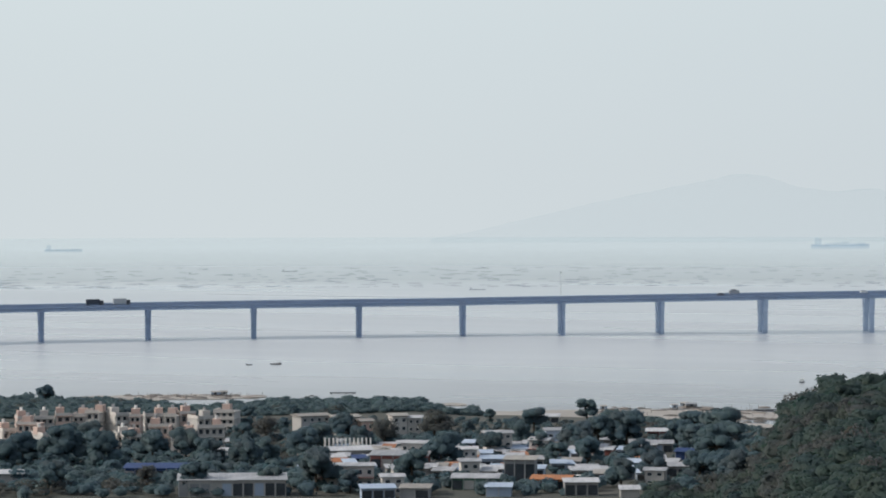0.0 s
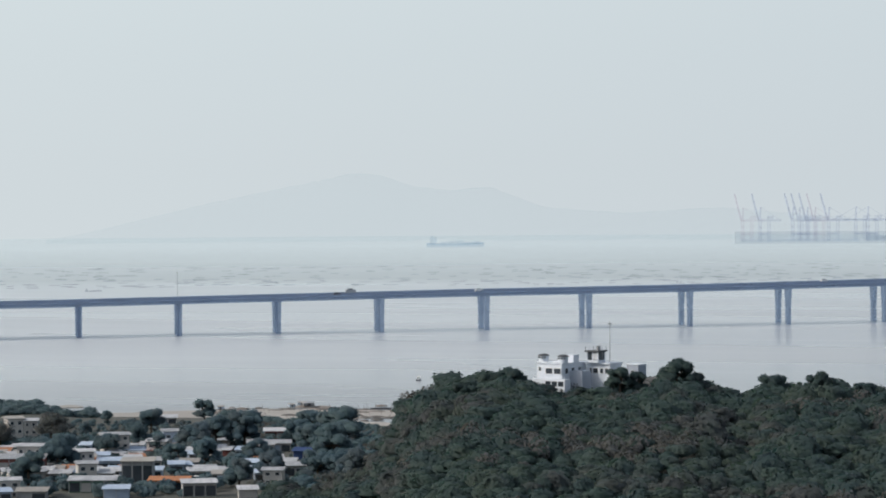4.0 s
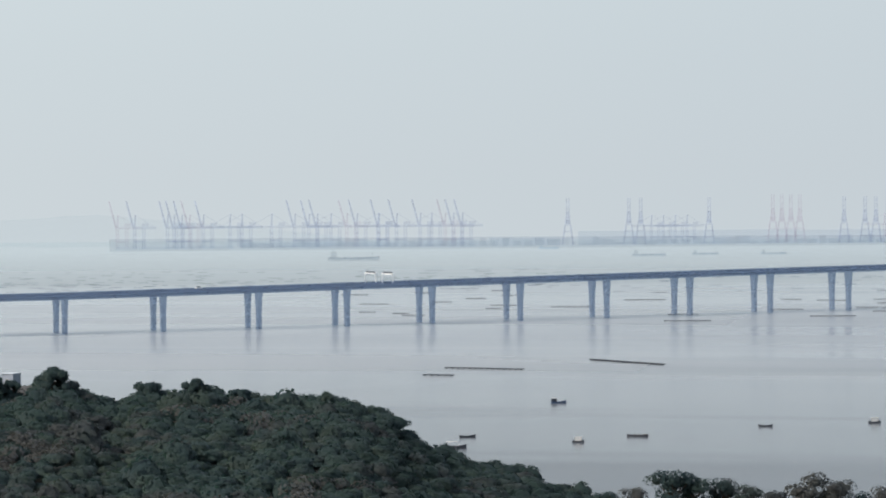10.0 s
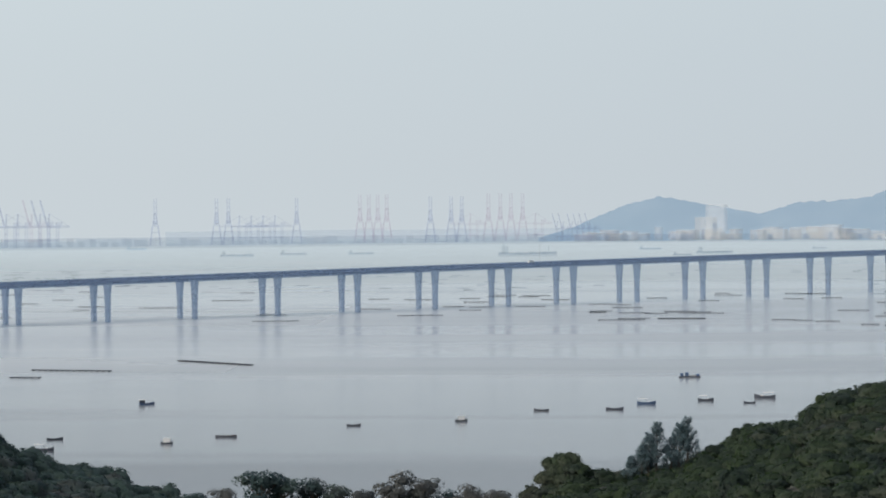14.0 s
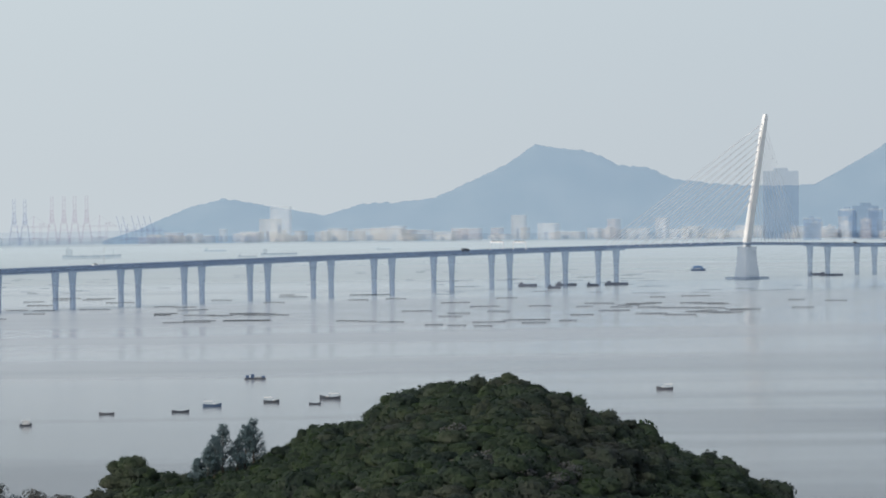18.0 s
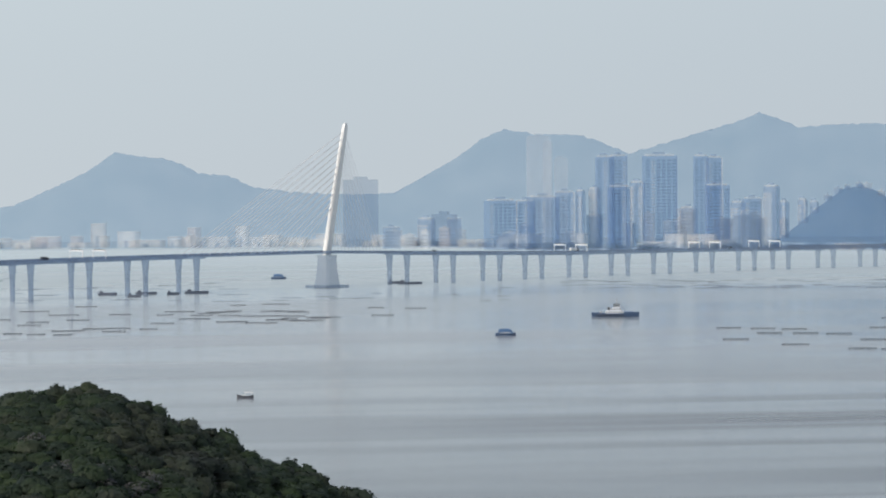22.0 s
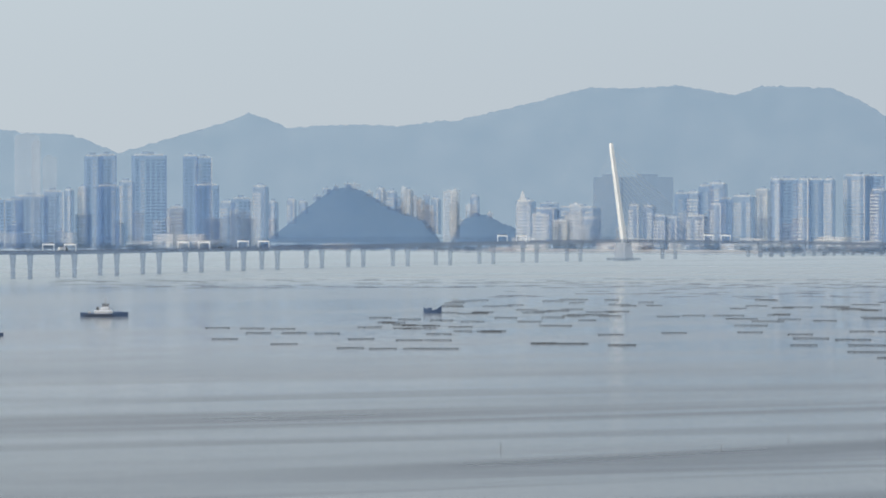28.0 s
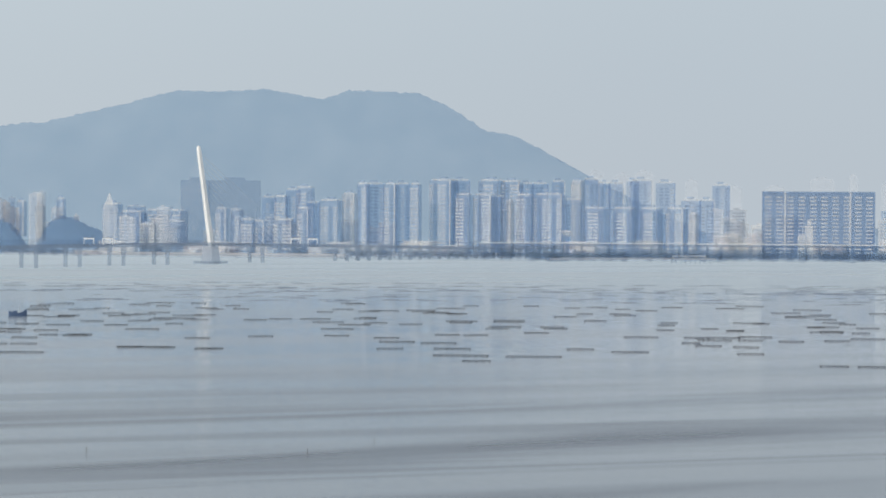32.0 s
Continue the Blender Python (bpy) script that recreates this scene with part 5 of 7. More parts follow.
def boat(kind, az, d, length, seed):
    r = random.Random(seed)
    p = polar(az, d, 0)
    m = pose(p.x, p.y, 0, 0, 0, -az + r.uniform(-14, 14) + (180 if r.random() < 0.3 else 0))
    L = length
    beam = max(1.2, L * 0.24)
    if kind == "sampan":
        root = thing("sampan", m, "dark wooden open sampan moored in the calm bay", "boat", "moored boats")
        part("hull", hull(L, beam, L * 0.075 + 0.15, 0.9), HULL_DARK, root)
        for f in (-0.25, 0.05, 0.28):
            part("thwart", boxed(L * f - 0.12, L * f + 0.12, -beam * 0.38, beam * 0.38, L * 0.06 + 0.1, L * 0.06 + 0.18), DARK_PAINT, root)
        part("outboard_motor", boxed(-L * 0.5 - 0.25, -L * 0.5 + 0.1, -0.18, 0.18, 0.1, 1.0, bevel=0.05), DARK_PAINT, root)
    elif kind in ("canopy", "cabin", "small"):
        root = thing("fishing_boat", m, "small dark fishing boat with a pale canopy moored in the bay", "boat", "moored boats")
        part("hull", hull(L, beam, L * 0.09 + 0.15, 0.8), HULL_BLUE if r.random() < 0.15 else HULL_DARK, root)
        x0, x1 = (-0.42, 0.02) if kind == "canopy" else (-0.48, -0.12) if kind == "cabin" else (-0.3, 0.3)
        zt = L * 0.09 + 1.7
        for x in (x0, x1):
            for y in (-0.36, 0.36):
                part("canopy_post", tube(bmesh.new(), (L * x, beam * y, 0.3), (L * x, beam * y, zt), 0.05), STEEL, root)
        part("canopy", rings(bmesh.new(), [[(L * x, -beam * 0.45, zt + 0.01), (L * x, 0, zt + 0.25), (L * x, beam * 0.45, zt + 0.01), (L * x, 0, zt + 0.12)] for x in (x0 - 0.03, x1 + 0.03)]), CANVAS, root)
        if kind != "canopy":
            part("cabin", boxed(L * x0 + 0.1, L * x1 - 0.1, -beam * 0.33, beam * 0.33, 0.3, zt - 0.15, bevel=0.05), WHITE_PAINT if kind == "small" else HULL_DARK, root)
        part("engine_box", boxed(L * 0.08, L * 0.2, -beam * 0.2, beam * 0.2, 0.25, L * 0.09 + 0.6, bevel=0.05), CANVAS, root)
    elif kind == "long":
        root = thing("long_boat", m, "long dark wooden work boat with low gear on deck", "boat", "moored boats")
        part("hull", hull(L, beam * 0.8, L * 0.08, 0.5), HULL_DARK, root)
        for f in (-0.38, -0.3, -0.1, 0.12):
            part("gear_crate", boxed(L * f - 0.3, L * f + 0.3, -0.4, 0.4, 0.4, L * 0.08 + r.uniform(0.3, 0.7), bevel=0.04), BARK, root)
    elif kind == "barge":
        root = thing("work_barge", m, "flat work barge with two low deckhouses", "barge", "moored boats")
        part("hull", boxed(-L / 2, L / 2, -L * 0.16, L * 0.16, -0.4, 0.7, bevel=0.15), HULL_DARK, root)
        for f, w, h in ((-0.36, 0.14, 2.1), (-0.12, 0.16, 2.5), (0.38, 0.16, 1.7)):
            part("deckhouse", boxed(L * (f - w / 2), L * (f + w / 2), -L * 0.11, L * 0.11, 0.705, h, bevel=0.06), HULL_BLUE, root)
        part("rail", boxed(-L * 0.04, L * 0.3, -L * 0.15, -L * 0.14, 0.705, 1.3), STEEL, root)
    elif kind == "covered":
        root = thing("covered_boat", m, "dark blue covered boat lying low on the water", "boat", "moored boats")
        part("hull", hull(L, L * 0.34, L * 0.11, 0.4, 0.9), HULL_BLUE, root)
        rows = []
        for f, s in ((-0.36, 0.7), (-0.3, 0.95), (0.0, 1.0), (0.22, 0.9), (0.34, 0.55)):
            rows.append([(L * f, L * 0.15 * math.cos(math.pi * k / 6), L * 0.1 + L * 0.25 * s * math.sin(math.pi * k / 6)) for k in range(7)])
        part("cover", rings(bmesh.new(), rows), COVER_BLUE, root, "rounded blue tarpaulin cover")
        part("light_stripe", boxed(-L * 0.3, L * 0.2, -L * 0.155, -L * 0.15, L * 0.135, L * 0.16), CANVAS, root)
    elif kind == "dark":
        root = thing("beached_barge", m, "dark steel boat with raised bow and stern", "boat", "moored boats")
        part("hull", hull(L, L * 0.36, L * 0.15, 1.5, 0.8), HULL_BLUE, root)
        part("deckhouse", boxed(-L * 0.28, -L * 0.02, -L * 0.10, L * 0.10, L * 0.09, L * 0.30, bevel=0.1), HULL_BLUE, root)
        part("mast", tube(bmesh.new(), (L * 0.1, 0, L * 0.1), (L * 0.1, 0, L * 0.62), 0.12), STEEL, root)
    return root


for k, (kind, az, d, L) in enumerate([("sampan", -9.58, 1318, 6.2), ("canopy", -9.78, 1267, 8.0), ("cabin", -8.04, 1506, 7.0), ("small", -7.71, 1292, 4.6), ("long", -6.71, 1319, 8.4), ("sampan", -4.55, 1370, 5.5),
                                      ("small", -2.73, 1391, 5.1), ("sampan", -1.38, 1447, 6.3), ("sampan", -0.13, 1452, 7.3), ("canopy", 0.40, 1485, 8.2), ("canopy", 1.40, 1506, 7.0), ("barge", 1.13, 1673, 10.6)]):
    boat(kind, az, d, L, k)
for k, (kind, az, d, L) in enumerate([("sampan", 2.13, 1491, 5.0), ("canopy", 2.39, 1523, 9.6), ("canopy", 8.05, 1569, 7.8), ("covered", 12.46, 2137, 12.8), ("dark", 19.85, 2447, 13.1), ("covered", 8.63, 3286, 14.2),
                                      ("sampan", -30.28, 1787, 3.0), ("long", -29.83, 1791, 6.0), ("small", -20.95, 1641, 2.6)]):
    boat(kind, az, d, L, 30 + k)


TUG_WHITE = material("weathered_deckhouse_paint", (0.66, 0.70, 0.75), (0.54, 0.58, 0.63), scale=0.5, rough=0.6)


def tug():
    p = polar(14.32, 2404, 0)
    L = 33.7
    root = thing("tug_boat", pose(p.x, p.y, 0, 0, 0, -14.3 - 4), "dark blue tug boat with a white stepped wheelhouse", "boat")
    part("hull", hull(L, 8.5, 2.3, 0.38, 0.85), HULL_BLUE, root)
    part("fender", rings(bmesh.new(), [[(x, y, 1.0 + z) for y, z in ((-4.4, 0), (-4.4, 0.6), (-4.1, 0.6), (-4.1, 0))] for x in (-14, 6)]), HULL_DARK, root, "black rubber fender")
    part("deckhouse", boxed(-7.0, 5.5, -2.8, 2.8, 1.0, 4.4, bevel=0.2), TUG_WHITE, root)
    part("deckhouse", boxed(-3.4, 4.0, -2.3, 2.3, 4.41, 6.2, bevel=0.2), TUG_WHITE, root)
    wheel = part("wheelhouse", boxed(-1.6, 3.2, -2.0, 2.0, 6.21, 8.7, bevel=0.2), TUG_WHITE, root)
    for x in (-1.3, 0.2, 1.7):
        part("pane", boxed(x, x + 1.1, -2.06, -2.005, 7.0, 8.3), WINDOW, wheel)
    part("wheelhouse_roof", boxed(-2.0, 3.6, -2.4, 2.4, 8.71, 9.05, bevel=0.1), DARK_PAINT, wheel)
    for x in (-6.0, -4.2, -2.4, -0.6, 1.2, 3.0, 4.6):
        part("porthole", boxed(x - 0.4, x + 0.4, -2.86, -2.805, 2.8, 3.7), WINDOW, root)
    part("funnel", boxed(-5.6, -3.9, -0.9, 0.9, 4.41, 6.8, bevel=0.2), DARK_PAINT, root)
    part("mast", tube(bmesh.new(), (0.8, 0, 9.05), (0.8, 0, 13.4), 0.18, 0.08), STEEL, root)
    part("winch", boxed(-11.5, -9.5, -1.0, 1.0, 1.8, 3.6, bevel=0.2), STEEL, root)
    for x in (-2.6, -0.6, 1.4, 3.2):
        part("porthole", boxed(x - 0.45, x + 0.45, -2.36, -2.305, 4.9, 5.8), WINDOW, root)
    part("bulwark", boxed(6.5, 13.0, -2.6, 2.6, 2.2, 3.6, bevel=0.3), HULL_BLUE, root)
    part("yard", boxed(-0.9, 2.5, -0.08, 0.08, 11.6, 11.75), STEEL, root)


tug()


def raft_template(length):
    """A long narrow oyster raft: two side beams, cross poles and a row of drum floats."""
    root = thing("oyster_raft", pose(0, 0, -50), "long dark timber oyster raft floating low on the bay", "raft", "oyster rafts")
    w = 2.2
    for y in (-w / 2, w / 2):
        part("side_beam", boxed(-length / 2, length / 2, y - 0.15, y + 0.15, 0.30, 0.55), RAFT_WOOD, root)
    n = int(length / 1.5)
    bm = bmesh.new()
    for k in range(n + 1):
        x = -length / 2 + 0.2 + (length - 0.4) * k / n
        box(bm, x - 0.09, x + 0.09, -w / 2 - 0.3, w / 2 + 0.3, 0.552, 0.72)
    tagged(part("deck", bm, RAFT_WOOD, root), kind="stuff")
    bm = bmesh.new()
    for k in range(max(3, n // 2)):
        x = -length / 2 + 0.8 + (length - 1.6) * k / (max(3, n // 2) - 1)
        tube(bm, (x, -0.7, 0.05), (x, 0.7, 0.05), 0.32, n=7)
    tagged(part("float_bed", bm, HULL_DARK, root), kind="stuff")
    return root



RAFTS_A = [
    (16.22, 2223, 14.8), (16.34, 2076, 14.2), (16.80, 2214, 15.5), (16.91, 2153, 15.1), (17.32, 2205, 14.7), (17.51, 2152, 14.3), (18.07, 2144, 15.4),
    (17.34, 2015, 15.8), (18.46, 1969, 15.1), (19.01, 1962, 14.7), (19.82, 1961, 32.4), (18.97, 2368, 14.6), (18.79, 2226, 17.8), (18.64, 2072, 14.8),
    (19.07, 2299, 12.3), (19.46, 2341, 15.6), (19.37, 2257, 18.8), (19.63, 2210, 20.3), (19.45, 2058, 14.4), (19.95, 2057, 14.7), (19.96, 2134, 14.6),
    (20.36, 2171, 13.7), (20.81, 2163, 15.5), (20.14, 2450, 13.1), (20.67, 2449, 13.5), (21.09, 2366, 15.8), (21.73, 2023, 15.2), (22.26, 2017, 15.8),
]
RAFTS_B = [
    (22.86, 2126, 15.2), (23.07, 2004, 16.7), (27.31, 1937, 29.1), (27.57, 1880, 17.2), (28.54, 1930, 32.8), (29.33, 2014, 15.1), (30.17, 1987, 23.2),
    (31.49, 2066, 16.5), (32.12, 2056, 14.4), (33.60, 1860, 15.8), (34.33, 1858, 22.0), (26.93, 2076, 24.9), (21.97, 2018, 33.6), (23.04, 2002, 16.7),
    (-0.41, 2413, 10.1), (0.20, 2397, 22.0), (1.11, 2406, 39.3), (0.20, 2310, 23.1), (0.99, 2302, 29.5), (2.71, 2285, 17.1), (3.04, 2274, 13.3),
    (3.45, 2262, 15.1), (4.16, 2216, 12.6), (4.55, 2205, 13.2), (4.44, 2337, 14.4), (5.09, 2247, 24.3), (4.99, 2194, 13.9), (5.73, 2275, 29.6),
]
RAFTS_C = [
    (5.85, 2233, 14.9), (6.43, 2261, 13.2), (6.71, 2481, 13.2), (7.21, 2410, 24.9), (7.84, 2359, 19.7), (8.33, 2338, 24.5), (8.99, 2368, 14.2),
    (9.27, 2411, 16.1), (7.65, 2522, 21.0), (8.32, 2447, 28.5), (8.89, 2442, 16.3), (8.96, 2510, 14.6), (10.27, 2580, 12.9), (10.94, 2563, 14.5),
    (7.94, 2646, 13.2), (8.58, 2662, 20.0), (-5.86, 2305, 27.7), (-3.42, 2376, 32.5),
    (-2.57, 2455, 16.4), (-0.42, 2405, 11.2), (-0.01, 2289, 38.1), (0.09, 2487, 20.7), (1.01, 2310, 32.7), (1.33, 2387, 37.0), (-7.80, 2543, 31.8),
]
RAFTS_D = [
    (-6.58, 2672, 35.6), (-11.27, 2464, 13.1),
]
RAFTS = [(-21.75, 1447, 16.0), (-21.45, 1452, 16.0), (-21.2, 1440, 12.0), (-22.3, 1458, 12.0), (-28.7, 1560, 8.0)] + RAFTS_A + RAFTS_B + RAFTS_C + RAFTS_D
TEMPLATES = {L: raft_template(L) for L in (12.0, 16.0, 22.0, 32.0, 44.0, 61.0)}
for az, d, L in RAFTS:
    size = min((12.0, 16.0, 22.0, 32.0), key=lambda s: abs(s - L))
    p = polar(az, d, 0)
    copy_thing(TEMPLATES[size], pose(p.x, p.y, 0.0, 0, 0, -az + random.uniform(-5, 5)))
# three long ones adrift off the station hill, lying across the line of sight
for x, y, size, turn in ((-218, 1805, 61.0, -44), (-285, 1741, 44.0, -14), (-299, 1684, 16.0, -10)):
    copy_thing(TEMPLATES[size], pose(x, y, 0.0, 0, 0, turn)).scale = (1, 1.2, 1.1)
# the denser farm beyond the ones picked out singly, by water areas
for a0, a1, d0, d1, count in ((20.0, 34.8, 2240, 2700, 92), (23, 34.8, 2130, 2420, 24), (18.5, 21, 2150, 2400, 6), (-3, 9, 2350, 2760, 36), (6.5, 10.5, 2330, 2620, 9), (-12, -1, 2400, 2900, 18), (26, 34.8, 1960, 2180, 10)):
    for k in range(count):
        az, d = random.uniform(a0, a1), random.uniform(d0, d1)
        p = polar(az, d, 0)
        copy_thing(TEMPLATES[random.choice((12.0, 16.0, 16.0, 22.0))], pose(p.x, p.y, 0.0, 0, 0, -az + random.uniform(-6, 6)))
for ob in TEMPLATES.values():
    for o in list(ob.children_recursive) + [ob]:
        bpy.data.objects.remove(o)


def far_rafts():
    """Rows of rafts far out, too fine to pick apart."""
    bm = bmesh.new()
    rr = random.Random(5)
    for a0, a1, d0, d1, count in ((-37, -8, 2930, 3500, 620), (-12, 8, 2850, 3400, 110), (13.5, 35.5, 2960, 3200, 330), (21, 35.5, 2720, 2960, 90), (4, 13, 2700, 3050, 24)):
        for k in range(count):
            az, d = rr.uniform(a0, a1), d0 + (d1 - d0) * rr.random() ** 1.3
            p, L = polar(az, d, 0), rr.uniform(4, 13) if az < 4 else rr.uniform(8, 26)
            t = radians(-az + rr.uniform(-7, 7))
            u, v = Vector((math.cos(t), math.sin(t), 0)), Vector((-math.sin(t), math.cos(t), 0))
            rings(bm, [[p + u * s * L / 2 + v * y + Vector((0, 0, z)) for y, z in ((-0.9, -0.1), (-0.9, 0.32), (0.9, 0.32), (0.9, -0.1))] for s in (-1, 1)])
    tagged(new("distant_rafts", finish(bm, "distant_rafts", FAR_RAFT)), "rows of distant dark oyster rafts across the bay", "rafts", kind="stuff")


# haze put into the raft timber: bluish base, mostly see-through
FAR_RAFT = material("hazed_raft_timber", (0.10, 0.13, 0.18), (0.16, 0.19, 0.24), scale=0.02, rough=0.8, clear=0.27, air=(0.97, 0.985, 1.0))
far_rafts()

# stakes in the near shallows
for az, d, h in ((24.72, 1255, 2.6), (25.85, 1312, 2.0), (21.0, 1263, 2.4)):
    p = polar(az, d, 0)
    stake = thing("mooring_stake", pose(p.x, p.y, 0, 3, 2, 0), "thin dark wooden stake standing in shallow water", "stake")
    part("pole", tube(bmesh.new(), (0, 0, -1), (0, 0, h), 0.10, 0.07), BARK, stake)
    part("binding", tube(bmesh.new(), (0, 0, h * 0.6), (0, 0, h * 0.68), 0.13), RAFT_WOOD, stake)


def ship(az, d, L, kind):
    p = polar(az, d, 0)
    words = {"cargo": "hazy grey cargo ship with its bridge aft", "barge": "hazy low dredger barge", "container": "hazy laden container ship"}[kind]
    root = thing("cargo_ship", pose(p.x, p.y, 0, 0, 0, -az + (L * 7) % 16 - 8), words, "ship", "distant ships")
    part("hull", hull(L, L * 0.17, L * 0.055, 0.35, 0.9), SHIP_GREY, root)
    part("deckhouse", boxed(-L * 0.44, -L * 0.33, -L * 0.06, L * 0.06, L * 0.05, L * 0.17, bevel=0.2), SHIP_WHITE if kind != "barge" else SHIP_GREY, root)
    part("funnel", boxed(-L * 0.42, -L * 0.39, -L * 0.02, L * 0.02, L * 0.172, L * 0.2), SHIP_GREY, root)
    if kind == "container":
        for k in range(5):
            x = -L * 0.26 + k * L * 0.14
            part("container_stack", boxed(x, x + L * 0.12, -L * 0.07, L * 0.07, L * 0.052, L * (0.085 + 0.012 * (k % 3))), SHIP_GREY, root)
    else:
        for k in range(3):
            x = -L * 0.2 + k * L * 0.2
            part("hatch", boxed(x, x + L * 0.13, -L * 0.05, L * 0.05, L * 0.045, L * 0.07), SHIP_GREY, root)
        part("derrick", tube(bmesh.new(), (L * 0.36, 0, L * 0.05), (L * 0.36, 0, L * 0.16), L * 0.008), SHIP_GREY, root)


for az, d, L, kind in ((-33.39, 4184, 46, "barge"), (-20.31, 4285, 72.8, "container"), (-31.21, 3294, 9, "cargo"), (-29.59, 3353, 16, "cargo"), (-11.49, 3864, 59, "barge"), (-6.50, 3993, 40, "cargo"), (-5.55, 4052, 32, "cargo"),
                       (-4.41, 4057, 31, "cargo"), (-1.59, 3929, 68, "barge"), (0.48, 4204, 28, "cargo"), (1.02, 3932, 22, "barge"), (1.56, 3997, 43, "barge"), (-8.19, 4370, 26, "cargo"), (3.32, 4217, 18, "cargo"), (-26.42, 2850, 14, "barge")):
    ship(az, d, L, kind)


# ---- on the bridge: sign gantries, lamp masts, vehicles ----
GANTRY_WHITE = material("white_gantry_paint", (0.80, 0.81, 0.82), (0.72, 0.73, 0.74), scale=0.3, rough=0.5)


def gantry(az, far, legs=(-7.6, 7.6)):
    p, h = deck_point(az, far), deck_heading(az, far)
    root = thing("sign_gantry", pose(p.x, p.y, p.z, 0, 0, math.degrees(math.atan2(h.y, h.x))), "white steel sign gantry spanning the bridge deck", "gantry", "bridge gantries")
    for y in legs:
        part("leg", boxed(-0.3, 0.3, y - 0.2, y + 0.2, 0, 6.2, bevel=0.05), GANTRY_WHITE, root)
    part("beam", boxed(-0.5, 0.5, legs[0] - 0.4, legs[1] + 0.4, 6.205, 7.2, bevel=0.06), GANTRY_WHITE, root)
    for y in (-4.5, 0, 4.5):
        part("signal_box", boxed(-0.7, 0.7, y - 0.6, y + 0.6, 7.21, 8.1, bevel=0.06), DARK_PAINT, root)


for az in (-10.92, 5.62, 13.75, 16.0, 17.0, 21.35, 24.8):
    gantry(az, False)
    gantry(az - 0.08, True)


def vehicle(az, far, length, height, mat, kind, label):
    p, h = deck_point(az, far), deck_heading(az, far)
    root = thing(kind, pose(p.x, p.y, p.z + 0.01, 0, 0, math.degrees(math.atan2(h.y, h.x))), label, "vehicle", "bridge traffic")
    part("body", boxed(-length / 2, length / 2 - (2.4 if height > 3 else 0), 2.0, 4.4, 0.9 if height > 3 else 0.35, height, bevel=0.12), mat, root)
    if height > 3:
        part("cab", boxed(length / 2 - 2.1, length / 2, 2.05, 4.35, 0.6, height * 0.8, bevel=0.2), DARK_PAINT, root)
    else:
        part("cabin", boxed(-length * 0.28, length * 0.2, 2.1, 4.3, height + 0.005, height + 0.6, bevel=0.15), WINDOW, root)
    for x in (-length * 0.36, length * 0.36):
        for y in (2.0, 4.2):
            part("wheel", tube(bmesh.new(), (x, y, 0.45), (x, y + 0.28, 0.45), 0.45, n=10), DARK_PAINT, root)


for az, far, L, hh, mat, kind, label in ((-32.85, False, 10.5, 4.0, HULL_DARK, "truck", "dark box truck driving on the bridge"), (-32.4, False, 10.5, 4.2, STEEL, "truck", "grey container truck driving on the bridge"),
                                         (-22.3, False, 4.6, 1.3, DARK_PAINT, "car", "dark car driving on the bridge"), (-22.0, True, 6.5, 2.6, STEEL, "van", "grey van driving on the bridge"), (-19.9, False, 4.6, 1.3, WHITE_PAINT, "car", "white car driving on the bridge"),
                                         (-13.9, True, 4.6, 1.3, WHITE_PAINT, "car", "white car driving on the bridge"), (4.75, False, 7.5, 3.1, HULL_DARK, "truck", "dark truck driving on the bridge"), (-1.2, True, 4.6, 1.3, WHITE_PAINT, "car", "white car driving on the bridge"),
                                         (13.95, True, 11.0, 3.6, WHITE_PAINT, "bus", "white bus driving on the bridge"), (11.3, False, 4.6, 1.3, DARK_PAINT, "car", "dark car driving on the bridge"), (16.3, False, 4.6, 1.3, DARK_PAINT, "car", "dark car driving on the bridge")):
    vehicle(az, far, L, hh, mat, kind, label)
for az, hgt in ((-25.05, 15.5), (-1.1, 13)):
    p = deck_point(az, True)
    post = thing("camera_mast", pose(p.x, p.y, p.z), "slim grey mast standing on the bridge", "mast")
    part("pole", tube(bmesh.new(), (0, 7.0, 0), (0, 7.0, hgt), 0.22, 0.12), STEEL, post)
    part("camera_head", boxed(-0.4, 0.4, 6.6, 7.4, hgt + 0.005, hgt + 0.6, bevel=0.05), STEEL, post)
# work barges and platforms moored at the pier feet near the channel
for az, d, L in ((5.75, 2905, 16), (6.4, 2915, 18), (6.2, 2850, 11), (7.25, 2925, 20), (6.85, 2900, 10), (10.6, 3140, 14), (10.85, 3120, 22)):
    p = polar(az, d, 0)
    b = thing("pier_barge", pose(p.x, p.y, 0, 0, 0, -az + 4), "low grey steel barge moored at a bridge pier", "barge", "pier barges")
    part("hull", boxed(-L / 2, L / 2, -3, 3, -0.5, 1.9, bevel=0.2), SHIP_DECK, b)
    part("winch_house", boxed(-L * 0.4, -L * 0.25, -1.5, 1.5, 1.905, 3.4, bevel=0.1), SHIP_DECK, b)


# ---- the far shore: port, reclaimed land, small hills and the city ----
# far-shore haze is imitated by part see-through, blue-tinted surfaces
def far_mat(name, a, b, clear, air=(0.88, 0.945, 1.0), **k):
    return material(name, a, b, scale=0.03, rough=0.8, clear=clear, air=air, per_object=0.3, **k)


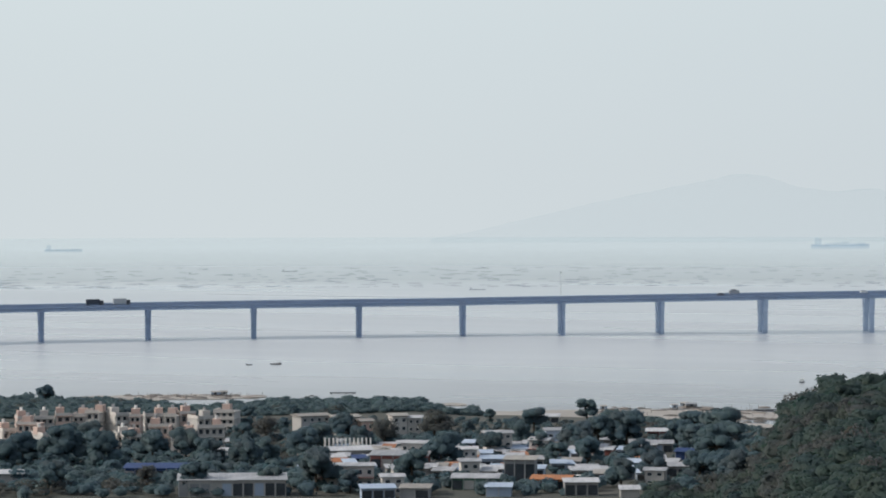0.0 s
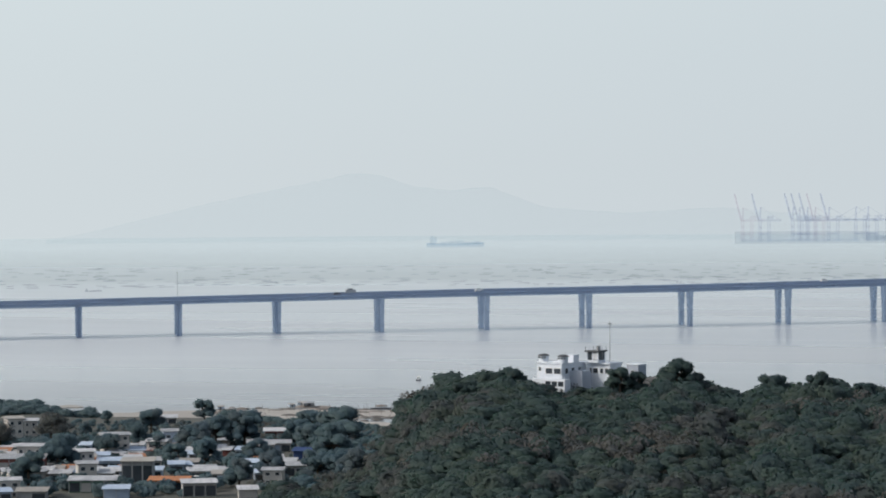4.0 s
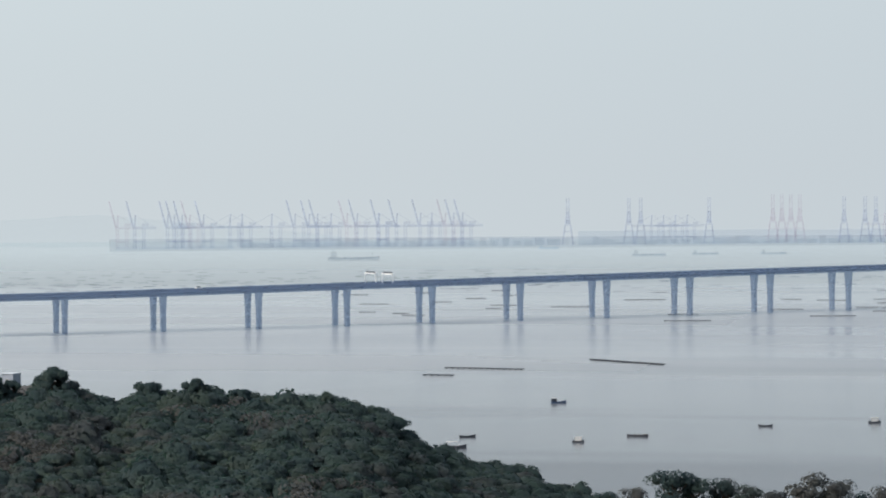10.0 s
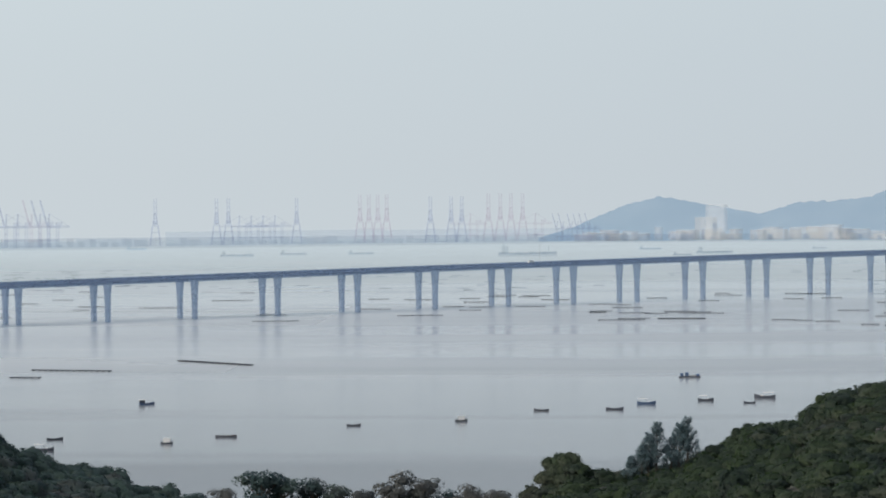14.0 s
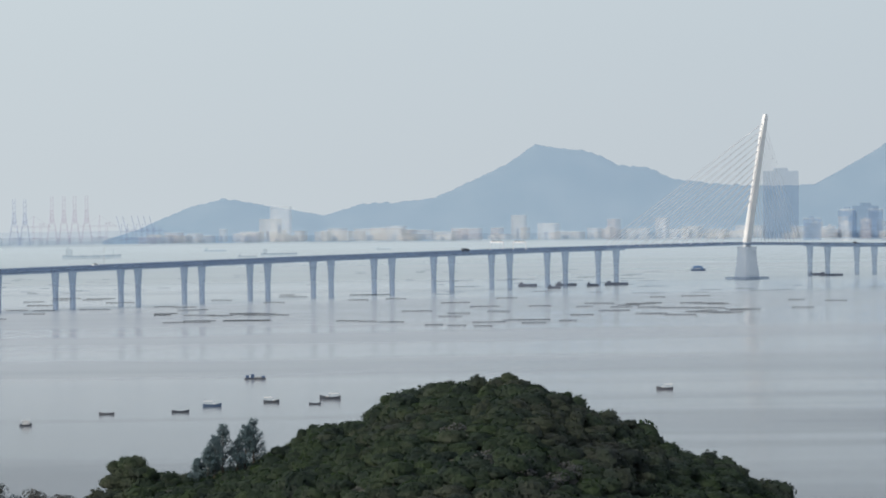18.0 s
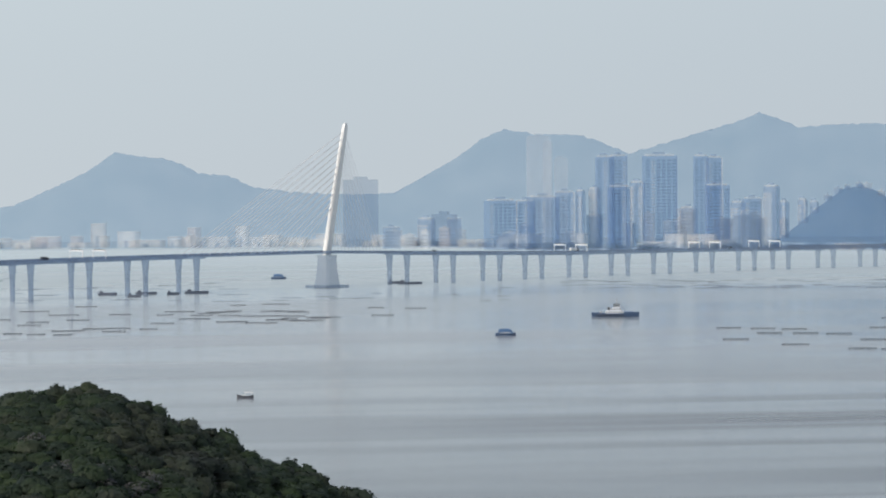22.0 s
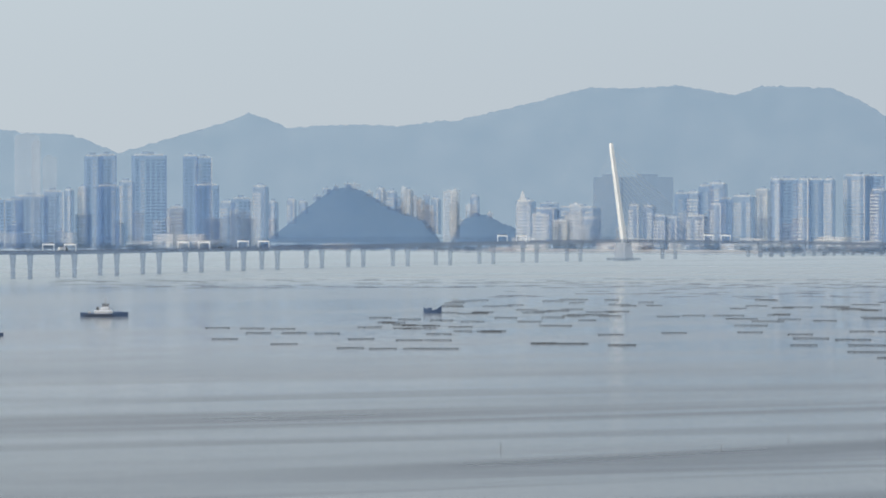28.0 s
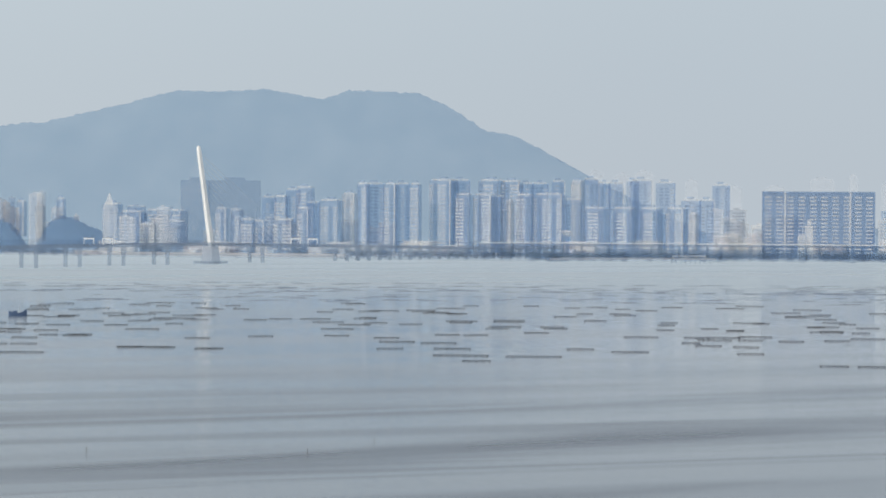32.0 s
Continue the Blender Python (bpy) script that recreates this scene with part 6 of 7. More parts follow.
# haze also put into base colours as blue, most in grey towers and offices
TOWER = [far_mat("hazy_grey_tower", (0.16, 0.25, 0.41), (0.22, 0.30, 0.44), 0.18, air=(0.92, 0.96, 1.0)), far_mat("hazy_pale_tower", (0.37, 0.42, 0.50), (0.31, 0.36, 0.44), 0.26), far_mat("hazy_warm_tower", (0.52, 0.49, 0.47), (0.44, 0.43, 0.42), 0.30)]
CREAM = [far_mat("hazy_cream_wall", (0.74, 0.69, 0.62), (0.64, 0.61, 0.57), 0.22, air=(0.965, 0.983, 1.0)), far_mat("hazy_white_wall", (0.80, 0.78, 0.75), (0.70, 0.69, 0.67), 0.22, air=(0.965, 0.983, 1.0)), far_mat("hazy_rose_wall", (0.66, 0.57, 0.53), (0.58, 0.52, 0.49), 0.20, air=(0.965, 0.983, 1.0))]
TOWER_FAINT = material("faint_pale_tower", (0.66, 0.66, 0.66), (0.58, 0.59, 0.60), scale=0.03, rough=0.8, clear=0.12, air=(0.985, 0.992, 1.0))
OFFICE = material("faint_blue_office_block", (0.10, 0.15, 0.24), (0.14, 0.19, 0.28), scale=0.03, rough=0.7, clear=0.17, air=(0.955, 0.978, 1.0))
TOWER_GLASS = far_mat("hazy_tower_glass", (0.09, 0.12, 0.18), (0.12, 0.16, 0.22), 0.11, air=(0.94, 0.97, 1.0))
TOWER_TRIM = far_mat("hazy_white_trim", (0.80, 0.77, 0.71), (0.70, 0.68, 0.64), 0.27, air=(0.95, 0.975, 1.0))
# port haze imitated: bluish crane and quay tones, nearly see-through
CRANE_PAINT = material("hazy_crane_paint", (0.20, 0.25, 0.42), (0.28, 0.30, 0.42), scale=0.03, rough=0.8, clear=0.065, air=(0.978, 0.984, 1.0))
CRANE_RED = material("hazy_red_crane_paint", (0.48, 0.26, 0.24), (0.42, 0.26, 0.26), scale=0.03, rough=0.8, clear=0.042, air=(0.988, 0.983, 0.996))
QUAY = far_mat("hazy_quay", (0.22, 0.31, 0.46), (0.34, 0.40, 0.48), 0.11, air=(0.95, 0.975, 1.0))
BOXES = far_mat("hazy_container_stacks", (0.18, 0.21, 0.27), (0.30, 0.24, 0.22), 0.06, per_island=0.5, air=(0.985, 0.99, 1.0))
# blue in SMALL_HILL and FAR_TREES is haze put into the foliage colour
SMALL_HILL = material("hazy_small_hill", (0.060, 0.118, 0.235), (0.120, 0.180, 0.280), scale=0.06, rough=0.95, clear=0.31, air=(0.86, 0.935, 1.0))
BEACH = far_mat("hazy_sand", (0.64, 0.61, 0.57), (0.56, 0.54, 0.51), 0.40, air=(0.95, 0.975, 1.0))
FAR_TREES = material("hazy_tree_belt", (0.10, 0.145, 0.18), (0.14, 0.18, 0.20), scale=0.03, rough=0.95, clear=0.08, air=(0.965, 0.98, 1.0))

SHORE = [(-16, 4400), (-9.4, 4450), (-5, 4530), (1, 4640), (5, 4630), (11, 4580), (13, 4350), (15, 4290), (19, 4290), (21, 4180), (24, 4120), (28, 4055), (30, 4110), (36, 4130)]


def far_land():
    azs = np.arange(-15.6, 36.01, 0.2)
    sh = profile(SHORE, azs) + np.array([6 * noise.noise((a * 2.0, 0, 5)) for a in azs])
    rows = []
    for off, z in ((0, -1.0), (3, 1.2), (60, 2.2), (160, 3.0), (2000, 4.0)):
        rows.append([polar(a, min(s + off, 4950), z) for a, s in zip(azs, sh)])
    n, m = len(rows), len(azs)
    V = np.array([tuple(p) for r in rows for p in r])
    i, j = np.meshgrid(np.arange(n - 1), np.arange(m - 1), indexing="ij")
    q = np.stack([i * m + j, i * m + j + 1, (i + 1) * m + j + 1, (i + 1) * m + j], -1).reshape(-1, 4)
    tagged(new("far_shore", raw_mesh("far_shore", V, q, FAR_SHORE)), "hazy low far shore with quays and beaches", "shore", kind="structure")
    bm = bmesh.new()
    for a0, a1, off in ((19.6, 25.4, 8), (25.8, 28.4, 120), (28.8, 31.6, 4)):
        n = 50
        lo = [polar(a0 + (a1 - a0) * k / n, float(profile(SHORE, a0 + (a1 - a0) * k / n)) + off, 0.3) for k in range(n + 1)]
        hi = [polar(a0 + (a1 - a0) * k / n, float(profile(SHORE, a0 + (a1 - a0) * k / n)) + off + 70, 3.4 + 1.2 * noise.noise((k * 0.3, 1, 1))) for k in range(n + 1)]
        rings(bm, [lo, hi], closed=False)
    tagged(new("far_beach", finish(bm, "far_beach", BEACH)), "hazy pale sandy bank along the far shore", "shore", kind="structure")


far_land()


def small_hill(points, d, label, seed):
    n = 9
    azs = np.linspace(points[0][0], points[-1][0], 150)
    V = []
    for f in np.linspace(0, 1, n):
        for a in azs:
            z = float(profile(points, a)) * math.sin(f * math.pi / 2) ** 0.9 + noise.fractal((a * 14, f * 6, seed), 0.8, 2, 4) * (1.6 if f > 0 else 0)
            V.append(tuple(polar(a, d - 60 + 60 * f, max(z, 1.0) if f > 0 else 1.0)))
    for off, share in ((30, 0.95), (180, 0.55), (330, 0.0)):
        V += [tuple(polar(a, d + off, max(1.0, float(profile(points, a)) * share))) for a in azs]
    n += 3
    m = len(azs)
    i, j = np.meshgrid(np.arange(n - 1), np.arange(m - 1), indexing="ij")
    q = np.stack([i * m + j, i * m + j + 1, (i + 1) * m + j + 1, (i + 1) * m + j], -1).reshape(-1, 4)
    me = raw_mesh("small_hill", np.array(V), q, SMALL_HILL)
    me.polygons.foreach_set("use_smooth", [True] * len(me.polygons))
    tagged(new("small_hill", me), label, "hill", kind="structure")


CITY_HILL = [(16.95, 8), (17.17, 18), (17.42, 33), (17.69, 51), (17.93, 65), (18.17, 77), (18.45, 80.5), (18.69, 75), (18.92, 64), (19.2, 51), (19.49, 43.5), (19.72, 38), (19.86, 24), (20.0, 8)]
SHORE_HILL = [(20.15, 8), (20.23, 19), (20.32, 33), (20.47, 43.5), (20.61, 46), (20.8, 43), (21.04, 33), (21.25, 27), (21.32, 8)]
small_hill(CITY_HILL, 4370, "steep dark wooded hill standing in the city", 2)
small_hill(SHORE_HILL, 4370, "small dark wooded hill by the far shore", 5)


def tree_belt():
    """Tree belts along the far waterfront, joined."""
    VV, QQ, base = [], [], 0
    rr = np.random.default_rng(3)
    for a0, a1, off, h, count in ((12.6, 17.2, 40, 7, 150), (21.2, 28.6, 110, 8, 220), (28.4, 36, 30, 8, 300), (10.0, 12.6, 60, 6, 50), (17.2, 21.2, 20, 6, 120)):
        for k in range(count):
            a = rr.uniform(a0, a1)
            c = polar(a, float(profile(SHORE, a)) + off + rr.uniform(0, 35), 3.5)
            V, Q = CROWNS[int(rr.integers(7))]
            V, Q = V[-48:], Q[-40:] - Q[-40:].min()
            r = rr.uniform(3, 7)
            VV.append(V * np.array([r * 1.6, r * 1.6, h * rr.uniform(0.6, 1.3)]) + np.array(tuple(c)))
            QQ.append(Q + base)
            base += len(V)
    tagged(new("tree_belt", raw_mesh("tree_belt", np.vstack(VV), np.vstack(QQ), FAR_TREES)), "hazy dark tree belts along the far waterfront", "woods", kind="stuff")


tree_belt()


def tower_block(az, d, w, top, tone=0, faint=False, seed=0, turn=None, bays=None):
    """A far apartment tower: body with recessed window bays, floor-slab balconies, and a roof crown."""
    r = random.Random(seed)
    foot = 0.0
    for hill in (CITY_HILL, SHORE_HILL):
        if hill[0][0] < az < hill[-1][0] and d > 4390:
            # on the hill's back slope, just behind its crest
            near = 4402 / d
            d, w, top = 4402, min(10.0, w * near), EYE_Z - (EYE_Z - top) * near
            foot = min(top - 8, float(profile(hill, az)) - 3.0)
    p = polar(az, d, 3.0)
    t = (r.uniform(6, 22) if tone == 0 or faint else r.uniform(-30, -14)) if turn is None else turn
    words = "faint hazy tall apartment tower" if faint else ("hazy blue-grey", "hazy pale", "hazy warm-toned")[tone] + " apartment tower"
    root = thing("apartment_tower", pose(p.x, p.y, 0, 0, 0, -az + t), words + " in the city across the bay", "building", "city towers")
    h, dep = top, max(10.0, min(22.0, w * 0.7))
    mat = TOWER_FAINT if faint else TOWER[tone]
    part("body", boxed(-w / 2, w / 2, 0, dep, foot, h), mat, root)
    if not faint:
        n = bays or max(2, round(w / 6.5))
        bw = w / n
        storey = 4.3
        count = int((h - 7 - foot) / storey)
        for k in range(n):
            x = -w / 2 + bw * (k + 0.5)
            bm = bmesh.new()
            if (k + seed) % 3 != 1 and tone:
                # a column of balconies with a parapet at each storey
                for f in range(count):
                    box(bm, x - bw * 0.45, x + bw * 0.45, -1.5, -0.02, foot + 5.0 + f * storey, foot + 7.0 + f * storey)
                tagged(part("balcony_bay", bm, TOWER_TRIM, root), kind="stuff")
            elif tone == 0 and k == seed % n:
                # narrow landings of the stair core
                for f in range(count):
                    box(bm, x - bw * 0.34, x + bw * 0.34, -1.2, -0.02, foot + 5.0 + f * storey, foot + 6.2 + f * storey)
                tagged(part("landing_bay", bm, TOWER_TRIM, root), kind="stuff")
            else:
                for f in range(count):
                    box(bm, x - bw * 0.36, x + bw * 0.36, -0.25, -0.02, foot + 6 + f * storey, foot + 8.6 + f * storey)
                tagged(part("window_bay", bm, TOWER_GLASS, root), kind="stuff")
        part("pilaster", boxed(w / 2 - 1.2, w / 2 + 0.3, -0.9, -0.03, foot, h + 0.5), TOWER_TRIM if seed % 3 == 0 else mat, root)
    part("roof_crown", boxed(-w * 0.42, w * 0.42, dep * 0.1, dep * 0.8, h + 0.005, h + 2.2), mat if faint else TOWER_TRIM, root)
    part("plant_room", boxed(-w * 0.15 + r.uniform(-3, 0), w * 0.15, dep * 0.3, dep * 0.7, h + 2.21, h + 5.0), mat if faint else TOWER[1], root)
    return root


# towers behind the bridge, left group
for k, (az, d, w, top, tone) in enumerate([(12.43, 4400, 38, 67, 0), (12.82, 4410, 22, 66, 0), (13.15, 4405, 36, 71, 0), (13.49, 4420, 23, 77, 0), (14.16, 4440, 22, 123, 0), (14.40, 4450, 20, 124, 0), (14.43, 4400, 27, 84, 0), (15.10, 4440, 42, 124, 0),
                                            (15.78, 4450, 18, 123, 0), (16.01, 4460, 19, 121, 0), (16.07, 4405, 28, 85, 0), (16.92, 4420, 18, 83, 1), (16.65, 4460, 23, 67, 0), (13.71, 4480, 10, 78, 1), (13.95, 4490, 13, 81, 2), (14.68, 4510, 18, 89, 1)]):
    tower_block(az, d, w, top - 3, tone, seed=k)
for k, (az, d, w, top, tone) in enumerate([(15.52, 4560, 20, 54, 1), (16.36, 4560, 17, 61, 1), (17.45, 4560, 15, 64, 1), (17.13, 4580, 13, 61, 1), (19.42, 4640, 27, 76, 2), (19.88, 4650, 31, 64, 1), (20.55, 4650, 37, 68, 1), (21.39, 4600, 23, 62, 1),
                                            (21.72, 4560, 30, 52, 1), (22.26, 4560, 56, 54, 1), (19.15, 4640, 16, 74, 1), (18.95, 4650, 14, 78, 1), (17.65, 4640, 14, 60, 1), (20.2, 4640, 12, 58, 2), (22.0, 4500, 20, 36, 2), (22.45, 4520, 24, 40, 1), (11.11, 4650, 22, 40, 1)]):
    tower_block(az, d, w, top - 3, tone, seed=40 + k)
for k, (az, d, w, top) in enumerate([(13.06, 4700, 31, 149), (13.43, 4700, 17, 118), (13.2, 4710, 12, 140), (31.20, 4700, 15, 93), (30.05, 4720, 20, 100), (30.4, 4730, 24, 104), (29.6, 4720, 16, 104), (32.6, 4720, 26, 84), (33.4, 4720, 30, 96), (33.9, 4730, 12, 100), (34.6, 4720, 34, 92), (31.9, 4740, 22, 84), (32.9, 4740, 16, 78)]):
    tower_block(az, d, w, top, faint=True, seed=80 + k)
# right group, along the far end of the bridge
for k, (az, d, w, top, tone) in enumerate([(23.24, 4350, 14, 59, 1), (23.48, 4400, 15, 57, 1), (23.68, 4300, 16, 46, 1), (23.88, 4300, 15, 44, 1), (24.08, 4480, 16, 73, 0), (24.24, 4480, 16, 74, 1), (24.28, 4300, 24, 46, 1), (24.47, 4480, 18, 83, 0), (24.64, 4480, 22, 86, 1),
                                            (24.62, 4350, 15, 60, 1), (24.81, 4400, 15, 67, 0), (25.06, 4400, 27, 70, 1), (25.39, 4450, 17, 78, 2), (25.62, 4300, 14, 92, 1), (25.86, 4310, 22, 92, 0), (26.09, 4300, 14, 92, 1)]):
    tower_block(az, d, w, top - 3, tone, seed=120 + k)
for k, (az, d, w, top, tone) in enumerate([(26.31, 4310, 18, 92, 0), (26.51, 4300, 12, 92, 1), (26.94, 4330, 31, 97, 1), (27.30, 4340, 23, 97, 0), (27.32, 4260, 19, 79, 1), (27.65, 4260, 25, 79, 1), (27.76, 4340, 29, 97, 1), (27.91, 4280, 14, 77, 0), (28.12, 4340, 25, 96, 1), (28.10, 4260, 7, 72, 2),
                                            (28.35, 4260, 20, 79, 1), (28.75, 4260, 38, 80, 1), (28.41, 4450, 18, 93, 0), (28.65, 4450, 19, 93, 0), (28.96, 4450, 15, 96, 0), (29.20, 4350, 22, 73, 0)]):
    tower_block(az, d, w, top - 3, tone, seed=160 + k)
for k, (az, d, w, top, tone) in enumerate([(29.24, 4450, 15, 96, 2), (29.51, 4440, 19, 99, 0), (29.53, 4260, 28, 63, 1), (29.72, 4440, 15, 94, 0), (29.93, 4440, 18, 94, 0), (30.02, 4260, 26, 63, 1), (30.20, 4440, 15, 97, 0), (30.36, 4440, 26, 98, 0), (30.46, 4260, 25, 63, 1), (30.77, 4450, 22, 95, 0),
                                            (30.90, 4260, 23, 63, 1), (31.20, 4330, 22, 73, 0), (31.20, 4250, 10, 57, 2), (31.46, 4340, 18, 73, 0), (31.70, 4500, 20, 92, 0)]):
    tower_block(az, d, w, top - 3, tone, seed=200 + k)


def midrise(az, d, w, top, mat, seed, spire=False):
    """A hazy mid-rise block: body, window rows, roof slab, and a lift house or a spire."""
    r = random.Random(seed)
    foot = 0.0
    for hill in (CITY_HILL, SHORE_HILL):
        if hill[0][0] < az < hill[-1][0]:
            d, w, foot = 4402, min(w, 6.5), float(profile(hill, az)) - 2.5
            top = max(top, foot + 6)
    p = polar(az, d, 0)
    root = thing("city_block", pose(p.x, p.y, 0, 0, 0, -az + r.uniform(-30, 24)), "hazy pale mid-rise block with a spire" if spire else "hazy pale mid-rise block among the far city", "building", "city blocks")
    dep = r.uniform(9, 14)
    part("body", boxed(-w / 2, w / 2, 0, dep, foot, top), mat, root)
    part("roof_slab", boxed(-w / 2 - 0.4, w / 2 + 0.4, -0.4, dep + 0.4, top + 0.005, top + 0.9), TOWER_TRIM, root)
    rows = bmesh.new()
    for f in range(max(1, int((top - foot - 3) / 4.4))):
        box(rows, -w * 0.42, w * 0.42, -0.25, -0.02, foot + 3 + f * 4.4, foot + 5.0 + f * 4.4)
    tagged(part("window_bay", rows, TOWER_GLASS, root), kind="stuff")
    if spire:
        part("spire", rings(bmesh.new(), [[(x * q, dep / 2 + y * q, z) for x, y in ((-1, -1), (1, -1), (1, 1), (-1, 1))] for q, z in ((w * 0.42, top + 0.91), (w * 0.25, top + 7), (0.4, top + 17))]), TOWER_TRIM, root)
    else:
        part("lift_house", boxed(-w * 0.2, w * 0.1, dep * 0.3, dep * 0.7, top + 0.91, top + 3.4), mat, root)
    return root


for k in range(96):
    rr = random.Random(2000 + k)
    a0, a1, lo, hi = ((17.0, 20.2, 26, 62), (19.0, 20.3, 50, 78), (20.1, 23.0, 26, 60), (10.3, 13.0, 14, 40), (13.2, 17.0, 20, 52), (22.8, 26.4, 22, 44), (31.5, 33.0, 26, 58), (34.2, 35.8, 24, 60))[k % 8]
    midrise(rr.uniform(a0, a1), rr.uniform(4470, 4640), rr.uniform(9, 24), rr.uniform(lo, hi), CREAM[rr.choice((0, 1, 1, 2))] if rr.random() < 0.7 else TOWER[1], 2100 + k)
midrise(21.37, 4500, 15, 58, CREAM[1], 2300, spire=True)

# the slab's blue is haze put into wall colour and see-through tint
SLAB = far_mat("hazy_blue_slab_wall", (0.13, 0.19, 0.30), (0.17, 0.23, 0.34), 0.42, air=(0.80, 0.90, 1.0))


def slab_block(az, d, w, top, seed):
    """The long slab at the right end: dark body, rows of white balcony fronts in columns, white stair fins."""
    p = polar(az, d, 3.0)
    root = thing("apartment_slab", pose(p.x, p.y, 0, 0, 0, -az + 3), "long hazy blue-grey apartment slab with rows of white balconies", "building")
    part("body", boxed(-w / 2, w / 2, 0, 18, 0, top), SLAB, root)
    n = 10
    for k in range(n):
        x = -w / 2 + w * (k + 0.5) / n
        bm = bmesh.new()
        for f in range(int(top / 4.6) - 1):
            box(bm, x - w / n * 0.30, x + w / n * 0.30, -1.4, -0.02, 6 + f * 4.6, 7.7 + f * 4.6)
        tagged(part("balcony_bay", bm, TOWER_TRIM, root), kind="stuff")
    for f in (-0.30, 0.28):
        part("stair_fin", boxed(w * f - 1.2, w * f + 1.2, -1.8, -0.02, 0, top + 1.5), TOWER_TRIM, root)
    part("parapet", boxed(-w / 2, w / 2, 0.5, 17, top + 0.005, top + 2), SLAB, root)


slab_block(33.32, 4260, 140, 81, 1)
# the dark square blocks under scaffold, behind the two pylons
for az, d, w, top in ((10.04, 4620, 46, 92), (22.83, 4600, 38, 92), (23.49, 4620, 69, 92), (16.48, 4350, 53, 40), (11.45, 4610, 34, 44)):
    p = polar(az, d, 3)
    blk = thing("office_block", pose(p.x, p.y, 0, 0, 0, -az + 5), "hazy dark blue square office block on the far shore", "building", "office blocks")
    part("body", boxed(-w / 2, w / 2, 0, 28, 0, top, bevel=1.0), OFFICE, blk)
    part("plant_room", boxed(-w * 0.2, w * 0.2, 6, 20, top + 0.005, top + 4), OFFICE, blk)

# white landmark with a stepped tower at the shore
p = polar(33.1, 4170, 3)
lm = thing("white_tower_building", pose(p.x, p.y, 0, 0, 0, -32), "white stepped tower building at the far waterfront", "building")
part("body", boxed(-9, 0, 0, 12, 0, 30, bevel=0.3), TOWER_TRIM, lm)
part("tower", boxed(0.01, 9, 2, 12, 0, 42, bevel=0.3), TOWER_TRIM, lm)
part("lantern", boxed(2, 7, 4, 10, 42.01, 49, bevel=0.5), TOWER_TRIM, lm)
for x in (-7, -4.5, -2):
    part("window_bay", boxed(x - 0.6, x + 0.6, -0.25, -0.02, 5, 27), TOWER_GLASS, lm)


# the elevated road behind the landing, a stand-in for the shade beneath it, a watch tower and a small jetty
# the viaduct's blue is haze put into its base colour and tint
VIADUCT = far_mat("hazy_blue_viaduct", (0.10, 0.14, 0.19), (0.14, 0.18, 0.23), 0.20, air=(0.90, 0.95, 1.0))
road = thing("elevated_road", pose(0, 0, 0), "hazy blue-grey elevated road running along the far shore", "viaduct")
arc = lambda a0, a1, d, n: [polar(a0 + (a1 - a0) * k / n, d, 0) for k in range(n + 1)]
# the low wall is added for the shade and greenery under the deck
for name, a0, a1, z0, z1, dep, mat in (("deck", 27.6, 35.8, 15.5, 18.5, 14, VIADUCT), ("parapet", 27.6, 35.8, 18.51, 19.8, 0.6, TOWER_TRIM), ("retaining_wall", 29.6, 35.8, 2.0, 12.5, 4, VIADUCT)):
    front, back = arc(a0, a1, 4142, 30), arc(a0, a1, 4142 + dep, 30)
    part(name, rings(bmesh.new(), [[p + Vector((0, 0, z0)), p + Vector((0, 0, z1)), q + Vector((0, 0, z1)), q + Vector((0, 0, z0))] for p, q in zip(front, back)]), mat, road)
for k in range(34):
    p = polar(27.7 + k * 0.235, 4149, 0)
    part("column", boxed(p.x - 1.2, p.x + 1.2, p.y - 1.2, p.y + 1.2, 0, 15.49), VIADUCT, road)
p = polar(29.1, 4180, 0)
watch = thing("watch_tower", pose(p.x, p.y, 0, 0, 0, -29), "hazy grey watch tower with a glazed round top", "tower")
part("shaft", tube(bmesh.new(), (0, 0, 0), (0, 0, 26), 2.6, 2.2, 10), TOWER[0], watch)
part("cabin", rings(bmesh.new(), [[(r * math.cos(a * math.tau / 12), r * math.sin(a * math.tau / 12), z) for a in range(12)] for r, z in ((2.4, 26.005), (6.4, 29), (6.8, 32), (5.0, 34))]), TOWER_TRIM, watch)
part("cabin_glass", rings(bmesh.new(), [[(r * math.cos(a * math.tau / 12), r * math.sin(a * math.tau / 12), z) for a in range(12)] for r, z in ((6.75, 29.6), (6.95, 31.4))]), TOWER_GLASS, watch)
p = polar(31.1, 4010, 0)
jetty = thing("jetty", pose(p.x, p.y, 0, 0, 0, -31), "hazy grey timber jetty with a white shelter", "jetty")
part("deck", boxed(-18, 30, 0, 5, 2.6, 3.2), VIADUCT, jetty)
for k in range(9):
    part("pile", tube(bmesh.new(), (-17 + k * 5.6, 2.5, -1), (-17 + k * 5.6, 2.5, 2.595), 0.5), VIADUCT, jetty)
part("shelter_roof", boxed(-16, 24, 0.5, 4.5, 7.0, 7.8), TOWER_TRIM, jetty)
for x in (-15, 0, 12, 23):
    part("shelter_post", boxed(x - 0.6, x + 0.6, 2, 3, 3.205, 6.995), TOWER_TRIM, jetty)


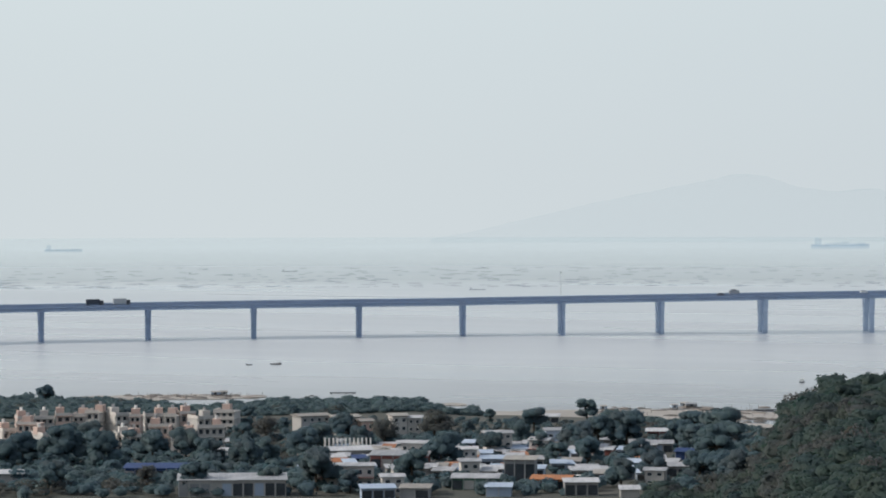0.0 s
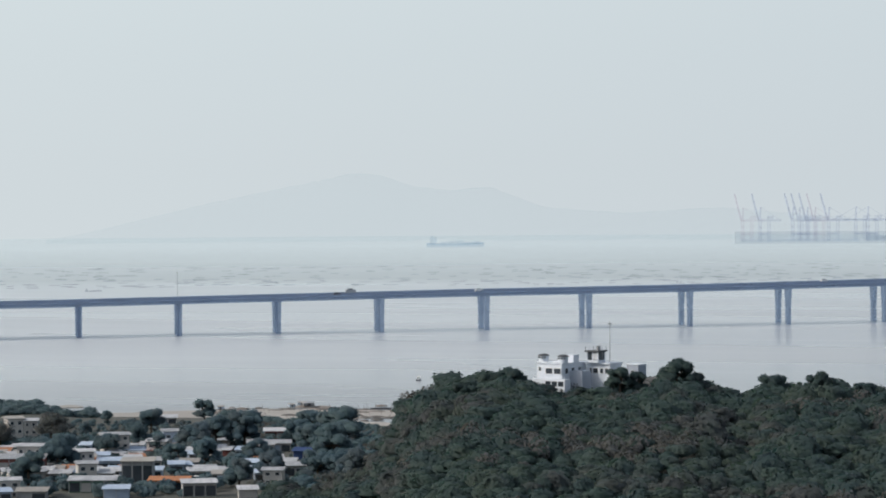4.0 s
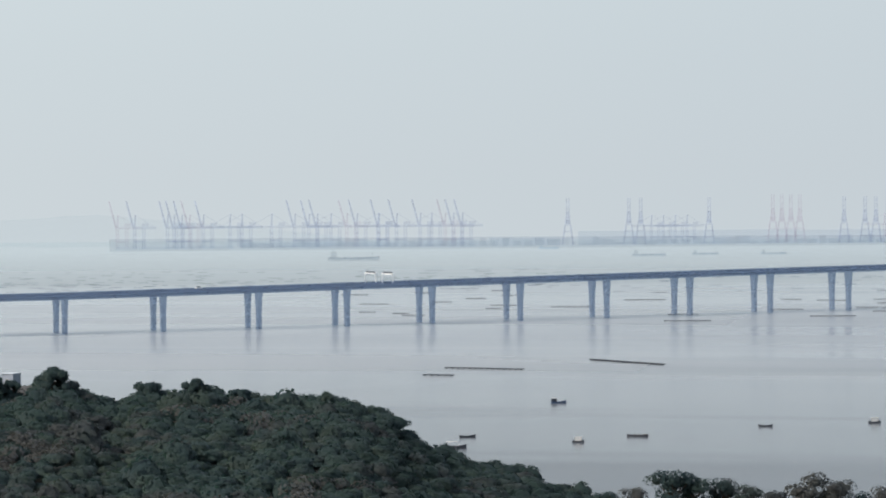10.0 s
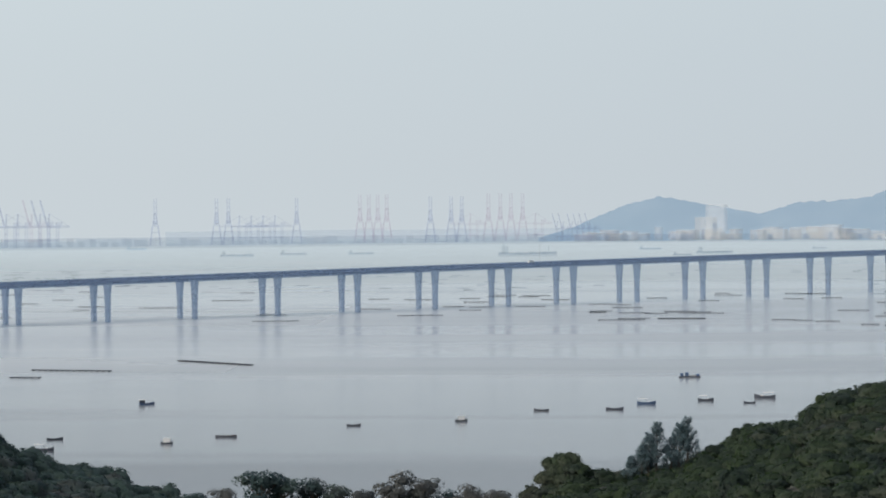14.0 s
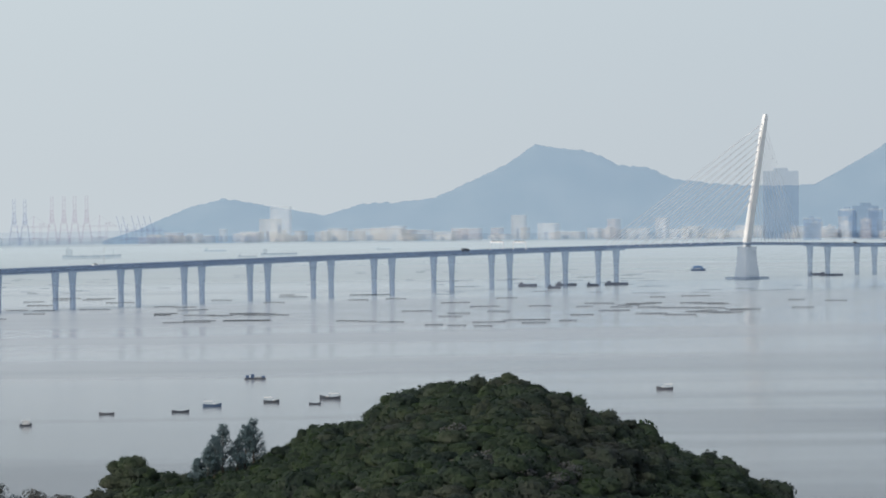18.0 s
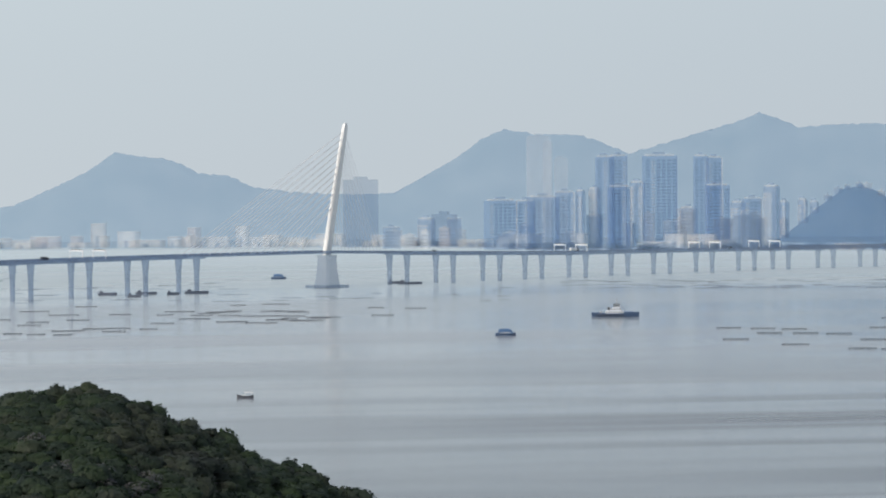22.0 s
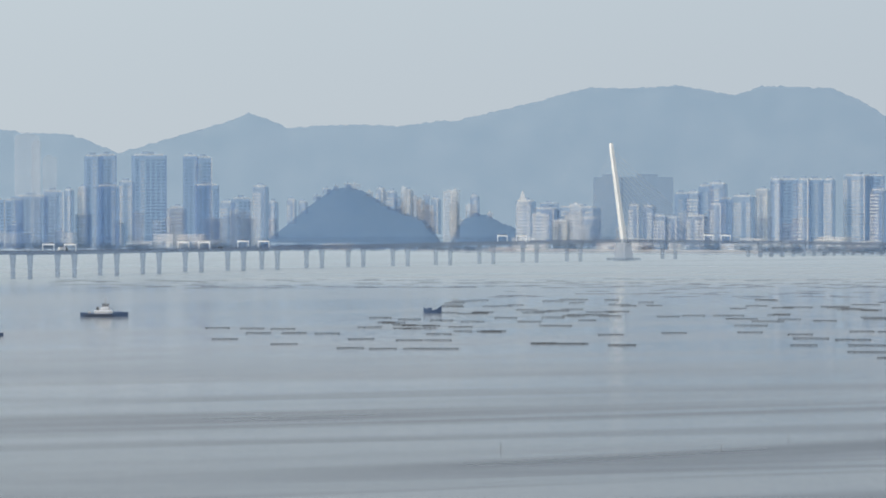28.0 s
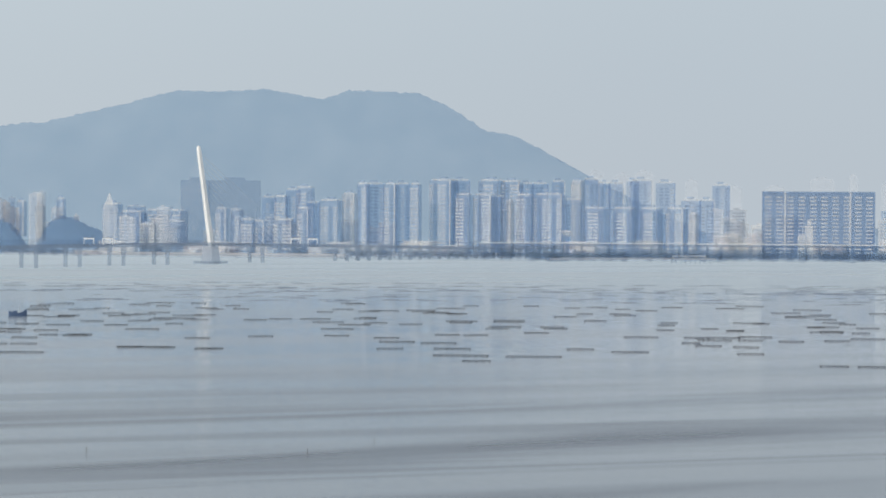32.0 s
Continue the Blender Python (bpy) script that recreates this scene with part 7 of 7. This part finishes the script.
def low_building(az, d, w, h, mat, seed):
    p = polar(az, d, 3)
    root = thing("waterfront_building", pose(p.x, p.y, 0, 0, 0, -az + random.Random(seed).uniform(-34, -12)), "hazy low pale building along the far waterfront", "building", "waterfront buildings")
    part("body", boxed(-w / 2, w / 2, 0, 16, 0, h), mat, root)
    part("roof", boxed(-w / 2 - 0.5, w / 2 + 0.5, -0.5, 16.5, h + 0.005, h + 0.8), TOWER_TRIM, root)
    part("door_bay", boxed(-w * 0.1, w * 0.1, -0.25, -0.02, 0.5, h * 0.5), TOWER_GLASS, root)


for k, (az, w, h, m) in enumerate([(1.57, 27, 48, 1), (1.37, 27, 31, 2), (5.59, 19, 33, 1), (6.07, 27, 22, 1), (7.17, 13, 27, 1), (8.0, 15, 28, 2), (4.7, 40, 16, 2), (-0.25, 22, 14, 1), (0.1, 16, 12, 2), (1.0, 30, 12, 2), (2.5, 40, 14, 2), (3.1, 50, 16, 1), (3.5, 24, 20, 1), (5.2, 12, 16, 1),
                                   (6.4, 44, 10, 1), (7.6, 30, 14, 1), (8.5, 24, 16, 2), (8.9, 30, 12, 1), (9.3, 26, 10, 1), (10.8, 30, 12, 1), (11.9, 40, 10, 1), (-0.7, 20, 9, 2)]):
    low_building(az, float(profile(SHORE, az)) + 40 + (k % 3) * 14, w, h, CREAM[(m + k) % 3], k)
for k in range(40):
    rr = random.Random(k + 900)
    az = rr.uniform(11.5, 33.5)
    low_building(az, float(profile(SHORE, az)) + (rr.uniform(8, 16) if 17.0 < az < 21.3 else rr.uniform(60, 130) if az < 25 else rr.uniform(125, 170)), rr.uniform(14, 42), rr.uniform(4, 8) if 17.0 < az < 21.3 else rr.uniform(8, 20), CREAM[rr.choice((0, 1, 1, 2))], 300 + k)


for k, (az, w, h) in enumerate([(31.68, 22, 26), (31.86, 18, 30), (32.04, 20, 24), (32.2, 14, 30), (31.95, 40, 18), (31.45, 20, 16), (34.6, 40, 22), (35.0, 30, 28)]):
    low_building(az, 4230 + 12 * (k % 3), w, h, CREAM[(2, 0, 1)[k % 3]], 1400 + k)
for k in range(64):
    rr = random.Random(k + 1500)
    az = rr.uniform(-0.6, 11.8)
    low_building(az, float(profile(SHORE, az)) + rr.uniform(25, 120), rr.uniform(7, 30), rr.uniform(5, 17), CREAM[rr.choice((0, 0, 1, 1, 2))], 1600 + k)


# ---- the container port ----
def quay():
    bm = bmesh.new()
    for a0, a1, z in ((-15.5, -13.5, 3), (-13.4, -9.2, 7), (-9.2, -8.0, 11), (-7.7, -4.0, 19), (-4.0, -1.0, 18), (-1.0, 1.2, 8)):
        n = 60
        lo = [(a0 + (a1 - a0) * k / n) for k in range(n + 1)]
        f = [[polar(a, float(profile(SHORE, a)) + 25, 1.0) for a in lo], [polar(a, float(profile(SHORE, a)) + 25, z + 4.0 * noise.noise((a * 9, z, 1))) for a in lo], [polar(a, float(profile(SHORE, a)) + 90, z) for a in lo]]
        rings(bm, f, closed=False)
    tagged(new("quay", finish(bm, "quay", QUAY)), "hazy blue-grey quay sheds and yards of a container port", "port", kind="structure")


quay()


def crane(az, d, mat, up=True, front=False, size=1.0):
    """A ship-to-shore crane: portal legs, girders, apex frame, back boom, and a boom raised or lowered over the water."""
    p = polar(az, d, 2.0)
    root = thing("quay_crane", pose(p.x, p.y, p.z, 0, 0, -az + (0 if front else -78)), "hazy blue-grey container crane with its boom raised at the port" if up else "hazy container crane with its boom lowered at the port", "crane", "port cranes")
    s = size
    lean = 0.5 if front else 1.0
    for x in (-7, 7):
        for y in (-6, 6):
            part("leg", tube(bmesh.new(), (x * s, y * s, 0), (x * lean * s, y * s, 27 * s), 1.15 * s, 1.0 * s, 5), mat, root)
        part("cross_beam", tube(bmesh.new(), (x * s, -6 * s, 9 * s), (x * s, 6 * s, 9 * s), 0.9 * s, n=5), mat, root)
    for z in (9, 18):
        q = 7 - 7 * (1 - lean) * z / 27
        part("sill_beam", tube(bmesh.new(), (-q * s, -6 * s, z * s), (q * s, -6 * s, z * s), 0.9 * s, n=5), mat, root)
    part("girder", boxed(-2.5 * s, 2.5 * s, -8 * s, 22 * s, 25.5 * s, 28.5 * s), mat, root)
    part("machine_house", boxed(-3 * s, 3 * s, 4 * s, 12 * s, 28.505 * s, 33 * s), mat, root)
    for x in (-3, 3):
        part("apex_leg", tube(bmesh.new(), (x * s, -6 * s, 28 * s), (x * 0.3 * s, -5 * s, 44 * s), 1.1 * s, 0.9 * s, 5), mat, root)
    part("apex_tie", tube(bmesh.new(), (0, -5 * s, 44 * s), (0, 20 * s, 28 * s), 0.4 * s, n=5), mat, root)
    if up:
        for x in (-1.6, 1.6):
            part("boom", tube(bmesh.new(), (x * s, -8 * s, 28 * s), (x * s, -17 * s, 62 * s), 1.3 * s, 1.0 * s, 5), mat, root)
        for f in (0.2, 0.4, 0.6, 0.8):
            part("boom_tie", tube(bmesh.new(), (-1.6 * s, (-8 - 9 * f) * s, (28 + 34 * f) * s), (1.6 * s, (-8 - 9 * (f + 0.1)) * s, (28 + 34 * (f + 0.1)) * s), 0.5 * s, n=4), mat, root)
    else:
        part("boom", boxed(-1.6 * s, 1.6 * s, -38 * s, -8.01 * s, 26 * s, 28 * s), mat, root)
        part("boom_tie", tube(bmesh.new(), (0, -5 * s, 44 * s), (0, -34 * s, 28 * s), 0.4 * s, n=5), mat, root)
    return root


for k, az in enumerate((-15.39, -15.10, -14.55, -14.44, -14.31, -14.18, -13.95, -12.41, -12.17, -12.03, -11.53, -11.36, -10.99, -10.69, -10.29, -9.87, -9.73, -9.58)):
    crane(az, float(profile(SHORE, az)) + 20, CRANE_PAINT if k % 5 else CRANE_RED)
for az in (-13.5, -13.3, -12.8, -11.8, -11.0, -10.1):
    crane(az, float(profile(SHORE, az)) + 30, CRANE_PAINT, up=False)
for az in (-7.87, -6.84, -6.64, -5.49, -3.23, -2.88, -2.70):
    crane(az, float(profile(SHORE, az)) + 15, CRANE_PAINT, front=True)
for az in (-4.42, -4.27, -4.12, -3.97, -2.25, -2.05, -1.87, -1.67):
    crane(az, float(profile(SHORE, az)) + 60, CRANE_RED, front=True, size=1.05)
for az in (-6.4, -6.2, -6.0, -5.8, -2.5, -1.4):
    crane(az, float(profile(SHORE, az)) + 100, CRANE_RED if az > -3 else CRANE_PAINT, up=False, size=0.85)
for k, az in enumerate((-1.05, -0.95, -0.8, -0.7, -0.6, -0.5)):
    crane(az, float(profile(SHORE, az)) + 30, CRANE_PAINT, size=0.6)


def container_stacks():
    bm = bmesh.new()
    rr = random.Random(11)
    for k in range(64):
        az = -13.4 + 12.2 * (k + 0.5) / 64
        d = float(profile(SHORE, az)) + rr.uniform(12, 16)
        p = polar(az, d, 2)
        w, h = rr.uniform(8, 20), rr.choice((3, 5.5, 8, 10.5))
        t = radians(-az)
        u, v = Vector((math.cos(t), math.sin(t), 0)), Vector((-math.sin(t), math.cos(t), 0))
        rings(bm, [[p + u * s * w / 2 + v * y + Vector((0, 0, z)) for y, z in ((-2.5, 0), (-2.5, h), (2.5, h), (2.5, 0))] for s in (-1, 1)])
    tagged(new("container_stacks", finish(bm, "container_stacks", BOXES)), "hazy stacks of blue and rust shipping containers on the quay", "containers", kind="stuff")


container_stacks()
